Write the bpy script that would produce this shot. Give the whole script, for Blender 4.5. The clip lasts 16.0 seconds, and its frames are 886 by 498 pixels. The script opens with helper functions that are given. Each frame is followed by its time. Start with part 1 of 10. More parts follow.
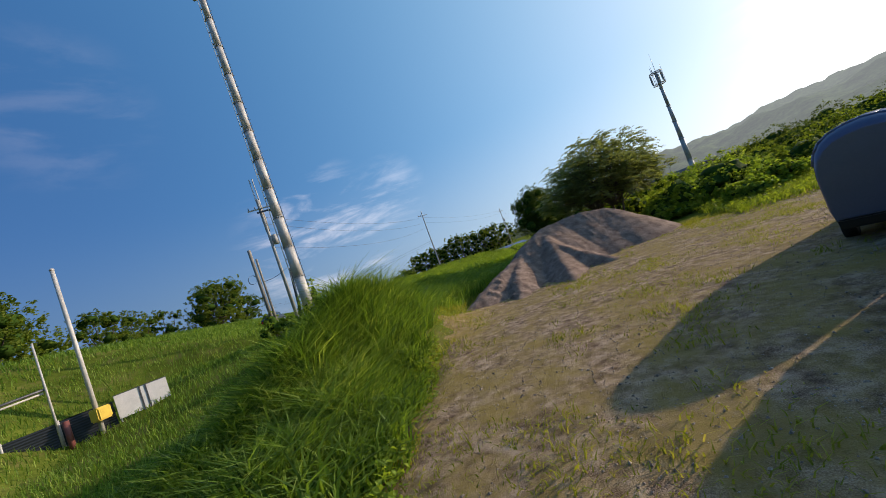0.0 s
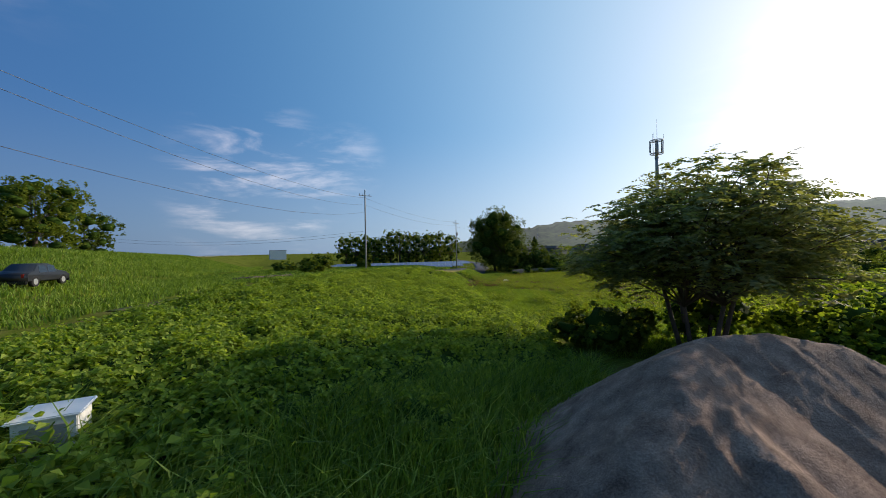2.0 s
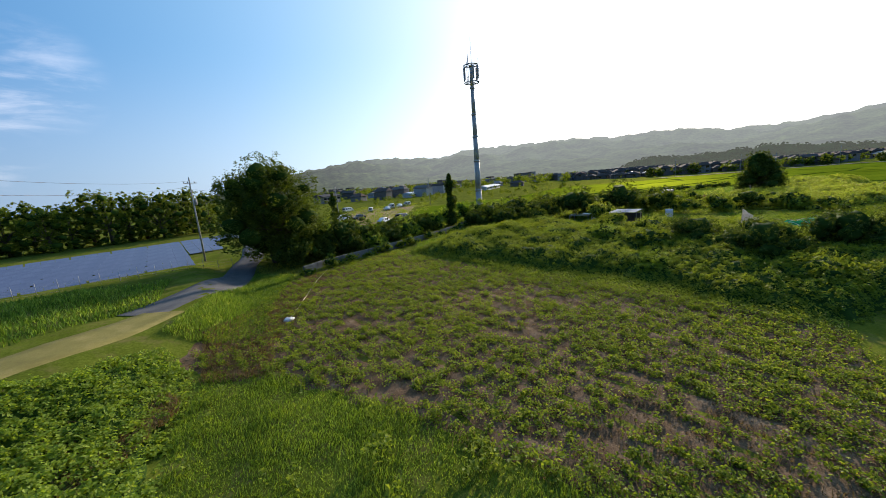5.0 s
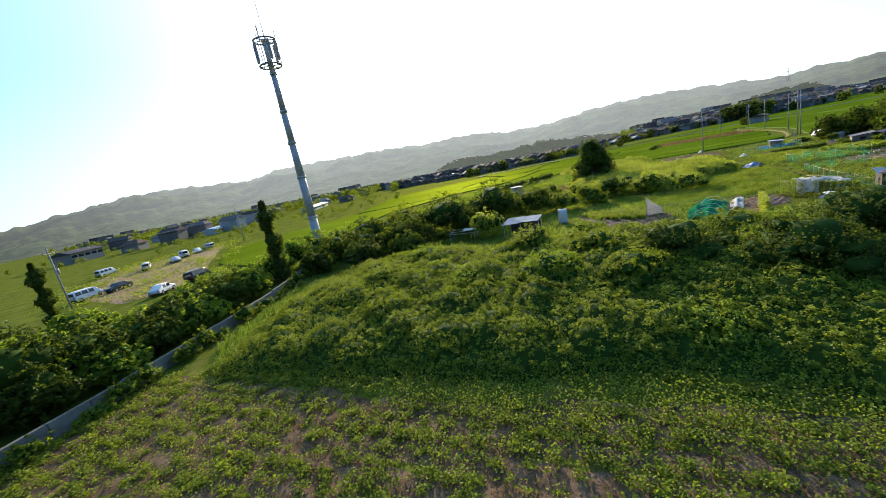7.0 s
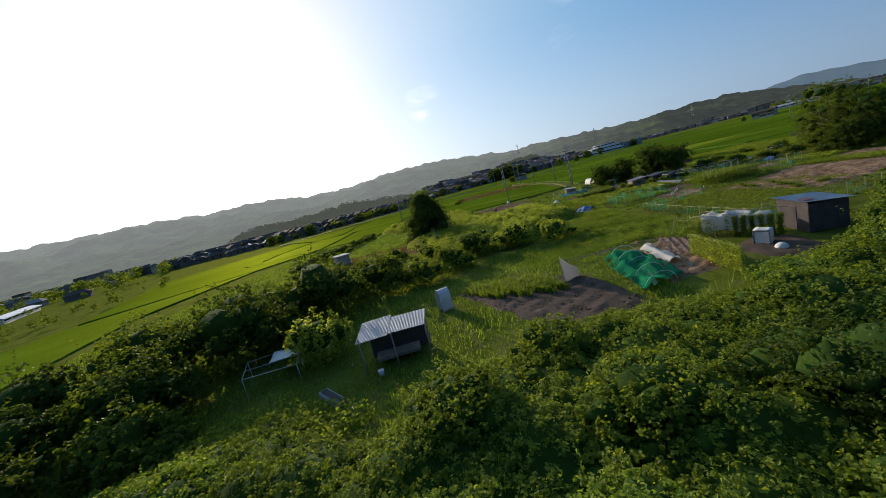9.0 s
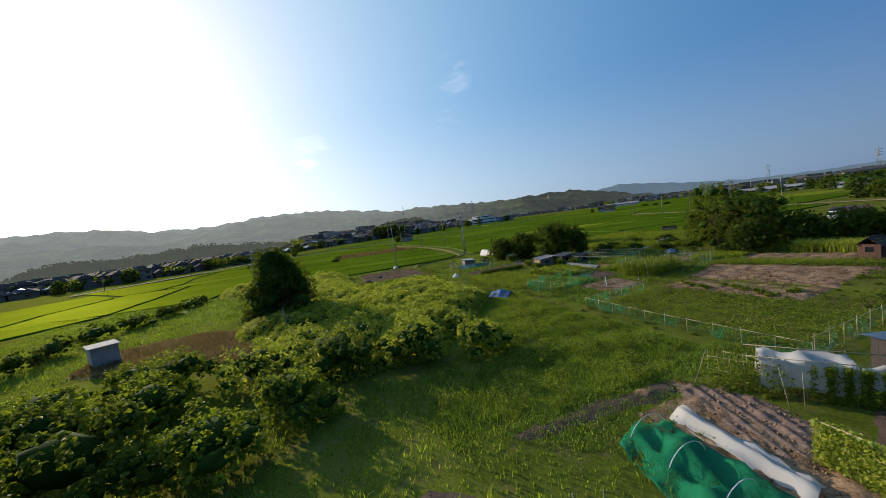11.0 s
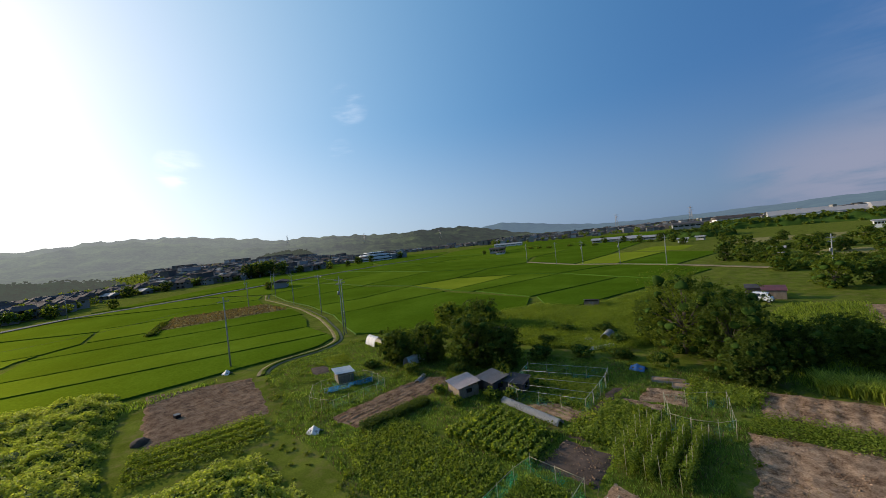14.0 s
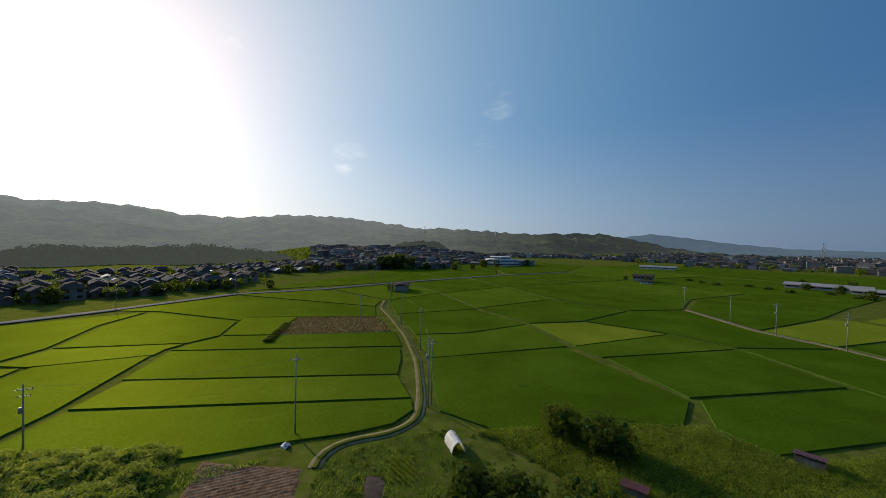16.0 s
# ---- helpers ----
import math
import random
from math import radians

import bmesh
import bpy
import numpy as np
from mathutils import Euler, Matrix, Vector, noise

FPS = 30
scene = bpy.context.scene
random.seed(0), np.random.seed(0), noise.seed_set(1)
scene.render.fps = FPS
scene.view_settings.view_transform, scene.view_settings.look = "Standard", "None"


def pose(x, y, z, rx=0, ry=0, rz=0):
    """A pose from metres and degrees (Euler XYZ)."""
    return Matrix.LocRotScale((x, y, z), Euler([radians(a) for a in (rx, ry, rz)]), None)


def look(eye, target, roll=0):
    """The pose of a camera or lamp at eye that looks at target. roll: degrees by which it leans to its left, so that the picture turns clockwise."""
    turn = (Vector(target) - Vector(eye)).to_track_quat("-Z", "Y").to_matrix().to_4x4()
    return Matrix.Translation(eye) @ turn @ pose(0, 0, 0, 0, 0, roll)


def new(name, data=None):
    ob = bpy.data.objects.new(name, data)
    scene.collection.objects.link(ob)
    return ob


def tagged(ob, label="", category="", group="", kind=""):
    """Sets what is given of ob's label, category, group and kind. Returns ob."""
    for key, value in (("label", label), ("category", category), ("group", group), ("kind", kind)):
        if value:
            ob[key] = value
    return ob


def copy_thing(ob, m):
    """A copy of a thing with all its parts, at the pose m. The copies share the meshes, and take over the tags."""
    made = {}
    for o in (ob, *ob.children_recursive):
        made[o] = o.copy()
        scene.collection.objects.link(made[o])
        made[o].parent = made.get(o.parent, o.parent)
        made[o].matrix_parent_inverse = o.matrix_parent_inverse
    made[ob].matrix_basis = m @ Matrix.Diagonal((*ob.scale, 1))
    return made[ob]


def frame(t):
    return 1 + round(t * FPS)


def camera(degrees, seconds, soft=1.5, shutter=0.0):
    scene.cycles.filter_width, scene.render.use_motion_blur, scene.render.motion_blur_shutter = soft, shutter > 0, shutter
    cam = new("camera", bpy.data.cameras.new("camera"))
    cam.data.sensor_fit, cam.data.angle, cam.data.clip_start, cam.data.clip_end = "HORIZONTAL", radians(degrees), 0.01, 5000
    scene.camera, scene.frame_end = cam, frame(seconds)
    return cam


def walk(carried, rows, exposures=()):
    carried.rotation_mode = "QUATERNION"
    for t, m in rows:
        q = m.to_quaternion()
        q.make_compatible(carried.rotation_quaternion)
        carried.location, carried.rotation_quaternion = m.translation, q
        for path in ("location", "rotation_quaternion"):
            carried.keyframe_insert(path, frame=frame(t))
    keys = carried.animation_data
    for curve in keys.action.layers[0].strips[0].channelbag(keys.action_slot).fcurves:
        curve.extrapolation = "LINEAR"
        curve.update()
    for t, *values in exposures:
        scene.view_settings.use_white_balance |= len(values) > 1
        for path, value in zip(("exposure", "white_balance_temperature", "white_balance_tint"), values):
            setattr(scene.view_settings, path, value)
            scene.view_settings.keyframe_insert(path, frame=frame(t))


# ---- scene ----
EXPOSURE = [(0.0, 0.0), (0.5, -0.08), (1.0, -0.1), (1.5, -0.12), (2.0, -0.08), (3.0, 0.05), (3.5, 0.05), (5.8, 0.42), (6.5, 0.55), (7.0, 0.74), (8.0, 0.86), (8.5, 0.15), (9.0, -0.2), (10.3, -0.1), (11.5, -0.1), (12.0, 0.25), (12.5, 0.28), (13.0, 0.12), (13.5, -0.05), (14.5, -0.15), (15.2, -0.2), (15.6, -0.3), (16.0, -0.6)]
cam = camera(101.0, 16.0, soft=0.6)
PATH = [
    (0.00, (-0.04, 0.35, 2.85), (-0.105, 10.337, 3.254), -20.14),
    (0.50, (-0.96, 4.07, 2.81), (-0.073, 14.029, 3.034), -17.90),
    (1.00, (-0.67, 7.90, 3.37), (-0.085, 17.874, 3.701), -7.86),
    (1.50, (-0.13, 12.19, 4.19), (0.919, 22.137, 4.360), -2.79),
    (2.00, (0.46, 16.30, 4.84), (2.071, 26.164, 4.893), -1.08),
    (2.50, (1.49, 20.55, 5.84), (3.793, 30.277, 5.598), -0.35),
    (3.00, (2.24, 25.10, 6.68), (5.828, 34.346, 5.413), -2.24),
    (3.50, (3.51, 29.46, 7.47), (8.329, 38.048, 5.743), -2.26),
    (4.10, (5.81, 35.10, 8.33), (11.506, 43.028, 6.176), -3.20),
    (4.60, (8.97, 40.03, 8.90), (15.006, 47.738, 6.850), -3.92),
    (5.20, (13.50, 45.82, 9.40), (19.930, 53.276, 7.669), -5.16),
    (5.80, (18.00, 51.01, 9.76), (25.220, 57.727, 8.100), -7.32),
    (6.00, (19.37, 52.73, 9.88), (26.962, 59.008, 8.168), -8.16),
    (6.50, (22.90, 56.54, 10.10), (31.228, 61.734, 8.212), -10.59),
    (7.00, (26.81, 60.07, 10.10), (35.691, 64.162, 7.998), -11.27),
    (7.50, (31.24, 63.02, 10.07), (40.547, 65.870, 7.801), -11.64),
    (8.00, (36.28, 64.99, 10.17), (45.852, 66.744, 7.881), -13.05),
    (8.50, (42.01, 66.45, 10.14), (51.796, 66.737, 8.101), -13.56),
    (9.00, (47.51, 66.87, 9.98), (57.329, 65.900, 8.358), -14.29),
    (9.20, (49.56, 66.96, 9.89), (59.383, 65.641, 8.534), -13.90),
    (9.70, (54.76, 66.70, 9.77), (64.441, 64.374, 8.803), -13.09),
    (10.25, (60.08, 65.24, 9.86), (69.524, 62.046, 9.098), -10.65),
    (10.80, (65.04, 63.02, 10.26), (74.178, 59.022, 9.552), -8.03),
    (11.30, (69.31, 60.75, 10.99), (78.040, 55.929, 10.243), -6.72),
    (11.50, (70.94, 59.94, 11.34), (79.471, 54.780, 10.561), -6.28),
    (12.00, (75.15, 57.56, 12.28), (83.094, 51.547, 11.458), -6.13),
    (12.50, (79.20, 54.80, 13.46), (86.672, 48.190, 12.728), -6.53),
    (13.00, (82.90, 51.73, 14.69), (90.245, 44.960, 14.289), -6.27),
    (13.50, (86.08, 48.71, 16.32), (93.418, 41.930, 16.077), -6.01),
    (14.00, (89.12, 45.73, 18.19), (96.448, 38.931, 17.995), -5.77),
    (14.50, (92.18, 42.62, 20.43), (99.542, 35.857, 20.287), -5.45),
    (15.00, (95.22, 39.22, 23.19), (102.711, 32.596, 23.117), -5.26),
    (15.50, (98.11, 35.83, 26.49), (106.222, 29.982, 26.559), -4.74),
    (16.00, (101.22, 32.40, 29.84), (110.449, 28.550, 29.700), 1.18),
]
walk(cam, [(t, look(eye, target, roll)) for t, eye, target, roll in PATH], [(t, stops, 6650, 14) for t, stops in EXPOSURE])

# ---- sky and sun ----
SUN_AZ, SUN_EL = 20.5, 17.5  # degrees: from +x towards +y, and above the horizon
world = bpy.data.worlds.new("sky")
scene.world = world
world.use_nodes = True
wn = world.node_tree
wn.nodes.clear()


def node(tree, kind, **values):
    n = tree.nodes.new(kind)
    for key, value in values.items():
        if key in n.inputs:
            n.inputs[key].default_value = value
        else:
            setattr(n, key, value)
    return n


def sky_math(operation, a, b=None, clamp=False):
    """One arithmetic node of the world; a and b are sockets or numbers."""
    n = node(wn, "ShaderNodeMath", operation=operation, use_clamp=clamp)
    for k, v in enumerate((a, b)):
        if isinstance(v, (int, float)):
            n.inputs[k].default_value = v
        elif v is not None:
            wn.links.new(v, n.inputs[k])
    return n.outputs[0]


def sky_mix(kind, factor, a, b):
    n = wn.nodes.new("ShaderNodeMix")
    n.data_type, n.blend_type, n.clamp_factor = "RGBA", kind, False
    for k, v in ((0, factor), (6, a), (7, b)):
        if isinstance(v, (float, tuple)):
            n.inputs[k].default_value = v
        else:
            wn.links.new(v, n.inputs[k])
    return n.outputs[2]


def build_sky():
    link = wn.links.new
    out = wn.nodes.new("ShaderNodeOutputWorld")
    back = wn.nodes.new("ShaderNodeBackground")
    back.inputs["Strength"].default_value = 0.115
    sky = wn.nodes.new("ShaderNodeTexSky")
    sky.sky_type = "NISHITA"
    sky.sun_disc = False
    sky.sun_elevation = radians(SUN_EL)
    sky.sun_rotation = radians(90 - SUN_AZ)
    sky.altitude, sky.air_density, sky.dust_density, sky.ozone_density = 50, 1.0, 0.7, 3.0
    co = wn.nodes.new("ShaderNodeTexCoord")

    def nearness(az, el):
        """Cosine of the angle to a direction of the sky."""
        a, e = radians(az), radians(el)
        dot = wn.nodes.new("ShaderNodeVectorMath")
        dot.operation = "DOT_PRODUCT"
        dot.inputs[1].default_value = (math.cos(a) * math.cos(e), math.sin(a) * math.cos(e), math.sin(e))
        link(co.outputs["Generated"], dot.inputs[0])
        return dot.outputs["Value"]

    def ramped(socket, lo, hi, power):
        r = node(wn, "ShaderNodeMapRange")
        r.interpolation_type = "SMOOTHSTEP"
        r.inputs["From Min"].default_value, r.inputs["From Max"].default_value = lo, hi
        r.inputs["To Max"].default_value = power
        link(socket, r.inputs["Value"])
        return r.outputs["Result"]

    # light scattered by the humid summer air: it falls off with the angle from the sun, fastest in red
    angle = sky_math("ARCCOSINE", nearness(SUN_AZ, SUN_EL))

    def scattered(amount, reach):
        c = wn.nodes.new("ShaderNodeCombineColor")
        for k in range(3):
            fall = sky_math("EXPONENT", sky_math("MULTIPLY", angle, -1.0 / radians(reach[k])))
            link(sky_math("MULTIPLY", fall, amount[k]), c.inputs[k])
        return c.outputs[0]

    clear = sky_mix("ADD", 1.0, sky_mix("MULTIPLY", 1.0, sky.outputs["Color"], (0.36, 0.40, 0.45, 1)), scattered((17.0, 12.6, 10.6), (22.0, 38.5, 68.0)))
    sep = wn.nodes.new("ShaderNodeSeparateXYZ")
    link(co.outputs["Generated"], sep.inputs[0])
    low = ramped(sep.outputs["Z"], 0.33, -0.03, 0.62)
    air = sky_mix("MIX", low, clear, scattered((22.0, 20.0, 17.5), (40.0, 50.0, 68.0)))
    # thin cloud: streaks in a few parts of the sky, and single puffs
    stretch = wn.nodes.new("ShaderNodeMapping")
    stretch.inputs["Rotation"].default_value = (0.25, 0.1, radians(15))
    stretch.inputs["Scale"].default_value = (2.0, 2.6, 8.5)
    streak = node(wn, "ShaderNodeTexNoise", Scale=2.1, Detail=7.0, Roughness=0.58, Distortion=0.35)
    link(co.outputs["Generated"], stretch.inputs["Vector"])
    link(stretch.outputs["Vector"], streak.inputs["Vector"])
    thin = ramped(streak.outputs["Fac"], 0.44, 0.72, 1.0)
    cover = None
    for az, el, wide, power in ((107, 9.5, 0.974, 1.5), (95, 13.5, 0.994, 0.8), (30, 9, 0.93, 0.5), (-112, 13, 0.90, 0.25), (132, 30, 0.985, 0.18),
                                (-22.7, 22.0, 0.9990, 1.1), (-30.6, 21.1, 0.9985, 1.4), (-8.2, 12.5, 0.9985, 1.2), (8.4, 25.6, 0.9988, 1.2), (-29, 14.5, 0.9992, 0.8)):
        m = ramped(nearness(az, el), wide, 1.0, power)
        cover = m if cover is None else sky_math("ADD", cover, m)
    cloud = sky_math("MULTIPLY", thin, cover, True)
    cloudy = sky_mix("ADD", cloud, air, (3.2, 2.6, 2.0, 1))
    # dull mauve bank low in the south
    bank = sky_math("MULTIPLY", sky_math("MULTIPLY", ramped(nearness(-97, 5.0), 0.95, 1.0, 0.75), ramped(sep.outputs["Z"], 0.20, 0.07, 1.0)), ramped(streak.outputs["Fac"], 0.30, 0.55, 1.0), True)
    link(sky_mix("MIX", bank, cloudy, (3.1, 3.3, 4.4, 1)), back.inputs["Color"])
    link(back.outputs[0], out.inputs[0])


build_sky()
sun_data = bpy.data.lights.new("sun", "SUN")
sun_data.energy, sun_data.angle, sun_data.color = 4.6, radians(0.6), (1.0, 0.88, 0.71)
sun = new("sun", sun_data)
_a, _e = radians(SUN_AZ), radians(SUN_EL)
sun.matrix_world = look(
    (60 + 300 * math.cos(_a), 50 + 300 * math.sin(_a), 300 * math.tan(_e)), (60, 50, 0)
)


# ---- materials ----
def rgb(r, g, b):
    return (r, g, b, 1.0)


def surface(name, low, high, rough=0.85, metal=0.0, scale=3.0, fine=40.0, bump=0.15, spec=0.3, mid=None, contrast=(0.3, 0.7), stretch=None):
    """A procedural surface: two noises, coarse and fine, mix two or three colours and lift a bump."""
    m = bpy.data.materials.new(name)
    m.use_nodes = True
    t = m.node_tree
    link = t.links.new
    bsdf = t.nodes["Principled BSDF"]
    co = t.nodes.new("ShaderNodeTexCoord")
    vec = co.outputs["Object"]
    if stretch:
        mp = t.nodes.new("ShaderNodeMapping")
        mp.inputs["Scale"].default_value = stretch
        link(vec, mp.inputs["Vector"])
        vec = mp.outputs["Vector"]
    a = node(t, "ShaderNodeTexNoise", Scale=scale, Detail=5.0, Roughness=0.6)
    b = node(t, "ShaderNodeTexNoise", Scale=fine, Detail=4.0, Roughness=0.65)
    link(vec, a.inputs["Vector"])
    link(vec, b.inputs["Vector"])
    s = node(t, "ShaderNodeMath", operation="MULTIPLY_ADD")
    link(b.outputs["Fac"], s.inputs[0])
    s.inputs[1].default_value = 0.45
    s2 = node(t, "ShaderNodeMath", operation="MULTIPLY")
    link(a.outputs["Fac"], s2.inputs[0])
    s2.inputs[1].default_value = 0.55
    link(s2.outputs[0], s.inputs[2])
    ramp = t.nodes.new("ShaderNodeValToRGB")
    e = ramp.color_ramp.elements
    e[0].position, e[1].position = contrast
    e[0].color, e[1].color = rgb(*low), rgb(*high)
    if mid:
        k = e.new(sum(contrast) / 2)
        k.color = rgb(*mid)
    link(s.outputs[0], ramp.inputs["Fac"])
    link(ramp.outputs["Color"], bsdf.inputs["Base Color"])
    bsdf.inputs["Roughness"].default_value = rough
    bsdf.inputs["Metallic"].default_value = metal
    bsdf.inputs["Specular IOR Level"].default_value = spec
    if bump:
        bp = node(t, "ShaderNodeBump", Strength=bump, Distance=0.05)
        link(s.outputs[0], bp.inputs["Height"])
        link(bp.outputs["Normal"], bsdf.inputs["Normal"])
    return m


def foliage(name, dark, light, yellow=None, through_light=0.35, gloss=0.55, patch=0.12):
    """Leaves: each island has its own green, drifting in wide patches; light shines through."""
    m = bpy.data.materials.new(name)
    m.use_nodes = True
    t = m.node_tree
    link = t.links.new
    t.nodes.clear()
    out = t.nodes.new("ShaderNodeOutputMaterial")
    geo = t.nodes.new("ShaderNodeNewGeometry")
    co = t.nodes.new("ShaderNodeTexCoord")
    n = node(t, "ShaderNodeTexNoise", Scale=patch, Detail=3.0)
    link(co.outputs["Object"], n.inputs["Vector"])
    mul = node(t, "ShaderNodeMath", operation="MULTIPLY_ADD")
    link(geo.outputs["Random Per Island"], mul.inputs[0])
    mul.inputs[1].default_value = 0.6
    sh = node(t, "ShaderNodeMath", operation="MULTIPLY")
    link(n.outputs["Fac"], sh.inputs[0])
    sh.inputs[1].default_value = 0.5
    link(sh.outputs[0], mul.inputs[2])
    ramp = t.nodes.new("ShaderNodeValToRGB")
    e = ramp.color_ramp.elements
    e[0].position, e[1].position = 0.15, 0.75
    e[0].color, e[1].color = rgb(*dark), rgb(*light)
    if yellow:
        k = e.new(0.92)
        k.color = rgb(*yellow)
    link(mul.outputs[0], ramp.inputs["Fac"])
    bsdf = t.nodes.new("ShaderNodeBsdfPrincipled")
    bsdf.inputs["Roughness"].default_value = gloss
    bsdf.inputs["Specular IOR Level"].default_value = 0.12
    link(ramp.outputs["Color"], bsdf.inputs["Base Color"])
    tr = t.nodes.new("ShaderNodeBsdfTranslucent")
    warm = t.nodes.new("ShaderNodeMix")
    warm.data_type = "RGBA"
    warm.blend_type = "MULTIPLY"
    warm.inputs[0].default_value = 1.0
    link(ramp.outputs["Color"], warm.inputs[6])
    warm.inputs[7].default_value = (2.0, 1.9, 0.7, 1)
    link(warm.outputs[2], tr.inputs["Color"])
    mx = t.nodes.new("ShaderNodeMixShader")
    mx.inputs[0].default_value = through_light
    link(bsdf.outputs[0], mx.inputs[1])
    link(tr.outputs[0], mx.inputs[2])
    link(mx.outputs[0], out.inputs[0])
    return m


def canopy(name, low, mid, high, shine, amount=0.2, scale=0.05, fine=1.6, rough=0.85):
    """Dense grass or rice from afar: green, with a green gloss where the low sun shines along the blades."""
    m = surface(name, low, high, scale=scale, fine=fine, bump=0.9, spec=0.0, mid=mid, contrast=(0.37, 0.63))
    t = m.node_tree
    link = t.links.new
    bsdf, out = t.nodes["Principled BSDF"], t.nodes["Material Output"]
    gl = t.nodes.new("ShaderNodeBsdfGlossy")
    gl.inputs["Color"].default_value = rgb(*shine)
    gl.inputs["Roughness"].default_value = rough
    bump = bsdf.inputs["Normal"].links[0].from_node
    link(bump.outputs["Normal"], gl.inputs["Normal"])
    mx = t.nodes.new("ShaderNodeMixShader")
    mx.inputs[0].default_value = amount
    link(bsdf.outputs[0], mx.inputs[1])
    link(gl.outputs[0], mx.inputs[2])
    link(mx.outputs[0], out.inputs["Surface"])
    return m


def overgrown(m, colour, scale, cover):
    """Mixes a thin mat of dry grass, in patches, into a ground material."""
    t = m.node_tree
    link = t.links.new
    bsdf = t.nodes["Principled BSDF"]
    src = bsdf.inputs["Base Color"].links[0].from_socket
    co = t.nodes.new("ShaderNodeTexCoord")
    n = node(t, "ShaderNodeTexNoise", Scale=scale, Detail=8.0, Roughness=0.72)
    link(co.outputs["Object"], n.inputs["Vector"])
    mr = node(t, "ShaderNodeMapRange")
    mr.inputs["From Min"].default_value, mr.inputs["From Max"].default_value = 1 - cover - 0.06, 1 - cover + 0.12
    mr.inputs["To Max"].default_value = 0.85
    link(n.outputs["Fac"], mr.inputs["Value"])
    mx = t.nodes.new("ShaderNodeMix")
    mx.data_type = "RGBA"
    link(mr.outputs["Result"], mx.inputs[0])
    link(src, mx.inputs[6])
    mx.inputs[7].default_value = rgb(*colour)
    link(mx.outputs[2], bsdf.inputs["Base Color"])
    return m


def haze_material(name, low, high, air, amount, scale, near=0.6, far=1.25, shade=0.2):
    """Woods of the backdrop, the haze of the air put in as glow: paler the further they lie, most of all below the sun.
    """
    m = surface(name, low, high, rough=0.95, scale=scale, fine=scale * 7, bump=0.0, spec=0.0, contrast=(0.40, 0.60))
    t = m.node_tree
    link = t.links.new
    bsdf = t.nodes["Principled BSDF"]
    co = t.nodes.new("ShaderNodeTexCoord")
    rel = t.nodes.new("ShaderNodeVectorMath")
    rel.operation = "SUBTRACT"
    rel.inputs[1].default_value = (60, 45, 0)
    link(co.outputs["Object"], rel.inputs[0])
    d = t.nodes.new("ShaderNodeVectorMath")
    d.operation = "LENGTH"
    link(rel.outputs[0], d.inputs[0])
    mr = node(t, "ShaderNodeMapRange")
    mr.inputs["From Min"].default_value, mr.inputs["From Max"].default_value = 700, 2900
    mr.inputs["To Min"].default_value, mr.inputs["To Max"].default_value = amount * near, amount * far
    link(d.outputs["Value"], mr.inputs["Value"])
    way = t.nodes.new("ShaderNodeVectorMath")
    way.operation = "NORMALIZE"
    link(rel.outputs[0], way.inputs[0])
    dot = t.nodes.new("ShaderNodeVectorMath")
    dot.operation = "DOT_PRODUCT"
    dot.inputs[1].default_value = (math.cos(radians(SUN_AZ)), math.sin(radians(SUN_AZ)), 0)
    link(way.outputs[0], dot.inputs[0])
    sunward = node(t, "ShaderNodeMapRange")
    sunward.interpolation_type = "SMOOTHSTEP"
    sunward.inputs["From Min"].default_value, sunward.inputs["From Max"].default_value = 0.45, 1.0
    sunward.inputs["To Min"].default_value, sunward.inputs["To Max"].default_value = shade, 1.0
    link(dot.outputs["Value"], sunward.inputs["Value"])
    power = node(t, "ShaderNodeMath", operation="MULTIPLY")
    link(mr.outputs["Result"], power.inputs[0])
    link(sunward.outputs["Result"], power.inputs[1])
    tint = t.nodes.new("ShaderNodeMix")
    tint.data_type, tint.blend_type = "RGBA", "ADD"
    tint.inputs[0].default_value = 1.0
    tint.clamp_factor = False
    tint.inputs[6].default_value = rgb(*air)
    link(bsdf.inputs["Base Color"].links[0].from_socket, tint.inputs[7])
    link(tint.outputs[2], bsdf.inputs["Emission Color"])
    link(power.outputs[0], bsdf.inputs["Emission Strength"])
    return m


M = {}
M["meadow"] = canopy("meadow", (0.042, 0.062, 0.009), (0.082, 0.110, 0.015), (0.155, 0.178, 0.028), (0.26, 0.28, 0.035), 0.15, 0.25, 7, 0.8)
overgrown(M["meadow"], (0.165, 0.125, 0.055), 0.55, 0.44)
M["gravel"] = surface("gravel", (0.105, 0.064, 0.040), (0.50, 0.36, 0.25), scale=4.0, fine=60, bump=1.0, spec=0.05, mid=(0.275, 0.185, 0.12), contrast=(0.40, 0.60))
overgrown(M["gravel"], (0.28, 0.20, 0.06), 0.8, 0.53)
M["sand"] = surface("sand", (0.105, 0.068, 0.053), (0.37, 0.262, 0.20), scale=2.4, fine=30, bump=1.0, spec=0.04, mid=(0.222, 0.152, 0.117), contrast=(0.34, 0.66))
M["pebble"] = surface("pebble", (0.18, 0.125, 0.085), (0.46, 0.36, 0.27), scale=3, fine=60, bump=0.3, spec=0.2, mid=(0.27, 0.21, 0.165), contrast=(0.38, 0.62))
M["soil"] = surface("soil", (0.105, 0.058, 0.032), (0.45, 0.30, 0.185), scale=1.3, fine=11, bump=1.0, spec=0.0, mid=(0.28, 0.175, 0.105), contrast=(0.38, 0.62))
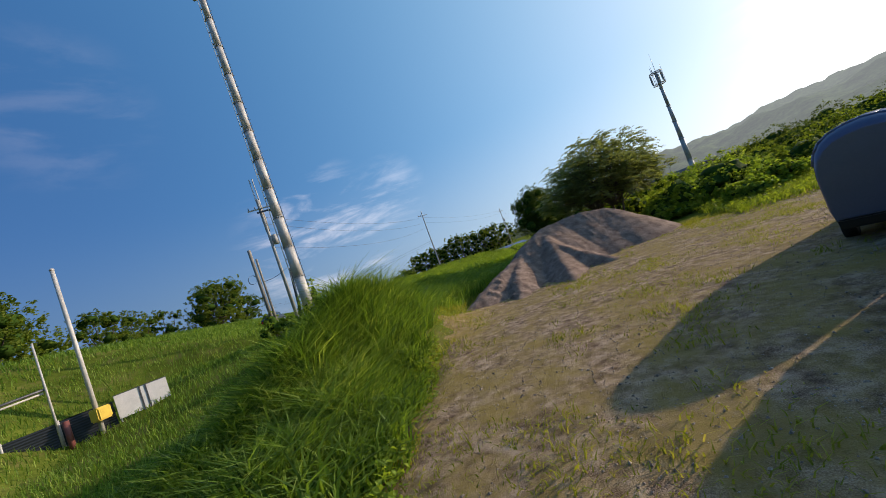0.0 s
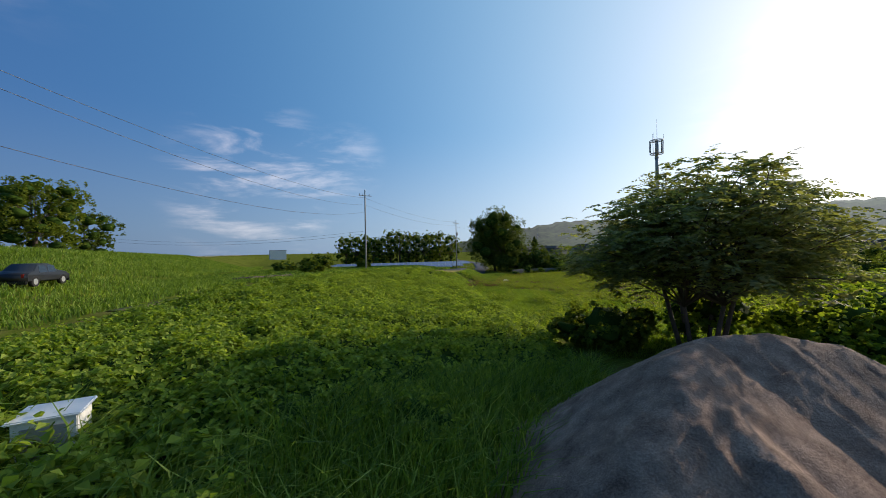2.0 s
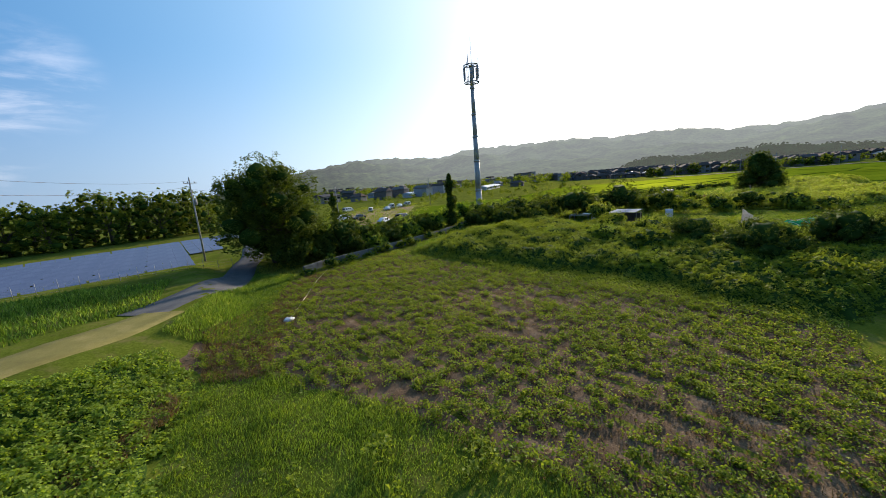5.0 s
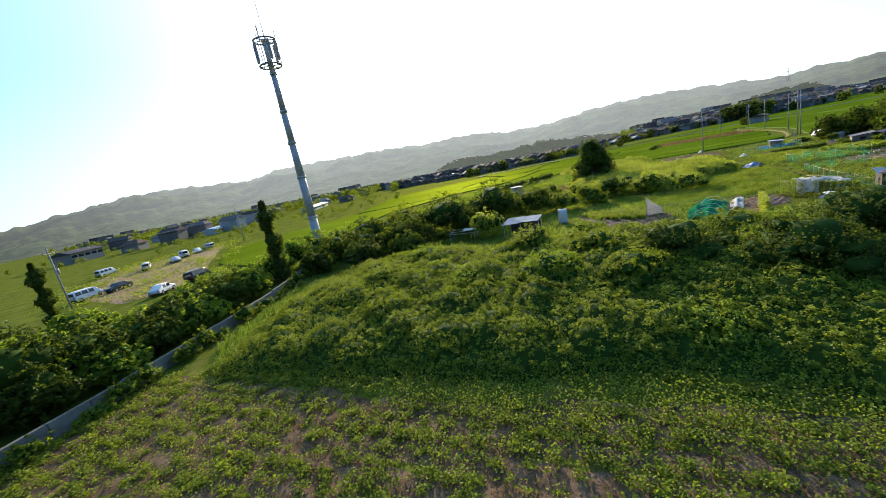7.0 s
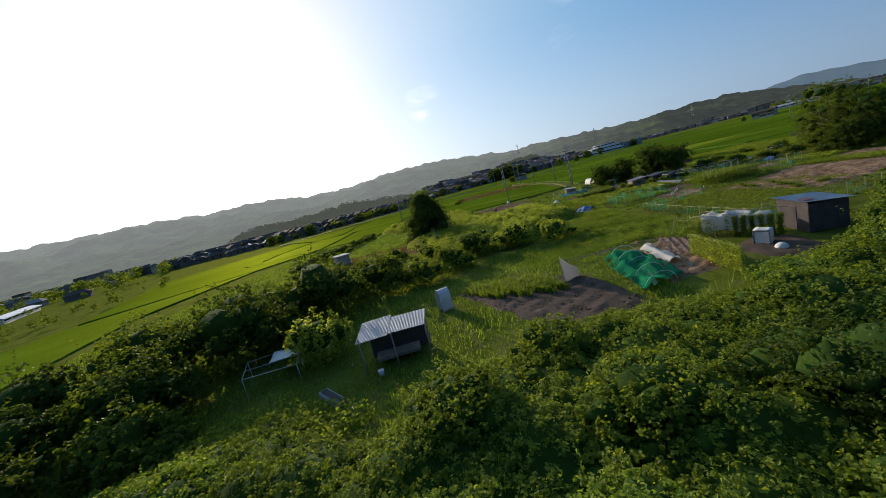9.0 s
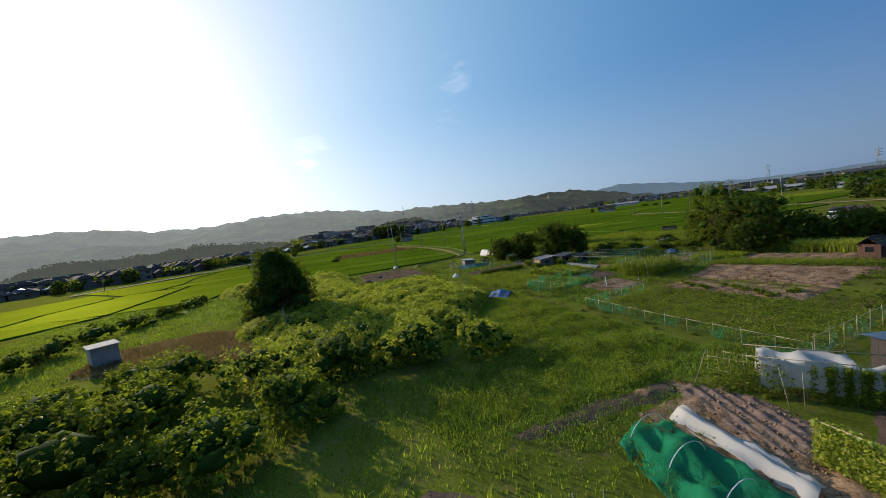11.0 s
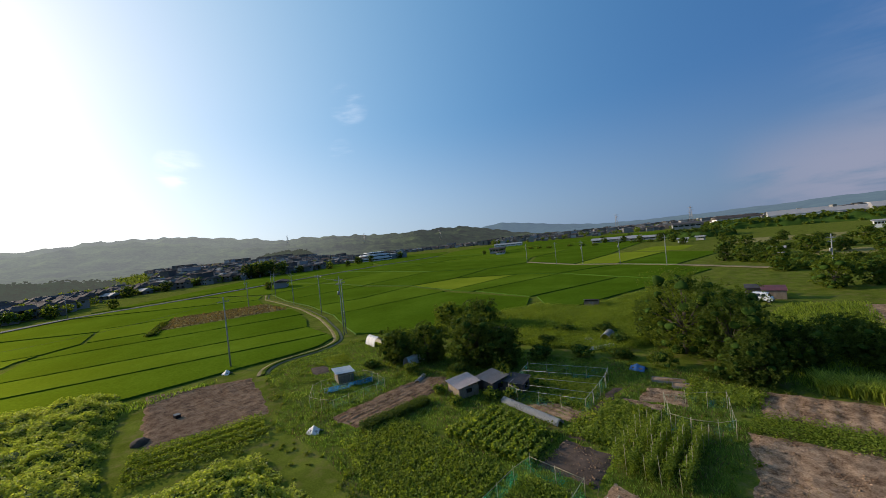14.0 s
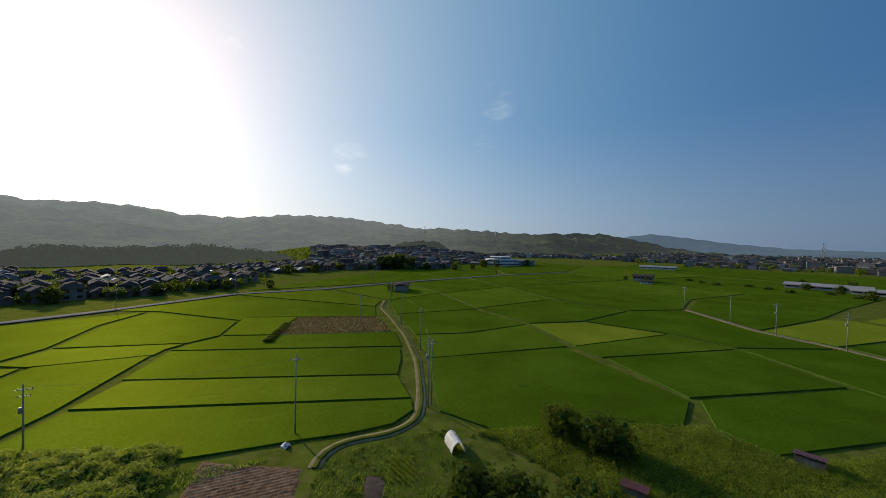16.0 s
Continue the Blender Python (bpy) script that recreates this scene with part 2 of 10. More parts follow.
M["tilled_soil"] = surface("tilled_soil", (0.105, 0.060, 0.036), (0.34, 0.22, 0.135), scale=1.3, fine=11, bump=1.0, spec=0.0, mid=(0.225, 0.138, 0.082), contrast=(0.38, 0.62))
M["dark_soil"] = surface("dark_soil", (0.035, 0.025, 0.018), (0.16, 0.11, 0.08), scale=1.2, fine=18, bump=0.8, spec=0.1)
M["litter"] = surface("litter", (0.062, 0.039, 0.022), (0.25, 0.17, 0.105), scale=1.1, fine=16, bump=0.9, spec=0.02, mid=(0.15, 0.095, 0.055), contrast=(0.36, 0.64))
M["dry_grass"] = surface("dry_grass", (0.17, 0.14, 0.05), (0.34, 0.27, 0.11), scale=0.7, fine=20, bump=0.6, spec=0.02, mid=(0.23, 0.20, 0.065))
M["dirt_track"] = surface("dirt_track", (0.15, 0.12, 0.055), (0.34, 0.28, 0.165), scale=0.5, fine=8, bump=0.6, spec=0.0)
M["concrete"] = surface("concrete", (0.22, 0.215, 0.20), (0.46, 0.45, 0.42), scale=1.1, fine=25, bump=0.25, spec=0.3)
M["asphalt"] = surface("asphalt", (0.07, 0.07, 0.072), (0.16, 0.155, 0.15), scale=0.6, fine=30, bump=0.3, spec=0.04)
M["galvanised"] = surface("galvanised", (0.32, 0.28, 0.25), (0.66, 0.62, 0.58), rough=0.6, metal=0.1, scale=1.1, fine=14, bump=0.08, spec=0.4, mid=(0.50, 0.465, 0.43))
M["dark_steel"] = surface("dark_steel", (0.05, 0.05, 0.055), (0.13, 0.13, 0.14), rough=0.5, metal=0.6, scale=3, fine=20, bump=0.05)
M["grey_steel"] = surface("grey_steel", (0.26, 0.245, 0.23), (0.46, 0.44, 0.42), rough=0.6, metal=0.1, scale=2, fine=20, bump=0.05)
M["bark"] = surface("bark", (0.05, 0.037, 0.027), (0.17, 0.13, 0.10), scale=4, fine=22, bump=0.7, stretch=(1, 1, 0.25))
M["rice"] = canopy("rice", (0.015, 0.043, 0.003), (0.031, 0.074, 0.005), (0.060, 0.116, 0.010), (0.40, 0.49, 0.024), 0.135, fine=2.2, rough=0.7)
M["rice_pale"] = canopy("rice_pale", (0.027, 0.062, 0.004), (0.047, 0.094, 0.007), (0.080, 0.136, 0.012), (0.42, 0.50, 0.026), 0.15, fine=2.2, rough=0.7)
M["rice_ripe"] = canopy("rice_ripe", (0.10, 0.15, 0.010), (0.14, 0.19, 0.013), (0.19, 0.23, 0.02), (0.34, 0.36, 0.03))
M["rice_side"] = surface("rice_side", (0.035, 0.09, 0.006), (0.08, 0.17, 0.012), scale=1.2, fine=14, bump=0.7, spec=0.1, stretch=(1, 1, 0.3))
M["leaf_vine"] = foliage("leaf_vine", (0.078, 0.132, 0.016), (0.242, 0.322, 0.046), (0.33, 0.39, 0.08), 0.46)
M["leaf_kudzu"] = foliage("leaf_kudzu", (0.105, 0.148, 0.020), (0.35, 0.40, 0.072), (0.46, 0.48, 0.12), 0.48, 0.42)
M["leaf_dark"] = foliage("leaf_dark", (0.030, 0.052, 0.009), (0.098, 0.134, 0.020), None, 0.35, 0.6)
M["leaf_tree"] = foliage("leaf_tree", (0.050, 0.080, 0.011), (0.150, 0.190, 0.026), None, 0.42, 0.6)
M["leaf_crop"] = foliage("leaf_crop", (0.062, 0.105, 0.012), (0.215, 0.27, 0.036), (0.29, 0.32, 0.05), 0.42)
M["leaf_weed"] = foliage("leaf_weed", (0.072, 0.110, 0.013), (0.225, 0.280, 0.036), (0.27, 0.32, 0.055), 0.44)
M["leaf_feather"] = foliage("leaf_feather", (0.100, 0.122, 0.058), (0.235, 0.260, 0.115), None, 0.40, 0.7)
M["leaf_dry"] = foliage("leaf_dry", (0.085, 0.055, 0.026), (0.22, 0.155, 0.080), None, 0.25, 0.7)
M["grass"] = foliage("grass", (0.032, 0.068, 0.010), (0.165, 0.255, 0.040), (0.33, 0.39, 0.10), 0.42, 0.5, 0.3)
M["grass_soft"] = foliage("grass_soft", (0.060, 0.105, 0.012), (0.185, 0.270, 0.036), (0.30, 0.37, 0.07), 0.44, 0.55, 0.25)
M["grass_yellow"] = foliage("grass_yellow", (0.13, 0.15, 0.020), (0.26, 0.26, 0.045), (0.36, 0.30, 0.10), 0.40, 0.6, 0.6)
# backdrop woods that glow: emission stands in for the haze in front of them
M["hill"] = haze_material("hill", (0.008, 0.016, 0.009), (0.070, 0.092, 0.032), (0.53, 0.575, 0.60), 0.45, 0.012, 0.6, 1.15, 0.2)
M["far_hill"] = haze_material("far_hill", (0.03, 0.05, 0.05), (0.05, 0.08, 0.07), (0.42, 0.60, 0.85), 0.34, 0.004, 0.7, 1.2, 0.55)
M["near_wood"] = haze_material("near_wood", (0.020, 0.042, 0.010), (0.050, 0.085, 0.020), (0.60, 0.62, 0.60), 0.12, 0.09, 1.0, 1.6, 0.4)

# ---- shape of the land ----
CREST_Y = (18, 30, 40, 52, 58, 63, 68.5, 72.5, 80, 92)
CREST_X = (-10, -12, -12, -8, -4, -1.4, 5, 12, 15, 16)
TOE_Y = (18, 36, 43, 51, 63, 67, 75, 85, 92)
TOE_X = (6, 9.6, 9.3, 10, 11.5, 13.8, 18, 20, 20)


def smooth(a, b, v):
    u = np.clip((v - a) / (b - a), 0, 1)
    return u * u * (3 - 2 * u)


def land(x, y):
    """Height of the ground, in metres, for arrays or numbers x, y."""
    x, y = np.asarray(x, float), np.asarray(y, float)
    z = np.full(np.broadcast(x, y).shape, 0.30)
    # low field between the bank and the thicket
    low = smooth(6, 12, x) * smooth(75, 60, x) * smooth(30, 38, y) * smooth(100, 92, y)
    z = z - 0.5 * low
    # bank along the foot path, on the west
    cx, tx = np.interp(y, CREST_Y, CREST_X), np.interp(y, TOE_Y, TOE_X)
    up = 1 - smooth(cx, np.maximum(tx, cx + 4), x)
    keep = smooth(14, 24, y) * smooth(115, 84, y)
    z = z + 1.65 * up * keep + (0.1 + 0.4 * smooth(60, 100, y)) * smooth(-9, -18, x) * (1 - keep) * smooth(160, 110, y)
    # river dyke further west
    lx = -29 - 0.26 * (y - 18)
    top = np.clip(6.7 - 0.016 * (y - 20), 4.4, 7.2)
    fall = 0.25 + 0.37 * smooth(29, 20, y)
    dyke = np.where(x > lx, top - fall * (x - lx), np.where(x > lx - 6, top, top - 0.3 * (lx - 6 - x)))
    z = np.where((y > -200) & (y < 900), np.maximum(z, dyke), z)
    # grassy heap beside the yard
    u, v = (x + 3.5) * 0.42 + (y - 12.8) * 0.91, (x + 3.5) * 0.91 - (y - 12.8) * 0.42
    z = z + 2.3 * np.exp(-1.2 * ((u / 4.4) ** 2 + (v / 1.9) ** 2))
    # low rise under the screen fence
    z = z + 0.1 * np.exp(-((x + 18.0) / 4.0) ** 2 - ((y - 17.0) / 4.5) ** 2)
    # the town climbs gently towards the hills
    r, a = np.hypot(x - 101, y - 32), np.degrees(np.arctan2(y - 32, x - 101))
    z = z + 13.0 * smooth(400, 800, r) * smooth(-30, -20, a) * smooth(4, -4, a) * smooth(2500, 1500, r)
    # overgrown rise under the thicket
    z = z + 0.9 * smooth(42, 54, x) * smooth(68, 60, x) * smooth(36, 44, y) * smooth(90, 78, y)
    return z


def axis_steps(first, last, step, reach, growth):
    inner = list(np.arange(first, last + step, step))
    lo, hi, d = [inner[0]], [inner[-1]], step
    while lo[-1] > -reach or hi[-1] < reach:
        d *= growth
        lo.append(lo[-1] - d)
        hi.append(hi[-1] + d)
    return np.array(lo[::-1][:-1] + inner + hi[1:])


def mesh_from(name, verts, faces, material=None, smooth_faces=True):
    """Arrays (n,3) and (m,3 or 4) to a mesh, quickly."""
    me = bpy.data.meshes.new(name)
    verts, faces = np.asarray(verts, np.float32), np.asarray(faces, np.int32)
    k = faces.shape[1]
    me.vertices.add(len(verts))
    me.vertices.foreach_set("co", verts.ravel())
    me.loops.add(faces.size)
    me.loops.foreach_set("vertex_index", faces.ravel())
    me.polygons.add(len(faces))
    me.polygons.foreach_set("loop_start", np.arange(0, faces.size, k, dtype=np.int32))
    me.polygons.foreach_set("loop_total", np.full(len(faces), k, np.int32))
    me.polygons.foreach_set("use_smooth", np.full(len(faces), smooth_faces))
    if material:
        me.materials.append(material)
    me.update(calc_edges=True)
    me.validate()
    return me


def grid_faces(nx, ny):
    i = np.arange(nx * ny).reshape(nx, ny)
    return np.stack([i[:-1, :-1], i[1:, :-1], i[1:, 1:], i[:-1, 1:]], -1).reshape(-1, 4)


def wobble(x, y, scale, seed=0.0):
    """Cheap smooth noise of x, y in about -1..1, from sines."""
    x, y = np.asarray(x, float) / scale + seed * 7.3, np.asarray(y, float) / scale - seed * 3.1
    return (
        np.sin(1.0 * x + 1.3 * y + 0.7 * np.sin(1.7 * y + seed))
        + np.sin(-1.9 * x + 0.8 * y + 1.1 * np.sin(1.1 * x))
        + 0.6 * np.sin(3.1 * x + 2.3 * y + 1.3 * np.sin(2.0 * x - y))
        + 0.4 * np.sin(-4.7 * x + 5.3 * y)
    ) / 3.0


def build_ground():
    xs = axis_steps(-60, 175, 0.9, 4500, 1.18)
    ys = axis_steps(-70, 150, 0.9, 4500, 1.18)
    X, Y = np.meshgrid(xs, ys, indexing="ij")
    Z = land(X, Y) + 0.03 * wobble(X, Y, 1.3) * (np.hypot(X - 60, Y - 40) < 220)
    me = mesh_from("ground", np.stack([X, Y, Z], -1).reshape(-1, 3), grid_faces(len(xs), len(ys)), M["meadow"])
    tagged(new("ground", me), "grassy flat farmland with a bank and a dyke", "ground", kind="structure")


build_ground()


def patch_sheet(name, outline, lift, material, step=0.35, rough=0.02, furrow=None, seed=0.0, ragged=0.5, label="", category="", clod=0.0):
    """A sheet that lies on the land inside an outline, with a ragged rim sunk into the soil.
    furrow: (direction in degrees, spacing, height)."""
    poly = np.array(outline, float)
    lo, hi = poly.min(0) - 1, poly.max(0) + 1
    xs, ys = np.arange(lo[0], hi[0], step), np.arange(lo[1], hi[1], step)
    X, Y = np.meshgrid(xs, ys, indexing="ij")
    d = signed_distance(X, Y, poly) + ragged * wobble(X, Y, 0.9, seed) * 0.6 + ragged * 0.5 * wobble(X, Y, 2.7, seed + 2)
    Z = land(X, Y) + lift * np.clip(d / 0.5, -2, 1) + rough * wobble(X, Y, 0.5, seed + 1)
    if furrow:
        a = radians(furrow[0])
        u = X * math.cos(a) + Y * math.sin(a)
        Z = Z + furrow[2] * np.clip(d / 0.6, 0, 1) * np.sin(u * 2 * math.pi / furrow[1] + 0.5 * wobble(X, Y, 4, seed))
    if clod:
        Z = Z + clod * np.clip(d / 0.6, 0, 1) * np.maximum(0, wobble(X * 1.7, Y * 1.7, 0.9, seed + 5) - 0.15)
    inside = d > -0.35
    f = grid_faces(len(xs), len(ys))
    f = f[inside.reshape(-1)[f].any(1)]
    used, inv = np.unique(f, return_inverse=True)
    V = np.stack([X, Y, Z], -1).reshape(-1, 3)[used]
    ob = new(name, mesh_from(name, V, inv.reshape(-1, 4), material))
    return tagged(ob, label, category, kind="structure")


def signed_distance(X, Y, poly):
    """Distance to a closed outline, positive inside."""
    P = np.stack([X, Y], -1)
    best = np.full(X.shape, 1e9)
    odd = np.zeros(X.shape, bool)
    for a, b in zip(poly, np.roll(poly, -1, 0)):
        e = b - a
        u = np.clip(((P - a) @ e) / (e @ e), 0, 1)
        best = np.minimum(best, np.linalg.norm(P - a - u[..., None] * e, axis=-1))
        cross = (a[1] > Y) != (b[1] > Y)
        with np.errstate(divide="ignore", invalid="ignore"):
            odd ^= cross & (X < (b[0] - a[0]) * (Y - a[1]) / (b[1] - a[1]) + a[0])
    return np.where(odd, best, -best)


def ribbon(name, line, width, lift, material, label="", category="road", thick=0.12, sag=0.0):
    """A road or wall top along a line: a slab with sides, laid on the land."""
    p = np.array(line, float)
    seg = np.r_[0, np.cumsum(np.linalg.norm(np.diff(p, axis=0), axis=1))]
    s = np.linspace(0, seg[-1], max(4, int(seg[-1] / 2.0)))
    # round the corners
    q = np.stack([np.interp(s, seg, p[:, k]) for k in (0, 1)], -1)
    for _ in range(2):
        q[1:-1] = (q[:-2] + 2 * q[1:-1] + q[2:]) / 4
    t = np.gradient(q, axis=0)
    t /= np.linalg.norm(t, axis=1)[:, None]
    n = np.stack([-t[:, 1], t[:, 0]], -1)
    cols = []
    for side, dz in ((-0.5, -thick), (-0.47, 0), (-0.25, -sag), (0, sag * 0.6), (0.25, -sag), (0.47, 0), (0.5, -thick)):
        xy = q + n * width * side * (1 + 0.08 * wobble(q[:, 0], q[:, 1], 3.0)[:, None])
        cols.append(np.c_[xy, land(xy[:, 0], xy[:, 1]) + lift + dz])
    V = np.stack(cols, 1)
    f = grid_faces(len(q), len(cols))[:, ::-1]
    ob = new(name, mesh_from(name, V.reshape(-1, 3), f, material))
    return tagged(ob, label, category, kind="structure")


# yard of packed gravel, roads and tracks
patch_sheet("gravel_yard", [(-2.2, -8), (-1.6, 2), (-1.8, 8), (-1.0, 14), (1.0, 18), (8, 21), (13, 20), (16, 17), (20, 12), (24, -4), (22, -10)],
            0.10, M["gravel"], 0.3, 0.012, ragged=0.9, label="packed gravel yard with sparse yellow grass", category="ground")
ribbon("farm_track", [(150.8, 29.2), (153.6, 28.6), (156.2, 24.9), (155.6, 17.6), (158.5, 12.3), (167.5, 8.6), (187.4, 2.6), (212.5, -2.0), (244, -5), (264, -6.1), (285, -13)],
       2.0, 0.10, M["dirt_track"], "winding dirt farm track between rice fields", "track", sag=0.05)
ribbon("track_grass", [(150.8, 29.2), (153.6, 28.6), (156.2, 24.9), (155.6, 17.6), (158.5, 12.3), (167.5, 8.6), (187.4, 2.6), (212.5, -2.0), (244, -5), (264, -6.1), (285, -13)],
       0.75, 0.20, M["meadow"], "grassy middle strip between the track's ruts", "grass", sag=-0.05)
ribbon("foot_path", [(-12.4, 38), (-10.9, 50), (-9.0, 57), (-7.2, 60.5), (-4.4, 63.8), (-0.8, 66.8), (4, 69.9), (9.2, 73.4), (12.4, 77)],
       3.4, 0.07, M["dry_grass"], "worn grassy foot path along the bank", "path")
ribbon("lane", [(11, 77.5), (14.6, 81.5), (17.6, 86), (19.6, 91), (21.6, 97), (24.5, 103.5), (33, 140), (36, 200)], 3.4, 0.06, M["asphalt"], "narrow asphalt lane beside the solar panels", "road")
ribbon("valley_road", [(258.8, 133), (284, 101), (324, 61), (336, 14), (364, -42), (409, -166), (430, -260)], 5, 0.4, M["asphalt"], "two-lane valley road on a low bank", "road")
ribbon("concrete_road", [(217, -143), (178.7, -124), (156.5, -121.5), (131, -114), (100, -100)], 3.0, 0.35, M["dirt_track"], "pale farm road across the rice fields", "road")
ribbon("dyke_road", [(-31.5, 8), (-35.5, 30), (-45, 70), (-58, 120), (-84, 220), (-130, 400)], 3.6, 0.05, M["concrete"], "pale road on top of the dyke", "road")


# ---- rice fields ----
def paddy(outline, height=0.30, material="rice", step=2.0, seed=0.0):
    """A block of standing rice: a rough top and steep dark sides."""
    poly = np.array(outline, float)
    if np.cross(poly[1] - poly[0], poly[2] - poly[1]) < 0:
        poly = poly[::-1]
    c = poly.mean(0)
    size = np.linalg.norm(poly - c, axis=1).mean()
    poly = c + (poly - c) * (1 + 0.35 / size)
    rim = []
    for a, b in zip(poly, np.roll(poly, -1, 0)):
        k = max(2, int(np.linalg.norm(b - a) / step))
        rim.append(a + (b - a) * np.linspace(0, 1, k, endpoint=False)[:, None])
    rim = np.concatenate(rim)
    c = rim.mean(0)
    rings, V = [], []
    fall = (1.0, 0.998, 0.95, 0.8, 0.6, 0.4, 0.2)
    for j, s in enumerate(fall):
        q = c + (rim - c) * s
        z = land(q[:, 0], q[:, 1]) + (0.02 if j == 0 else height + 0.05 * wobble(q[:, 0], q[:, 1], 1.7, seed + j))
        V.append(np.c_[q, z])
    n = len(rim)
    V = np.concatenate(V + [np.array([[*c, float(land(*c)) + height]])])
    i = np.arange(n)
    F = [np.stack([i + j * n, (i + 1) % n + j * n, (i + 1) % n + (j + 1) * n, i + (j + 1) * n], -1) for j in range(len(fall) - 1)]
    me = mesh_from("paddy", V, np.concatenate(F), M[material])
    top = mesh_from("cap", V, np.stack([i + (len(fall) - 1) * n, (i + 1) % n + (len(fall) - 1) * n, np.full(n, len(V) - 1)], -1), M[material])
    bm = bmesh.new()
    bm.from_mesh(me)
    bm.from_mesh(top)
    bmesh.ops.remove_doubles(bm, verts=bm.verts, dist=0.0005)
    me.materials.append(M["rice_side"])
    for f in bm.faces:
        f.smooth = True
        if abs(f.normal.z) < 0.5:
            f.material_index, f.smooth = 1, False
    for e in bm.edges:
        e.smooth = len({f.material_index for f in e.link_faces}) == 1
    bm.to_mesh(me)
    bm.free()
    bpy.data.meshes.remove(top)
    return tagged(new("rice_field", me), "flooded field of dense bright green rice", "rice field", "rice fields", "structure")


PADDIES = [
    # west of the track, nearest the gardens first
    ([(160.5, 70), (158.8, 42), (158.6, 31.5), (158, 24), (158.6, 17), (162, 12.5), (166.2, 11.6), (180.5, 66.3), (170, 69.5)], "rice"),
    ([(167.3, 11.3), (179.2, 10.6), (194.0, 63.0), (182.0, 66.4)], "rice_pale"),
    ([(180.3, 10.2), (190, 6.5), (200.2, 4.0), (214.8, 60.5), (195.3, 63.6)], "rice"),
    ([(201.6, 3.2), (217.8, 0.9), (224.6, 37), (228.0, 50.5), (221.5, 57.2), (216.2, 60.5)], "rice"),
    ([(161, 75), (182, 68.8), (212, 64.5), (210, 85), (187, 87.5), (165, 92)], "rice"),
    ([(213.2, 64), (217.5, 63), (222, 59.8), (226, 88.5), (214.5, 93), (211.2, 86)], "rice_pale"),
    ([(166, 93.5), (187, 89.6), (210, 87.2), (213, 103), (190, 112), (170, 114)], "rice_pale"),
    ([(223.3, 59), (229.8, 52.4), (250, 50), (277, 82), (255, 88.5), (228, 89)], "rice"),
    ([(215.8, 95.5), (228, 91), (256, 91), (277.5, 85), (258, 128), (214.5, 104)], "rice"),
    ([(230, 50.8), (226.4, 37.2), (251.5, 30.2), (256, 48)], "rice_pale"),
    ([(257.5, 47.5), (253, 30), (245, 1.2), (266, -3), (318, 58), (285, 95), (279, 80), (252, 49)], "rice"),
    ([(268, -3.5), (284, -10), (332, 14), (321, 56)], "rice_pale"),
    # east of the track
    ([(160, 7.5), (168, 5.4), (187.6, -1.0), (184.4, -40.5), (147.5, -38.6), (141.5, -28), (146, -14), (150.5, 1.5)], "rice"),
    ([(188.8, -1.2), (211.5, -5.2), (208, -22), (213.2, -48), (186.0, -42.3)], "rice_pale"),
    ([(212.8, -5.5), (246, -8.2), (247, -44), (214.6, -48.6), (209.8, -22)], "rice"),
    ([(247.5, -8.4), (283, -14.5), (300, -48), (249, -46)], "rice"),
    ([(285, -14), (334, 8), (358, -44), (302, -49)], "rice_pale"),
    ([(185.4, -46), (213.8, -51), (210, -73), (186.6, -86)], "rice_ripe"),
    ([(184.4, -44.6), (185.4, -86.4), (167.2, -88.6), (174.2, -45)], "rice_pale"),
    ([(172.8, -45.5), (148.5, -41), (140.2, -79), (166, -88.5)], "rice"),
    ([(146.5, -41.5), (138.8, -33), (130.6, -32.5), (122.6, -74), (138.6, -79.5)], "rice"),
    ([(122, -76), (139, -81.5), (166, -91), (155, -119.5), (131, -112), (118, -100)], "rice"),
    ([(168, -91.5), (187, -88.5), (211, -75.5), (222, -112), (216, -140), (179, -122), (157.5, -119)], "rice"),
    ([(216, -52), (249, -48.5), (262, -100), (224, -111), (212.5, -74)], "rice"),
    ([(251, -48), (301, -51), (318, -105), (264, -101)], "rice_pale"),
    ([(303, -51), (358, -47), (384, -108), (320, -106)], "rice"),
    ([(224.5, -114), (262, -103), (320, -108), (330, -170), (240, -180), (219, -142)], "rice"),
    ([(322, -108), (385, -111), (404, -166), (332, -170)], "rice"),
    ([(241, -182), (330, -172), (340, -250), (250, -262)], "rice_pale"),
    ([(333, -172), (405, -169), (424, -250), (342, -250)], "rice"),
    ([(180, -125.5), (216, -144), (238, -184), (248, -262), (196, -240), (184, -180)], "rice"),
    ([(158, -125), (178, -127), (182, -180), (176, -188), (154, -180)], "rice_ripe"),
    ([(132, -118), (156, -125.5), (152, -180), (126, -170)], "rice"),
    ([(196, -243), (338, -254), (352, -380), (220, -400)], "rice"),
    ([(342, -254), (428, -256), (520, -380), (356, -380)], "rice_pale"),
    ([(222, -404), (520, -384), (560, -560), (250, -600)], "rice"),
    ([(340, 52), (366, -36), (405, -150), (470, -190), (540, -110), (400, 0)], "rice"),
    ([(436, -262), (412, -166), (474, -194), (560, -120), (640, -370), (530, -378)], "rice"),
    ([(66, 106), (78, 112), (120, 118), (150, 108), (130, 140), (90, 150), (74, 130)], "rice_pale"),
    ([(152, 107), (164, 94), (168, 116), (190, 114), (212, 106), (240, 120), (200, 160), (135, 140)], "rice"),
]
for _i, (_o, _m) in enumerate(PADDIES):
    paddy(_o, material=_m, seed=_i)


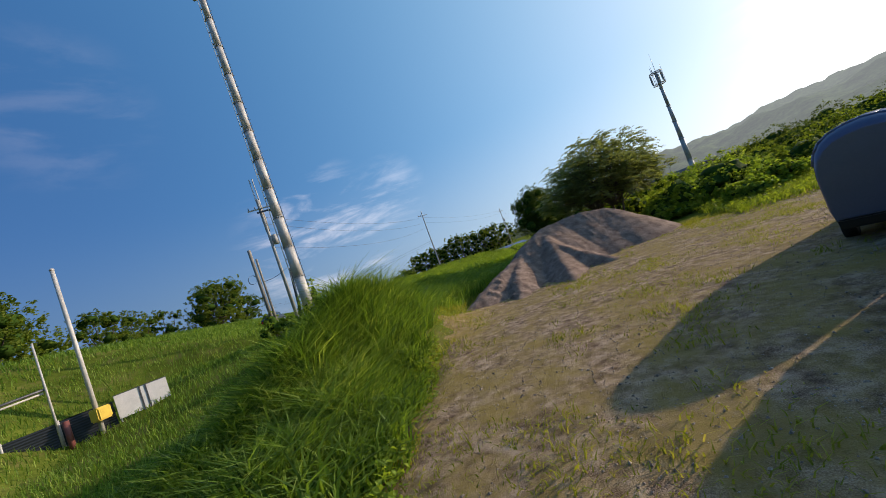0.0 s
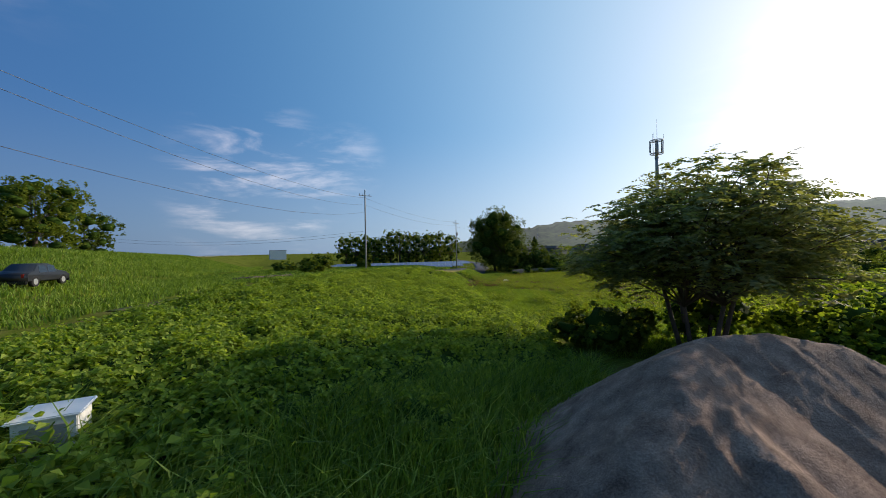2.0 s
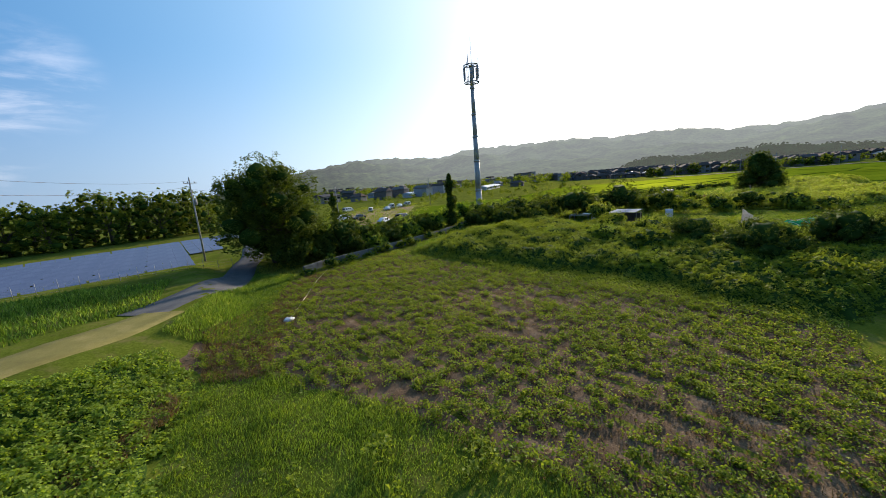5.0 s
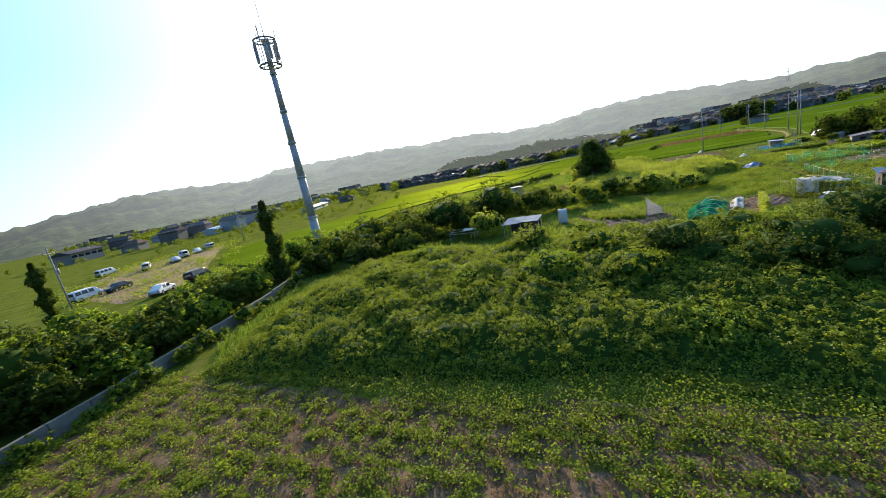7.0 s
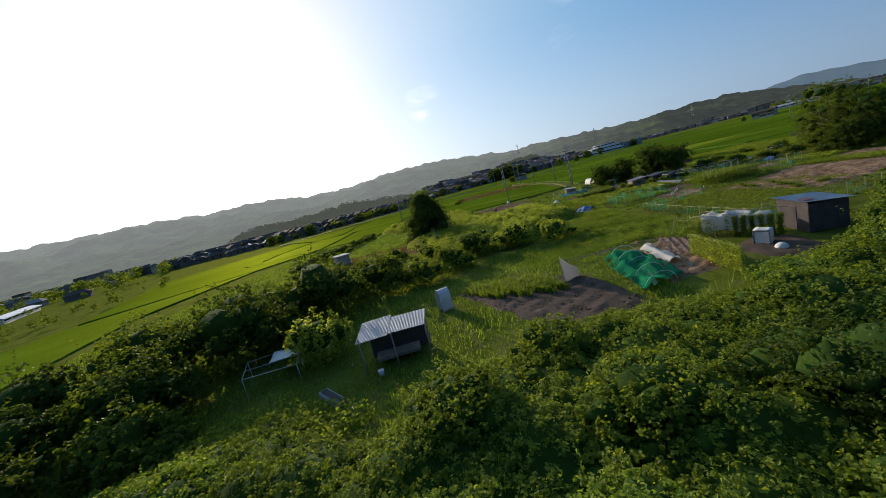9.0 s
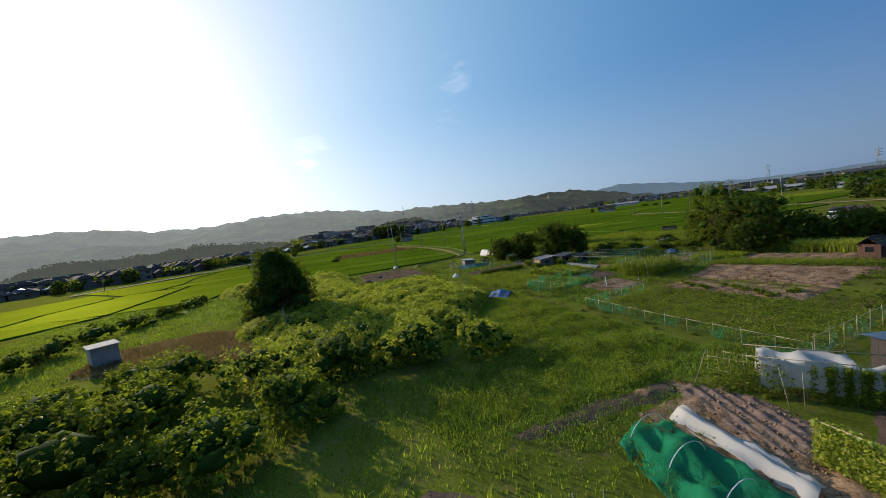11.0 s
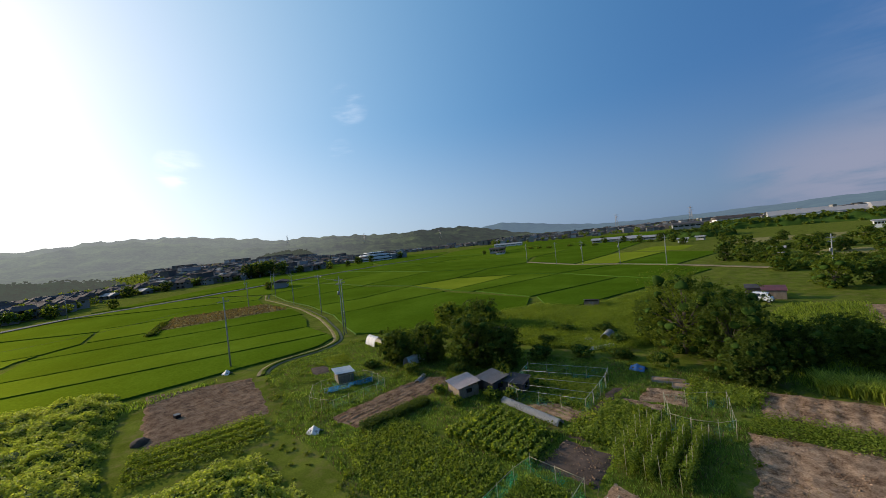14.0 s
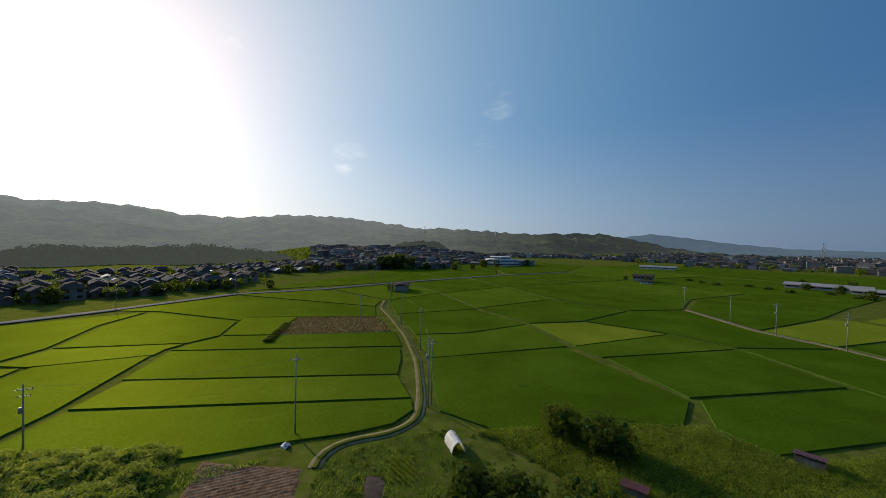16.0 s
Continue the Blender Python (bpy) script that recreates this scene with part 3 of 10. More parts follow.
# ---- hills of the horizon ----
def build_hills():
    # azimuth, crest angle above the horizon (degrees)
    prof = [(-66, 0.0), (-58, 0.15), (-54, 0.6), (-50, 1.5), (-46, 2.3), (-42, 2.4), (-37, 2.2), (-33, 2.3), (-27, 2.6), (-21, 2.8), (-19.5, 2.5), (-15, 3.2), (-8, 3.95), (-4, 4.1), (0, 4.0), (4, 3.6), (8, 3.3),
            (13, 3.5), (17, 4.15), (22, 4.2), (25, 4.1), (32, 4.5), (40, 4.4), (46, 4.35), (50.5, 3.5), (57, 3.9), (63, 4.0), (68, 3.3), (72, 2.7), (78, 1.5), (84, 0.4), (90, 0.0)]
    pa, pe = np.array(prof).T
    az = np.linspace(-66, 90, 620)
    crest = np.interp(az, pa, pe) + 0.07 * np.sin(az * 1.9) + 0.05 * np.sin(az * 4.3 + 1)
    crest = np.maximum(crest, 0)
    ur = np.r_[np.linspace(0, 1, 74), 1.15]
    r0 = np.interp(az, (-66, -45, -38, -20, 0, 25, 45, 90), (2400, 1700, 1300, 1150, 950, 800, 850, 1000))
    r1 = r0 + np.interp(az, (-66, -45, -20, 20, 60, 90), (500, 600, 1500, 2000, 1900, 900))
    A, U = np.meshgrid(np.radians(az), ur, indexing="ij")
    R = r0[:, None] + (r1 - r0)[:, None] * U
    H = (np.tan(np.radians(crest)) * r1 + 10 * np.minimum(1, crest))[:, None]
    X, Y = 60 + R * np.cos(A), 45 + R * np.sin(A)
    spur = 0.5 + 0.5 * wobble(X, Y, 190, 1.0)
    shape = np.clip(smooth(0, 1, U) * (0.62 + 0.38 * spur) + 0.16 * np.sin(np.clip(U, 0, 1) * math.pi) * (spur - 0.3), 0, None)
    shape = np.where(U >= 0.985, 1.0, np.minimum(shape, 0.25 + 0.75 * U))
    shape = np.where(U > 1, 0.6, shape)
    Z = 0.2 + H * shape + (3.0 * wobble(X, Y, 14, 3) + 5 * wobble(X, Y, 45, 4)) * smooth(0.02, 0.2, U) * np.minimum(1, H / 25)
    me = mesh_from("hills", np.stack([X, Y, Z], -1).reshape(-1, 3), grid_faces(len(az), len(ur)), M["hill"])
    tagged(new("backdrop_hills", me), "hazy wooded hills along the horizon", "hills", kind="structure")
    # far mountain, its blue haze put in as glow
    az = np.linspace(-80, -42, 90)
    e = np.interp(az, (-80, -66, -60, -56, -52, -49, -45, -42), (0.4, 0.6, 1.2, 1.8, 2.3, 1.9, 1.2, 0.3)) + 0.04 * np.sin(az * 3)
    rows = []
    for r, k in ((3700, -0.02), (3900, 0.7), (4100, 1.0)):
        rows.append(np.c_[60 + r * np.cos(np.radians(az)), 45 + r * np.sin(np.radians(az)), 0.2 + r * np.tan(np.radians(e * k))])
    V = np.stack(rows, 1).reshape(-1, 3)
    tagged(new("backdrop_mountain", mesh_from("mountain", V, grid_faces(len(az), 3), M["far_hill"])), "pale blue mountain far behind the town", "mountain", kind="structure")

    # low rise behind the southern city, blue by the same haze glow
    az = np.linspace(-140, -58, 120)
    e = np.interp(az, (-140, -120, -104, -92, -82, -70, -58), (1.4, 1.5, 1.25, 1.05, 0.75, 0.55, 0.2)) + 0.05 * np.sin(az * 0.9) + 0.03 * np.sin(az * 2.7)
    rows = []
    for r, k in ((2500, -0.05), (2700, 0.6), (2950, 1.0)):
        rows.append(np.c_[60 + r * np.cos(np.radians(az)), 45 + r * np.sin(np.radians(az)), 0.2 + r * np.tan(np.radians(e * k))])
    V = np.stack(rows, 1).reshape(-1, 3)
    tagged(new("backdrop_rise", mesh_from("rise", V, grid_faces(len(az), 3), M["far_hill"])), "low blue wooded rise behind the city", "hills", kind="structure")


build_hills()

# ---- leaves and blades ----
rng = np.random.default_rng(7)


def leaves(pts, size, tilt=0.6, aspect=0.8, droop=0.25, face=None):
    """Folded four-cornered leaves at pts. Returns vertices and triangles."""
    n = len(pts)
    size = np.broadcast_to(np.asarray(size, float), (n,))[:, None]
    a = rng.uniform(0, 2 * math.pi, n)
    d = np.stack([np.cos(a), np.sin(a), rng.normal(-0.15, tilt * 0.5, n)], -1)
    d /= np.linalg.norm(d, axis=1)[:, None]
    up = np.stack([rng.normal(0, tilt, n), rng.normal(0, tilt, n), np.ones(n)], -1)
    if face is not None:
        up = up * 0.55 + face
    s = np.cross(d, up)
    s /= np.linalg.norm(s, axis=1)[:, None] + 1e-9
    nrm = np.cross(s, d)
    base, tip = pts - d * size * 0.5, pts + d * size * 0.5 - nrm * size * droop
    mid = pts + nrm * size * 0.08
    l, r = mid + s * size * aspect * 0.5, mid - s * size * aspect * 0.5
    V = np.stack([base, l, tip, r], 1).reshape(-1, 3)
    k = np.arange(n)[:, None] * 4
    F = np.concatenate([k + np.array([[0, 1, 2]]), k + np.array([[0, 2, 3]])], 0)
    return V, F


def blades(pts, height, width=0.012, lean=0.35, wind=(0.3, -0.2)):
    """Bent grass blades: a quad and a tip."""
    n = len(pts)
    h = np.broadcast_to(np.asarray(height, float), (n,))[:, None] * rng.uniform(0.6, 1.15, (n, 1))
    a = rng.uniform(0, 2 * math.pi, n)
    side = np.stack([np.cos(a), np.sin(a), np.zeros(n)], -1) * np.broadcast_to(np.asarray(width, float), (n,))[:, None]
    b = rng.uniform(0, 2 * math.pi, n)
    out = np.stack([np.cos(b) + wind[0], np.sin(b) + wind[1], np.zeros(n)], -1) * lean * h * rng.uniform(0.4, 1.3, (n, 1))
    up = np.array([[0, 0, 1.0]]) * h
    m, t = pts + out * 0.35 + up * 0.62, pts + out * 1.25 + up * 0.92
    V = np.stack([pts - side, pts + side, m + side * 0.75, m - side * 0.75, t], 1).reshape(-1, 3)
    k = np.arange(n)[:, None] * 5
    F = np.concatenate([k + np.array([[0, 1, 2]]), k + np.array([[0, 2, 3]]), k + np.array([[3, 2, 4]])], 0)
    return V, F


def joined(chunks):
    V, F, o = [], [], 0
    for v, f in chunks:
        V.append(v)
        F.append(f + o)
        o += len(v)
    return np.concatenate(V), np.concatenate(F)


def stuff(name, chunks, material, label, category, parent=None):
    V, F = joined(chunks)
    ob = new(name, mesh_from(name, V, F, material, False))
    if parent:
        ob.parent = parent
        return ob
    return tagged(ob, label, category, kind="stuff")


def inside_points(outline, per_m2, count=None):
    poly = np.array(outline, float)
    lo, hi = poly.min(0), poly.max(0)
    n = int(per_m2 * np.prod(hi - lo))
    p = rng.uniform(lo, hi, (n, 2))
    return p[signed_distance(p[:, 0], p[:, 1], poly) > 0]


def hummocks(xy, scale, seed):
    """Heaped growth: rounded puffs of many sizes leaning on each other, 0..1."""
    best = np.zeros(len(xy))
    for size, strong in ((scale * 1.5, 1.0), (scale * 0.72, 0.78)):
        cell = np.floor(xy / size)
        for i in (-1, 0, 1):
            for j in (-1, 0, 1):
                c = cell + (i, j)
                u = [np.modf(np.abs(np.sin(c @ np.array(w) + seed * 1.7) * 43758.5))[0] for w in ((12.99, 78.23), (39.35, 11.14), (73.16, 52.24), (26.65, 61.7))]
                d2 = ((xy - (c + 0.15 + 0.7 * np.stack(u[:2], -1)) * size) ** 2).sum(1) / (size * (0.55 + 0.45 * u[2])) ** 2
                best = np.maximum(best, strong * (0.35 + 0.65 * u[3]) * np.sqrt(np.clip(1 - d2, 0, 1)))
    return best


def carpet(name, outline, per_m2, leaf, base, relief, scale, material, label, category, seed=0.0, depth=0.25, core="under", edge=1.5, step=0.45, tuft=2.2):
    """Creepers over the ground: a lumpy closed core that blocks light like deep shade, and leaves over it."""
    poly = np.array(outline, float)

    def top(xy):
        d = np.clip((signed_distance(xy[:, 0], xy[:, 1], poly) + 0.35 * edge * wobble(xy[:, 0], xy[:, 1], 1.1 * edge, seed + 9) - 0.2 * edge) / edge, 0, 1)
        return land(xy[:, 0], xy[:, 1]) + (base + relief * hummocks(xy, scale, seed)) * np.sqrt(d) * 1.0

    xy = inside_points(outline, per_m2 / 18)
    z = top(xy) - depth * rng.uniform(0, 1, len(xy)) ** 2 + rng.normal(0, 0.03, len(xy))
    g = 0.25
    slope = np.stack([-(top(xy + [g, 0]) - top(xy - [g, 0])), -(top(xy + [0, g]) - top(xy - [0, g])), np.full(len(xy), 2 * g)], -1)
    slope /= np.linalg.norm(slope, axis=1)[:, None]
    p, d = sprigs(np.c_[xy, z], slope, 18, leaf * tuft * rng.uniform(0.5, 1.5, len(xy)))
    ch = [leaves(p, leaf * rng.uniform(0.6, 1.3, len(p)), 0.5, 0.85, face=d * 1.1)]
    ob = stuff(name, ch, M[material], label, category)
    # closed core under the leaves, standing in for the shade between them
    lo, hi = poly.min(0) - 0.5, poly.max(0) + 0.5
    xs, ys = np.arange(lo[0], hi[0], step), np.arange(lo[1], hi[1], step)
    X, Y = np.meshgrid(xs, ys, indexing="ij")
    q = np.stack([X.ravel(), Y.ravel()], -1)
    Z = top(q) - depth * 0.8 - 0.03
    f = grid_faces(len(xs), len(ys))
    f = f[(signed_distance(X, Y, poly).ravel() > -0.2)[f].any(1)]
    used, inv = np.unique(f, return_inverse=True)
    c = new("dark_core", mesh_from("dark_core", np.c_[q, Z][used], inv.reshape(-1, 4), M[core]))
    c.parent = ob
    return ob


def lump_points(n, centre, radii, inner=0.75):
    """Points in the shell of an ellipsoid, with outward normals."""
    d = rng.normal(size=(n, 3))
    d /= np.linalg.norm(d, axis=1)[:, None]
    r = rng.uniform(inner, 1.0, (n, 1))
    return np.asarray(centre) + d * r * np.asarray(radii), d


def sprigs(p, d, per, radius):
    """Tufts: per points in a half ball of that radius round each point p, open towards its normal d."""
    n = len(p)
    v = np.repeat(d, per, 0) + rng.normal(0, 0.62, (n * per, 3))
    v /= np.linalg.norm(v, axis=1)[:, None] + 1e-9
    r = np.repeat(np.broadcast_to(np.asarray(radius, float), (n,)), per)[:, None]
    return np.repeat(p, per, 0) + v * r * rng.uniform(0.45, 1.0, (n * per, 1)), v


def limb(bm, a, b, ra, rb, sides=6):
    """A tapered round stick from a to b."""
    a, b = Vector(a), Vector(b)
    d = b - a
    m = Matrix.Translation((a + b) / 2) @ d.to_track_quat("Z", "Y").to_matrix().to_4x4()
    bmesh.ops.create_cone(bm, cap_ends=True, segments=sides, radius1=ra, radius2=rb, depth=d.length, matrix=m)


def part(name, bm, material, parent, label="", flat=False):
    me = bpy.data.meshes.new(name)
    if not flat:
        for f in bm.faces:
            f.smooth = len(f.verts) < 5
    bm.to_mesh(me)
    bm.free()
    me.materials.append(material)
    ob = new(name, me)
    ob.parent = parent
    if label:
        ob["label"] = label
    return ob


def thing(name, at, turn=0.0, label="", category="", group=""):
    ob = new(name)
    ob.matrix_world = pose(*at, 0, 0, turn)
    return tagged(ob, label, category, group)


def tree(at, height, spread, leaf=0.16, count=9000, material="leaf_tree", label="", clumps=26, low=0.3, name="tree", seed=1, stems=1, aspect=0.55, flat=0.72, category="tree", core=0.46, lump=(0.30, 0.50), taper=0.0):
    """A branching tree: tapered trunk, limbs to every clump, and leaves round each clump's solid dark core, added to
    block light.
    """
    r = random.Random(seed)
    x, y = at
    ob = thing(name, (x, y, float(land(x, y))), 0, label, category)
    bm = bmesh.new()
    ends = []
    for k in range(clumps):
        u = (k + 0.5) / clumps
        zz = height * (low + (1 - low) * (u ** 0.85)) - spread * 0.08
        reach = spread * math.sqrt(max(0.05, 1 - ((zz / height - 0.58) / 0.55) ** 2)) * (0.35 + 0.65 * math.sqrt(r.random()))
        reach = reach * (1 - taper) + taper * spread * 1.15 * (1 - 0.85 * zz / height) * (0.55 + 0.45 * r.random())
        an = k * 2.4 + r.uniform(-0.5, 0.5)
        ends.append((0.8 * reach * math.cos(an), 0.8 * reach * math.sin(an), zz * r.uniform(0.92, 1.0)))
    ends.append((0, 0, height * 0.94))
    for s in range(stems):
        off = 0.0 if stems == 1 else 0.5
        bx, by = off * math.cos(s * 2.1), off * math.sin(s * 2.1)
        fork = height * (0.34 + 0.05 * s)
        lean = (r.uniform(-0.4, 0.4) + bx * 2, r.uniform(-0.4, 0.4) + by * 2)
        limb(bm, (bx, by, -0.3), (bx + lean[0], by + lean[1], fork), 0.035 * height / math.sqrt(stems), 0.022 * height / math.sqrt(stems), 9)
        for k, e in enumerate(ends):
            if k % stems == s:
                knee = (e[0] * 0.45 + lean[0] * 0.5, e[1] * 0.45 + lean[1] * 0.5, fork + (e[2] - fork) * 0.42)
                limb(bm, (bx + lean[0], by + lean[1], fork - 0.2), knee, 0.011 * height, 0.007 * height, 6)
                limb(bm, knee, e, 0.007 * height, 0.003 * height, 5)
    part("trunk", bm, M["bark"], ob)
    ch, bm = [], bmesh.new()
    per = count // len(ends)
    for e in ends:
        s = spread * r.uniform(*lump)
        bmesh.ops.create_icosphere(bm, subdivisions=2 if count > 4000 else 1, radius=s * core, matrix=Matrix.Translation(e) @ Matrix.Diagonal((1, 1, flat, 1)))
        p, d = lump_points(max(5, per // 15), e, (s, s, s * flat), max(core, 0.55))
        p = np.asarray(e) + (p - np.asarray(e)) * rng.uniform(0.9, 1.2, (len(p), 1))
        p += 0.10 * s * np.sin(p[:, [1, 2, 0]] * 5.0 / s + e[0])
        p, d = sprigs(p, d, 15, np.clip(0.26 * s * rng.uniform(0.6, 1.4, len(p)), leaf, 2.0))
        ch.append(leaves(p, leaf * rng.uniform(0.6, 1.3, len(p)), 0.55, aspect, face=d * 0.7))
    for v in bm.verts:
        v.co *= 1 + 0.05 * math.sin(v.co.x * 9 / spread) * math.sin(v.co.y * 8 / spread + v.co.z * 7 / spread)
    part("crown_core", bm, M["under"], ob)
    stuff("crown", ch, M[material], "", "", ob)
    return ob


def bush(at, radii, leaf=0.12, count=3000, material="leaf_vine", label="", name="bush", lumps=7, seed=1, group="", lift=0.0):
    """A rounded shrub smothered in creepers: several lumps of leaves on solid dark cores that stand in for inner shade.
    """
    r = random.Random(seed)
    x, y = at
    ob = thing(name, (x, y, float(land(x, y)) + lift), 0, label, "bush", group)
    rx, ry, h = radii
    ch, bm = [], bmesh.new()
    for k in range(lumps):
        an = k * 2.4 + r.uniform(-0.3, 0.3)
        q = 0.0 if k == 0 else math.sqrt(r.uniform(0.06, 0.66))
        s = 0.66 if k == 0 else r.uniform(0.24, 0.42)
        c = (rx * q * math.cos(an), ry * q * math.sin(an), h * (0.5 if k == 0 else r.uniform(0.72, 0.92) * math.sqrt(1 - q * q) - 0.55 * s))
        rad = (rx * s, ry * s, h * 0.46 if k == 0 else min(h * 0.5, (rx + ry) * 0.5) * s * 1.05)
        share = 2.2 if k == 0 else 0.9
        p, d = lump_points(max(8, int(count * share / lumps / 11)), c, rad, 0.86)
        p += 0.10 * np.mean(rad) * np.sin(p[:, [1, 2, 0]] * 6.0 / np.mean(rad) + k)
        p, d = sprigs(p, d, 11, np.clip(0.20 * np.mean(rad) * rng.uniform(0.6, 1.4, len(p)), leaf * 0.8, 0.8))
        keep = p[:, 2] > -0.1
        ch.append(leaves(p[keep], leaf * rng.uniform(0.6, 1.25, keep.sum()), 0.5, 0.85, face=d[keep] * 1.0))
        mx = Matrix.Translation(c) @ Matrix.Diagonal((rad[0] * 0.58, rad[1] * 0.58, rad[2] * 0.58, 1))
        bmesh.ops.create_icosphere(bm, subdivisions=2, radius=1.0, matrix=mx)
    # loose shoots stand out of the shrub
    m = max(4, count // 700)
    p, d = lump_points(m, (0, 0, h * 0.45), (rx * 0.9, ry * 0.9, h * 0.5), 0.9)
    d[:, 2] = np.abs(d[:, 2]) + 0.5
    w = np.linspace(0, 1, 9)[None, :, None]
    q = p[:, None] + d[:, None] * w * 0.2 * h * rng.uniform(0.5, 1.3, (m, 1, 1)) + rng.normal(0, 0.06, (m, 9, 3))
    q = q.reshape(-1, 3)
    q = q[q[:, 2] > 0.05]
    ch.append(leaves(q, leaf * rng.uniform(0.6, 1.3, len(q)), 0.8, 0.7))
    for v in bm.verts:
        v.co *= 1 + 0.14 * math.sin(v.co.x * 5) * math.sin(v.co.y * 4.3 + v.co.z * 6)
    part("dark_core", bm, M["under"], ob)
    stuff("crown", ch, M[material], "", "", ob)
    return ob


def fronds(base, way, length, pairs=8, leaf=0.17, droop=0.35):
    """Feather-shaped leaves: pairs of narrow leaflets along drooping ribs that start at base."""
    n = len(base)
    u = (np.arange(pairs) + 0.6)[None, :, None] / pairs
    L = np.broadcast_to(np.asarray(length, float), (n,))[:, None, None]
    rib = base[:, None] + way[:, None] * L * u - np.array([0, 0, 1.0]) * droop * L * u * u
    side = np.cross(way, np.array([0, 0, 1.0])) + rng.normal(0, 0.15, (n, 3))
    side /= np.linalg.norm(side, axis=1)[:, None] + 1e-9
    V = []
    for s in (-1, 1):
        out = side[:, None] * s * 0.85 + way[:, None] * 0.5 - np.array([0, 0, 1.0]) * rng.uniform(0.1, 0.6, (n, pairs, 1))
        out /= np.linalg.norm(out, axis=2)[:, :, None]
        long = leaf * (1.1 - 0.5 * u) * rng.uniform(0.8, 1.2, (n, pairs, 1))
        wide = np.cross(out, np.array([0, 0, 1.0]) + rng.normal(0, 0.35, (n, pairs, 3))) * long * 0.24
        V.append(np.stack([rib, rib + out * long * 0.45 + wide, rib + out * long, rib + out * long * 0.45 - wide], 2))
    V = np.concatenate(V, 1).reshape(-1, 3)
    k = np.arange(len(V) // 4)[:, None] * 4
    return V, np.concatenate([k + np.array([[0, 1, 2]]), k + np.array([[0, 2, 3]])], 0)


def feather_tree(at, height, spread, label, boughs=120, seed=11):
    """A broad tree on several stems whose boughs end in rosettes of drooping feathery leaves."""
    r = random.Random(seed)
    x, y = at
    ob = thing("tree", (x, y, float(land(x, y))), 0, label, "tree")
    bm, ends = bmesh.new(), []
    for k in range(boughs):
        an = k * 2.39996
        up = math.asin(min(1, ((k + 0.5) / boughs) * 1.12 - 0.12))
        q = r.uniform(0.62, 1.0) * (1 + 0.13 * math.sin(3 * an + 1) * math.cos(up))
        ends.append(Vector((spread * q * math.cos(up) * math.cos(an), spread * q * math.cos(up) * math.sin(an), height * (0.47 + 0.50 * q * math.sin(up)))))
    for s in range(6):
        a = s * math.tau / 6 + 0.4
        foot, fork = Vector((0.55 * math.cos(a), 0.55 * math.sin(a), -0.3)), Vector((1.25 * math.cos(a), 1.25 * math.sin(a), height * r.uniform(0.26, 0.38)))
        limb(bm, foot, fork, 0.11, 0.07, 8)
        for e in ends[s::6]:
            knee = fork.lerp(e, 0.55) + Vector((r.uniform(-.2, .2), r.uniform(-.2, .2), 0.3))
            limb(bm, fork, knee, 0.045, 0.028, 5)
            limb(bm, knee, e, 0.028, 0.012, 5)
    part("trunk", bm, M["bark"], ob)
    c = np.array([tuple(e) for e in ends])
    c = np.concatenate([c, c * np.array([0.72, 0.72, 0.86])])
    per = 14
    a = rng.uniform(0, math.tau, len(c) * per)
    out = np.repeat(c * np.array([1, 1, 0.0]), per, 0)
    out /= np.linalg.norm(out, axis=1)[:, None] + 1e-9
    way = np.stack([np.cos(a), np.sin(a), rng.uniform(-0.1, 0.7, len(a))], -1) + 0.7 * out
    way /= np.linalg.norm(way, axis=1)[:, None]
    base = np.repeat(c, per, 0) + rng.normal(0, 0.22, (len(a), 3))
    inner, face = sprigs(c * np.array([0.8, 0.8, 0.93]), out[::per] + np.array([0, 0, 0.4]), 9, 0.8)
    stuff("crown_core", [leaves(inner, 0.24 * rng.uniform(0.6, 1.2, len(inner)), 0.5, 0.45, face=face)], M["leaf_feather"], "", "", ob)
    stuff("crown", [fronds(base, way, rng.uniform(0.6, 1.1, len(a)), 8, 0.25, 0.36)], M["leaf_feather"], "", "", ob)
    return ob


# dark filling of bushes, crowns and creepers, added to block light between leaves
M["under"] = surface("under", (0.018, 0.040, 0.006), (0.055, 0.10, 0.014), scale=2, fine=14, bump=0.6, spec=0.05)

# ---- vine bank, thicket and crop field ----
carpet("vine_bank", [(-10, 24), (-11, 40), (-7.5, 52), (-3.5, 58), (-1, 62.5), (5, 67.5), (12, 70.5), (13, 66.5), (11.5, 62), (10, 51), (9.3, 43), (9.4, 36), (8, 30), (3, 26), (-3, 22.5)],
       300, 0.14, 0.30, 0.80, 1.1, "leaf_vine", "bank smothered in green creeping vines", "vines", 1.0)
carpet("kudzu_carpet", [(98, 46), (92, 51), (93, 60), (99, 66), (106, 63), (114, 67), (128, 64), (140, 58), (147, 65), (156, 72), (168.5, 73), (169, 67), (166.5, 60.5), (164.4, 53.5), (163.5, 49), (162, 46), (156, 45.6), (141, 47.4), (128, 48), (126.4, 42), (125.4, 37.2), (115, 36.2), (108, 37), (102, 41)],
       150, 0.20, 0.35, 1.8, 1.6, "leaf_kudzu", "thick sunlit carpet of kudzu vines", "vines", 2.0, depth=0.35, step=0.7, edge=3.0)
carpet("thicket", [(40.5, 49), (42, 57), (41.5, 66), (40, 76), (40.5, 86), (52, 90), (60, 90), (65, 84), (66, 74), (62, 70), (65, 66), (67, 58), (66.5, 53), (64, 50), (66.5, 45), (66, 40), (60, 36), (50, 38), (41, 44)],
       250, 0.12, 0.35, 1.5, 1.25, "leaf_weed", "rough thicket of weeds and creepers", "weeds", 3.0, depth=0.3, step=0.4, edge=2.6, tuft=2.0)
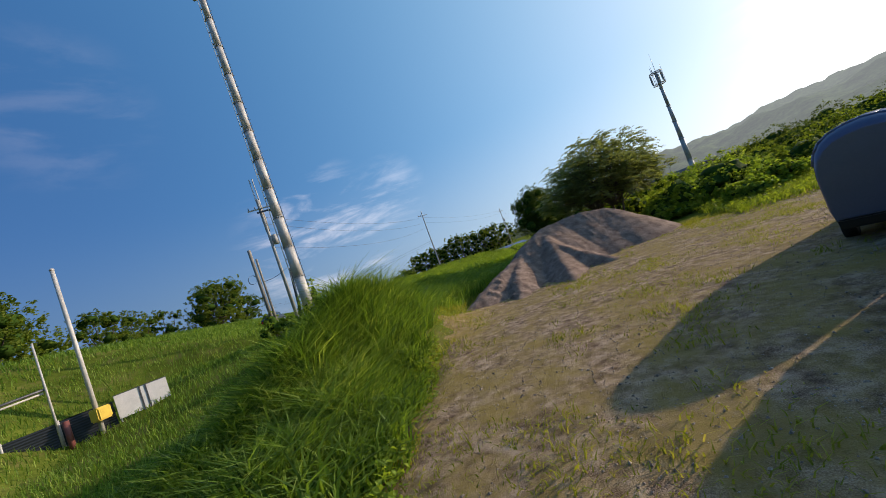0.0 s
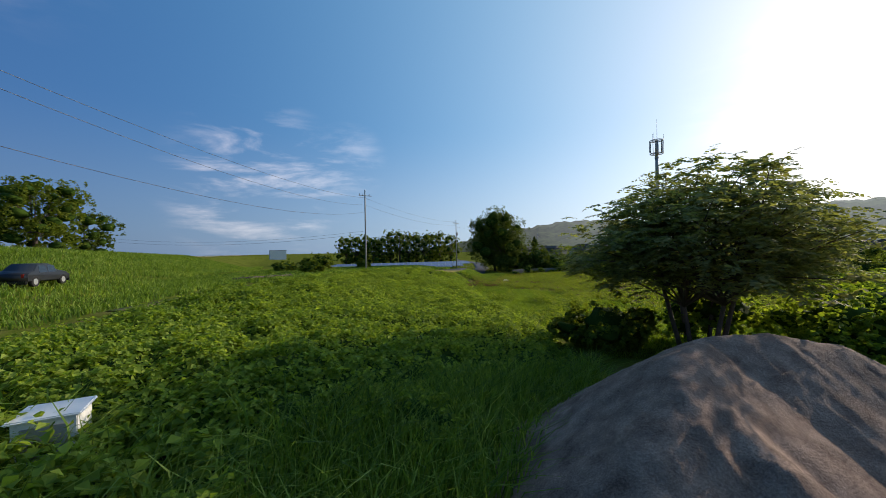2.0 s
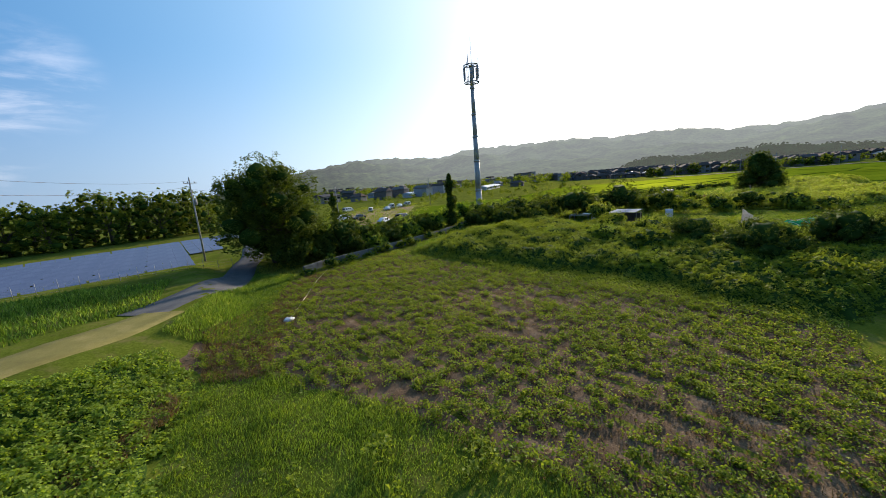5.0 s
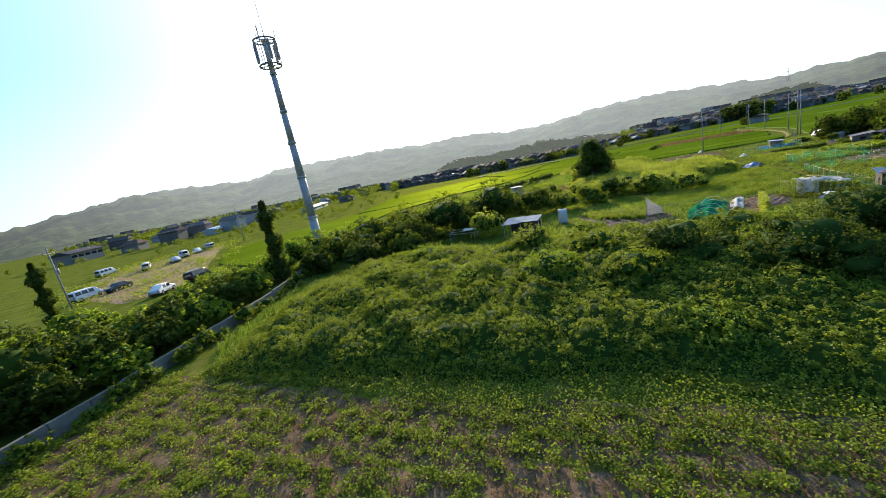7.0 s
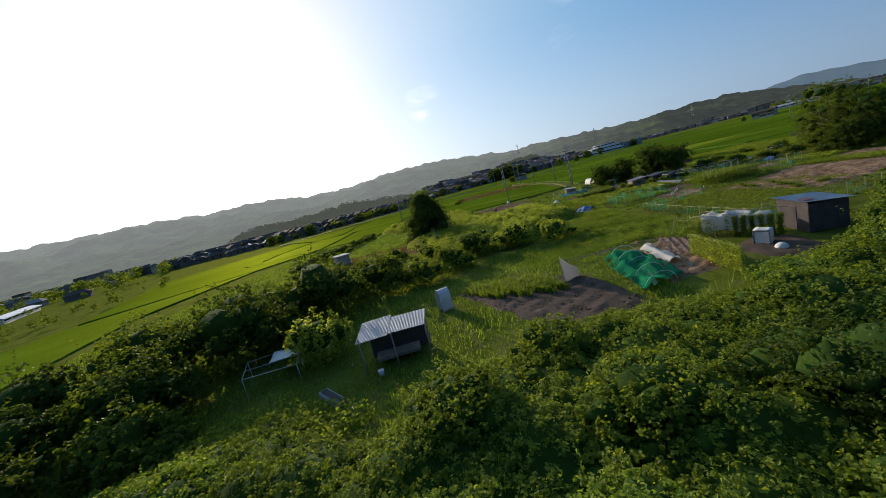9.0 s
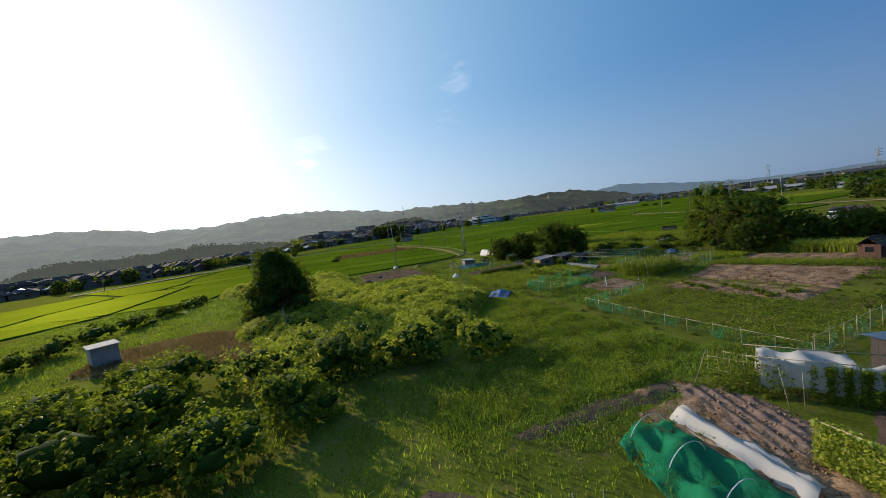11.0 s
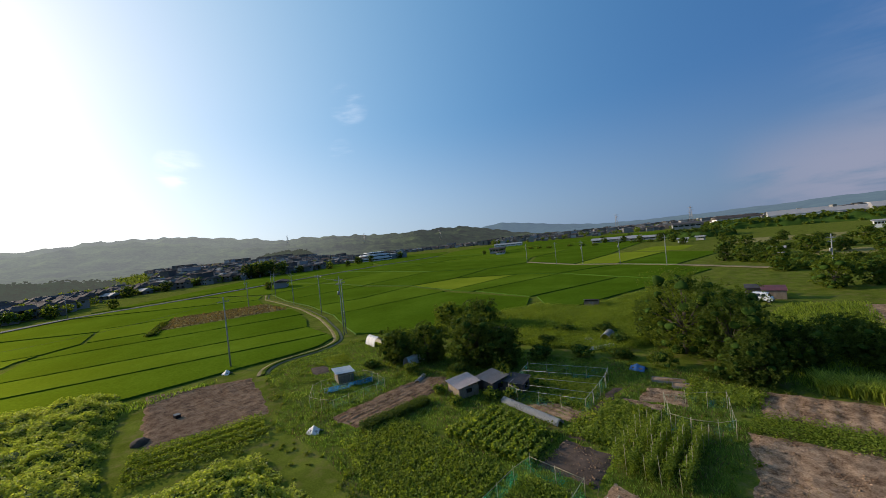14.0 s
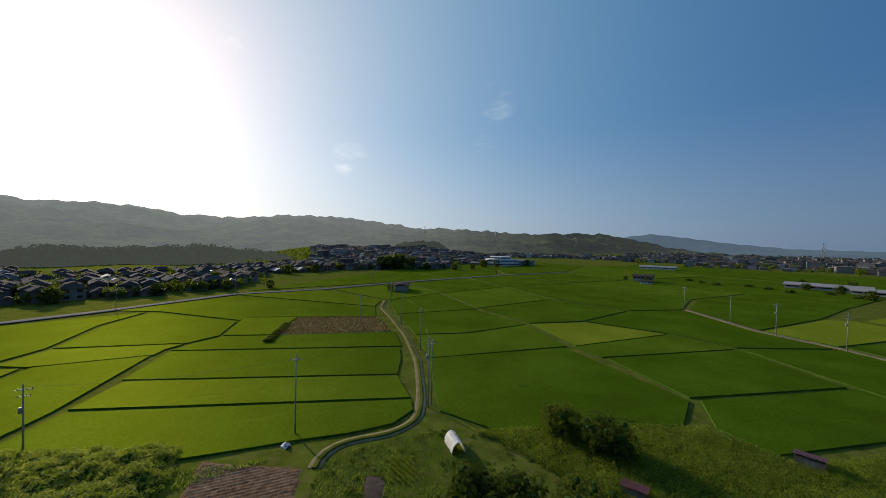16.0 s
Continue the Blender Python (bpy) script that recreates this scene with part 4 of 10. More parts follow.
patch_sheet("crop_soil", [(12, 69), (16, 74), (19, 78), (24, 85), (29, 88), (40, 88.5), (39.8, 70), (41, 56), (40.5, 45), (32, 42), (25, 43), (21, 47), (19.5, 55), (16.5, 63)],
            0.04, M["litter"], 0.4, 0.03, furrow=(0, 1.3, 0.05), label="tilled soil under young leafy crops", category="field")

# ---- shared builders ----
def flat_material(name, colour, rough=0.5, metal=0.0, wear=0.25, bump=0.03, scale=2.5):
    c = np.array(colour)
    return surface(name, tuple(c * (1 - wear)), tuple(np.minimum(1, c * (1 + wear * 0.5))), rough, metal, scale, 22, bump, 0.4)


def glass_material():
    m = bpy.data.materials.new("window_glass")
    m.use_nodes = True
    b = m.node_tree.nodes["Principled BSDF"]
    b.inputs["Base Color"].default_value = rgb(0.012, 0.015, 0.018)
    b.inputs["Roughness"].default_value = 0.06
    b.inputs["Specular IOR Level"].default_value = 0.7
    return m


def net_material(name, colour, mesh, cover):
    """Woven garden net: threads in two directions with open gaps."""
    m = bpy.data.materials.new(name)
    m.use_nodes = True
    t = m.node_tree
    link = t.links.new
    t.nodes.clear()
    out = t.nodes.new("ShaderNodeOutputMaterial")
    dif = t.nodes.new("ShaderNodeBsdfDiffuse")
    dif.inputs["Color"].default_value = rgb(*colour)
    trn = t.nodes.new("ShaderNodeBsdfTranslucent")
    trn.inputs["Color"].default_value = rgb(*colour)
    a = t.nodes.new("ShaderNodeMixShader")
    link(dif.outputs[0], a.inputs[1])
    link(trn.outputs[0], a.inputs[2])
    clear = t.nodes.new("ShaderNodeBsdfTransparent")
    co = t.nodes.new("ShaderNodeTexCoord")
    n = node(t, "ShaderNodeTexNoise", Scale=mesh, Detail=3.0, Roughness=0.7)
    big = node(t, "ShaderNodeTexNoise", Scale=0.9, Detail=2.0)
    link(co.outputs["Object"], n.inputs["Vector"])
    link(co.outputs["Object"], big.inputs["Vector"])
    s = node(t, "ShaderNodeMath", operation="MULTIPLY_ADD")
    link(big.outputs["Fac"], s.inputs[0])
    s.inputs[1].default_value = 0.5
    link(n.outputs["Fac"], s.inputs[2])
    mr = node(t, "ShaderNodeMapRange")
    mr.inputs["From Min"].default_value, mr.inputs["From Max"].default_value = 1.05 - cover, 1.20 - cover
    link(s.outputs[0], mr.inputs["Value"])
    mx = t.nodes.new("ShaderNodeMixShader")
    link(mr.outputs["Result"], mx.inputs[0])
    link(clear.outputs[0], mx.inputs[1])
    link(a.outputs[0], mx.inputs[2])
    link(mx.outputs[0], out.inputs[0])
    return m


M["glass"] = glass_material()
M["van_paint"] = flat_material("van_paint", (0.15, 0.165, 0.24), 0.25, 0.3, 0.1, 0.0)
M["white_paint"] = flat_material("white_paint", (0.78, 0.78, 0.77), 0.35, 0.0, 0.08, 0.0)
M["silver_paint"] = flat_material("silver_paint", (0.55, 0.56, 0.57), 0.3, 0.6, 0.08, 0.0)
M["black_paint"] = flat_material("black_paint", (0.02, 0.02, 0.022), 0.3, 0.1, 0.2, 0.0)
M["tyre"] = flat_material("tyre", (0.02, 0.02, 0.02), 0.9)
M["lamp_red"] = flat_material("lamp_red", (0.45, 0.03, 0.02), 0.25)
M["lamp_clear"] = flat_material("lamp_clear", (0.75, 0.75, 0.72), 0.15)
M["black_sheet"] = flat_material("black_sheet", (0.028, 0.032, 0.038), 0.5, 0.2, 0.4)
M["white_board"] = flat_material("white_board", (0.66, 0.62, 0.60), 0.6, 0.0, 0.2)
M["old_wood"] = surface("old_wood", (0.14, 0.10, 0.07), (0.36, 0.28, 0.20), scale=2.5, fine=26, bump=0.4, stretch=(1, 1, 0.2))
M["red_wood"] = surface("red_wood", (0.06, 0.030, 0.022), (0.16, 0.085, 0.06), scale=2.5, fine=26, bump=0.4, stretch=(1, 1, 0.2))
M["grey_wood"] = surface("grey_wood", (0.16, 0.14, 0.12), (0.38, 0.34, 0.29), scale=2.5, fine=26, bump=0.4, stretch=(1, 1, 0.2))
M["bamboo"] = surface("bamboo", (0.32, 0.26, 0.14), (0.56, 0.48, 0.30), rough=0.55, scale=3, fine=20, bump=0.1)
M["tin"] = surface("tin", (0.36, 0.33, 0.31), (0.60, 0.57, 0.54), rough=0.62, metal=0.0, scale=1.2, fine=12, bump=0.08, spec=0.25)
M["dark_tin"] = surface("dark_tin", (0.045, 0.038, 0.036), (0.12, 0.10, 0.094), rough=0.7, metal=0.0, scale=1.5, fine=14, bump=0.1, spec=0.15)
M["mauve_tin"] = surface("mauve_tin", (0.50, 0.36, 0.30), (0.70, 0.54, 0.45), rough=0.75, scale=1.2, fine=14, bump=0.1, spec=0.1)
M["brown_tin"] = surface("brown_tin", (0.28, 0.19, 0.15), (0.46, 0.34, 0.27), rough=0.75, scale=1.2, fine=14, bump=0.1, spec=0.1)
M["red_tin"] = surface("red_tin", (0.13, 0.04, 0.035), (0.26, 0.09, 0.075), rough=0.5, metal=0.15, scale=1.2, fine=14, bump=0.1)
M["white_sheet"] = surface("white_sheet", (0.66, 0.60, 0.53), (0.86, 0.81, 0.74), rough=0.6, scale=1.5, fine=9, bump=0.5, spec=0.2)
M["blue_sheet"] = surface("blue_sheet", (0.03, 0.09, 0.22), (0.08, 0.20, 0.42), rough=0.45, scale=1.5, fine=9, bump=0.4)
M["green_net"] = net_material("green_net", (0.05, 0.36, 0.17), 26, 0.25)
M["heaped_net"] = net_material("heaped_net", (0.03, 0.36, 0.17), 26, 0.42)
M["teal_net"] = net_material("teal_net", (0.08, 0.34, 0.25), 26, 0.21)
M["blue_net"] = net_material("blue_net", (0.08, 0.30, 0.50), 26, 0.36)
M["white_net"] = net_material("white_net", (0.42, 0.42, 0.41), 30, 0.5)
M["clear_sheet"] = net_material("clear_sheet", (0.74, 0.72, 0.68), 9, 0.66)
M["solar"] = surface("solar", (0.10, 0.10, 0.15), (0.17, 0.17, 0.24), rough=0.22, scale=0.5, fine=5, bump=0.0, spec=0.6)
M["cream_wall"] = flat_material("cream_wall", (0.55, 0.52, 0.46), 0.8)
M["white_wall"] = flat_material("white_wall", (0.74, 0.73, 0.70), 0.8)
M["grey_wall"] = flat_material("grey_wall", (0.32, 0.31, 0.30), 0.8)
M["old_concrete"] = surface("old_concrete", (0.09, 0.085, 0.07), (0.26, 0.25, 0.22), scale=0.9, fine=16, bump=0.4, spec=0.2)
M["roof_tile"] = surface("roof_tile", (0.055, 0.045, 0.039), (0.115, 0.096, 0.085), rough=0.9, scale=2.5, fine=22, bump=0.05, spec=0.04)
M["roof_brown"] = surface("roof_brown", (0.075, 0.054, 0.048), (0.13, 0.095, 0.086), rough=0.9, scale=2.5, fine=22, bump=0.05, spec=0.03)
M["yellow_plastic"] = flat_material("yellow_plastic", (0.62, 0.42, 0.05), 0.5)
M["ceramic"] = flat_material("ceramic", (0.20, 0.22, 0.24), 0.4)


def box(bm, lo, hi, bevel=0.0, m=None):
    """A box between two corners, its edges rounded by bevel, set by matrix m."""
    lo, hi = Vector(lo), Vector(hi)
    mat = Matrix.Translation((lo + hi) / 2) @ Matrix.Diagonal((*(hi - lo), 1))
    r = bmesh.ops.create_cube(bm, size=1.0, matrix=(m @ mat) if m else mat)
    if bevel:
        edges = list({e for v in r["verts"] for e in v.link_edges})
        bmesh.ops.bevel(bm, geom=edges, offset=bevel, segments=2, affect="EDGES", clamp_overlap=True)


def box_part(name, lo, hi, material, parent, bevel=0.01, label=""):
    bm = bmesh.new()
    box(bm, lo, hi, bevel)
    return part(name, bm, material, parent, label, True)


def stick_part(name, a, b, ra, rb, material, parent, sides=8, label=""):
    bm = bmesh.new()
    limb(bm, a, b, ra, rb, sides)
    return part(name, bm, material, parent, label)


def corrugated(bm, origin, u, v, length, height, pitch=0.09, deep=0.018, thick=0.004):
    """A wavy sheet spanned by unit vectors u (across the waves) and v, with thickness."""
    u, v = Vector(u), Vector(v)
    n = u.cross(v).normalized()
    k = max(8, min(160, int(length / pitch * 4)))
    rows = []
    for side in (0, 1):
        for j in (0, 1):
            rows.append([bm.verts.new(Vector(origin) + u * (length * i / k) + v * (height * j) + n * (deep * math.sin(i / k * length / pitch * 2 * math.pi) - thick * side)) for i in range(k + 1)])
    for i in range(k):
        bm.faces.new((rows[0][i], rows[0][i + 1], rows[1][i + 1], rows[1][i]))
        bm.faces.new((rows[2][i], rows[3][i], rows[3][i + 1], rows[2][i + 1]))
    for i in (0, k):
        bm.faces.new((rows[0][i], rows[1][i], rows[3][i], rows[2][i]))


def corrugated_part(name, origin, u, v, length, height, material, parent, pitch=0.09, label=""):
    bm = bmesh.new()
    corrugated(bm, origin, u, v, length, height, pitch)
    return part(name, bm, material, parent, label)


def cable(name, a, b, sag, radius, material, label, category="cable", parent=None):
    """A hanging wire as a thin tube."""
    a, b = Vector(a), Vector(b)
    bm = bmesh.new()
    k = 14
    pts = [a.lerp(b, i / k) - Vector((0, 0, sag * 4 * (i / k) * (1 - i / k))) for i in range(k + 1)]
    side = (b - a).cross(Vector((0, 0, 1))).normalized() * radius
    rows = [[bm.verts.new(p + side), bm.verts.new(p + Vector((0, 0, radius))), bm.verts.new(p - side), bm.verts.new(p - Vector((0, 0, radius)))] for p in pts]
    for r, q in zip(rows, rows[1:]):
        for j in range(4):
            bm.faces.new((r[j], r[(j + 1) % 4], q[(j + 1) % 4], q[j]))
    ob = part(name, bm, material, parent)
    if not parent:
        tagged(ob, label, category)
    return ob


# ---- sand heap ----
def sand_heap():
    ridges = [
        [(4.0, 20.7, 2.2), (4.9, 21.3, 2.55), (5.8, 22.2, 2.88), (7.0, 22.9, 2.93), (8.4, 22.8, 2.95), (9.8, 22.5, 2.72), (10.6, 22.0, 1.9), (11.2, 21.4, 0.9)],
        [(5.4, 21.6, 2.62), (5.3, 20.2, 2.05), (5.15, 18.8, 1.45), (4.7, 16.6, 0.78), (4.4, 14.9, 0.38)],
        [(4.5, 21.0, 2.4), (3.6, 20.3, 1.9), (2.9, 18.6, 1.35), (2.5, 17.0, 0.9), (2.2, 15.7, 0.48)],
        [(3.6, 20.4, 1.9), (1.9, 18.4, 1.4), (0.7, 16.9, 0.95), (-0.5, 15.8, 0.5)],
        [(5.3, 20.2, 2.05), (6.2, 18.4, 1.15), (7.2, 16.6, 0.36)],
        [(7.2, 23.0, 2.9), (7.4, 24.6, 1.9), (7.6, 26.0, 0.9)],
    ]
    xs, ys = np.arange(-3.2, 14.6, 0.085), np.arange(12.8, 28.5, 0.085)
    X, Y = np.meshgrid(xs, ys, indexing="ij")
    P = np.stack([X, Y], -1)
    Z = np.full(X.shape, -1.0)
    for line in ridges:
        for a, b in zip(line, line[1:]):
            a, b = np.array(a), np.array(b)
            e = b[:2] - a[:2]
            u = np.clip(((P - a[:2]) @ e) / (e @ e), 0, 1)
            d = np.linalg.norm(P - a[:2] - u[..., None] * e, axis=-1)
            h = a[2] + (b[2] - a[2]) * u
            Z = np.maximum(Z, h - 0.72 * np.sqrt(d * d + 0.045) + 0.14)
    worn = np.clip(Z - 0.35, 0, 1)
    rill = wobble(X * 2.2 + Y * 0.3, Y * 0.5, 0.35, 2.0)
    Z = Z + worn * (0.012 * rill + 0.05 * wobble(X, Y, 1.1, 5.0) + 0.022 * wobble(X, Y, 0.34, 9.0) + 0.02 * np.abs(wobble(X, Y, 0.17, 6.0)) + 0.014 * np.abs(wobble(X, Y, 0.08, 3.0)))
    # broken, lumpy crust where the front has slipped
    slip = np.exp(-((X - 2.0) ** 2 / 2.4 + (Y - 17.0) ** 2 / 2.2)) + 0.8 * np.exp(-((X - 4.4) ** 2 / 1.6 + (Y - 20.4) ** 2 / 1.6))
    Z = Z + slip * (0.20 * np.clip(wobble(X, Y, 0.26, 4.0) - 0.1, 0, 1) + 0.07 * np.abs(wobble(X, Y, 0.1, 8.0)))
    base = land(X, Y) + 0.02
    keep = Z > base - 0.15
    f = grid_faces(len(xs), len(ys))
    f = f[keep.ravel()[f].all(1)]
    used, inv = np.unique(f, return_inverse=True)
    V = np.stack([X, Y, np.maximum(Z, base - 0.12)], -1).reshape(-1, 3)[used]
    ob = new("sand_mound", mesh_from("sand_mound", V, inv.reshape(-1, 4), M["sand"]))
    tagged(ob, "tall grey-brown sand heap with eroded ridges", "sand heap")


sand_heap()


# ---- vehicles ----
def vehicle(at, turn, size, paint, label, kind="van", name="van", group=""):
    """A car from its side profile, with windows, wheels, lamps and bumpers. size: length, width, height."""
    x, y = at
    ob = thing(name, (x, y, float(land(x, y)) + 0.03), turn, label, "car", group)
    L, W, H = size
    if kind == "van":
        prof = [(0, .18), (0, .55), (.02, .93), (.06, .985), (.20, 1), (.68, 1), (.78, .93), (.90, .58), (.985, .50), (1, .40), (1, .18)]
        glassy = ((.05, .25), (.27, .48), (.50, .70))
    else:
        prof = [(0, .22), (0, .55), (.06, .66), (.17, .72), (.28, .98), (.36, 1), (.58, .98), (.72, .68), (.93, .58), (1, .45), (1, .22)]
        glassy = ((.27, .45), (.47, .66))
    bm = bmesh.new()
    ring = []
    for s in (-1, 1):
        r = []
        for u, v in prof:
            inset = 0.11 * W * max(0.0, (v - 0.52) / 0.48)
            r.append(bm.verts.new(((u - 0.5) * L, s * (W / 2 - inset), v * H)))
        ring.append(r)
    n = len(prof)
    for i in range(n):
        bm.faces.new((ring[0][i], ring[0][(i + 1) % n], ring[1][(i + 1) % n], ring[1][i]))
    bm.faces.new(ring[0][::-1])
    bm.faces.new(ring[1])
    bmesh.ops.recalc_face_normals(bm, faces=bm.faces)
    bmesh.ops.bevel(bm, geom=list(bm.edges), offset=0.035 * W, segments=2, affect="EDGES", clamp_overlap=True)
    body = part("body", bm, M[paint], ob)
    for s in (-1, 1):
        for a, b in glassy:
            g = bmesh.new()
            q = []
            for u, v in ((a, .60), (b, .60), (b - .015, .90), (a + .02, .90)):
                inset = 0.11 * W * ((v - 0.52) / 0.48)
                q.append(Vector(((u - 0.5) * L, s * (W / 2 - inset + 0.004), v * H)))
            vs = [g.verts.new(p) for p in q] + [g.verts.new(p - Vector((0, s * 0.02, 0))) for p in q]
            for i in range(4):
                g.faces.new((vs[i], vs[(i + 1) % 4], vs[4 + (i + 1) % 4], vs[4 + i]))
            g.faces.new(vs[:4])
            bmesh.ops.recalc_face_normals(g, faces=g.faces)
            part("side_window", g, M["glass"], body, "", True)
        for u in (.17, .82):
            wx, r = (u - 0.5) * L, 0.19 * H if kind == "van" else 0.22 * H
            r = min(r, 0.33)
            wheel = stick_part("wheel", (wx, s * (W / 2 - 0.20), r), (wx, s * (W / 2 + 0.01), r), r, r, M["tyre"], ob, 18)
            stick_part("rim", (wx, s * (W / 2), r), (wx, s * (W / 2 + 0.02), r), r * 0.62, r * 0.58, M["silver_paint"], wheel, 14)
        box_part("tail_lamp", (-L / 2 - 0.012, s * W * 0.36 - 0.07, H * .40), (-L / 2 + 0.05, s * W * 0.36 + 0.07, H * .56), M["lamp_red"], ob, 0.01)
        box_part("headlamp", (L / 2 - 0.06, s * W * 0.34 - 0.12, H * .36), (L / 2 + 0.012, s * W * 0.34 + 0.12, H * .44), M["lamp_clear"], ob, 0.01)
    if kind == "van":
        box_part("rear_window", (-L / 2 - 0.006, -W * .36, H * .62), (-L / 2 + 0.03, W * .36, H * .88), M["glass"], ob, 0.01)
    g = bmesh.new()
    (u0, v0), (u1, v1) = (prof[7], prof[6]) if kind == "van" else (prof[7], prof[6])
    q = []
    for u, v, w in ((u0 - .01, v0 + .02, .40), (u0 - .01, v0 + .02, -.40), (u1 + .01, v1 - .03, -.36), (u1 + .01, v1 - .03, .36)):
        q.append(Vector(((u - 0.5) * L + 0.02, w * W, v * H + 0.012)))
    vs = [g.verts.new(p) for p in q] + [g.verts.new(p - Vector((0.02, 0, 0.015))) for p in q]
    for i in range(4):
        g.faces.new((vs[i], vs[(i + 1) % 4], vs[4 + (i + 1) % 4], vs[4 + i]))
    g.faces.new(vs[:4])
    bmesh.ops.recalc_face_normals(g, faces=g.faces)
    part("windscreen", g, M["glass"], ob, "", True)
    box_part("bumper", (L / 2 - 0.1, -W * .48, H * .13), (L / 2 + 0.05, W * .48, H * .27), M["black_paint"], ob, 0.03)
    box_part("bumper", (-L / 2 - 0.05, -W * .48, H * .13), (-L / 2 + 0.1, W * .48, H * .27), M["black_paint"], ob, 0.03)
    return ob


def ribbed_van(at, turn, label):
    """A closed van with a round-shouldered body and a roof of pressed ribs."""
    x, y = at
    ob = thing("van", (x, y, float(land(x, y)) + 0.05), turn, label, "van")
    L, W, H = 4.2, 1.72, 2.4
    side = [(0.80, 0.42), (0.86, 0.75), (0.86, 1.45), (0.83, 1.75), (0.76, 1.98), (0.64, 2.17), (0.46, 2.30), (0.24, 2.37), (0.0, 2.40)]
    ring = [(-a, z) for a, z in side] + [(a, z) for a, z in side[-2::-1]]
    bm = bmesh.new()
    rows = []
    for u, k in ((-2.10, 0.90), (-2.06, 0.96), (-1.98, 1.0), (-0.5, 1.0), (1.0, 1.0), (1.45, 0.97), (2.0, 0.62), (2.10, 0.55)):
        rows.append([bm.verts.new((u, a * (0.5 + 0.5 * k), 0.42 + (z - 0.42) * k)) for a, z in ring])
    for p, q in zip(rows, rows[1:]):
        for i in range(len(ring) - 1):
            bm.faces.new((p[i], p[i + 1], q[i + 1], q[i]))
    bm.faces.new(rows[0])
    bm.faces.new(rows[-1][::-1])
    bm.faces.new([r[0] for r in rows] + [r[-1] for r in rows[::-1]])
    bmesh.ops.recalc_face_normals(bm, faces=bm.faces)
    part("body", bm, M["van_paint"], ob)
    for k in range(17):
        bm = bmesh.new()
        u = -1.95 + 0.18 * k
        for (a, z), (b, w) in zip(ring[3:-3], ring[4:-3]):
            limb(bm, (u, a * 1.012, z + 0.008), (u, b * 1.012, w + 0.008), 0.026, 0.026, 6)
        part("roof_rib", bm, M["van_paint"], ob)
    for s in (-1, 1):
        for u in (-1.35, 1.35):
            wheel = stick_part("wheel", (u, s * 0.62, 0.31), (u, s * 0.84, 0.31), 0.31, 0.31, M["tyre"], ob, 18)
            stick_part("rim", (u, s * 0.83, 0.31), (u, s * 0.855, 0.31), 0.19, 0.17, M["silver_paint"], wheel, 14)
        box_part("side_window", (0.75, s * 0.862 - 0.012, 1.25), (1.35, s * 0.862 + 0.012, 1.72), M["glass"], ob, 0.0)
        box_part("headlamp", (2.02, s * 0.5 - 0.12, 0.75), (2.12, s * 0.5 + 0.12, 0.92), M["lamp_clear"], ob, 0.01)
    box_part("bumper", (-2.2, -0.78, 0.36), (-2.07, 0.78, 0.56), M["black_paint"], ob, 0.03)
    box_part("bumper", (2.07, -0.7, 0.36), (2.2, 0.7, 0.56), M["black_paint"], ob, 0.03)
    return ob


ribbed_van((9.9, 8.7), 38, "dark blue-grey van with a ribbed roof parked on gravel")
# unseen second van, added only to widen the shadow across the yard
ribbed_van((7.45, 4.9), 38, "dark blue-grey van out of view, added for its shadow")
vehicle((-22.8, 45.0), 100, (4.2, 1.75, 1.5), "black_paint", "black car parked beside the grassy foot path", "car", "car")
for _p, _t, _k, _s, _c, _l in (
    ((57.5, 142), 15, "van", (4.6, 1.7, 1.85), "white_paint", "white van with dark windows on the car park"),
    ((61.5, 140.5), 200, "car", (4.1, 1.7, 1.45), "black_paint", "black saloon car beside the white van"),
    ((76, 177), 20, "van", (4.7, 1.7, 1.9), "silver_paint", "silver van at the back of the car park"),
    ((77.5, 162), 60, "van", (4.4, 1.7, 1.8), "white_paint", "white van among parked cars"),
    ((83, 160), 75, "car", (4.2, 1.7, 1.5), "silver_paint", "silver hatchback among parked cars"),
    ((89, 166), 70, "van", (4.6, 1.8, 2.0), "white_paint", "tall white van at the end of the row"),
    ((94, 168), 70, "car", (4.2, 1.7, 1.5), "white_paint", "white saloon car in the parked row"),
    ((99, 170), 80, "van", (4.4, 1.7, 1.8), "silver_paint", "silver van in the parked row"),
    ((58, 121), 30, "car", (4.1, 1.7, 1.45), "white_paint", "white car behind the hedge"),
    ((63.8, 121.5), 20, "van", (4.2, 1.75, 1.8), "black_paint", "dark off-road car behind the hedge"),
):
    vehicle(_p, _t, _s, _c, _l, _k, "van" if _k == "van" else "car", "parked cars")
patch_sheet("car_park", [(54, 124), (60, 120), (72, 132), (92, 156), (104, 170), (84, 182), (72, 172), (58, 150)], 0.06, M["gravel"], 0.9, 0.01, label="rough gravel car park behind the hedge", category="car park")


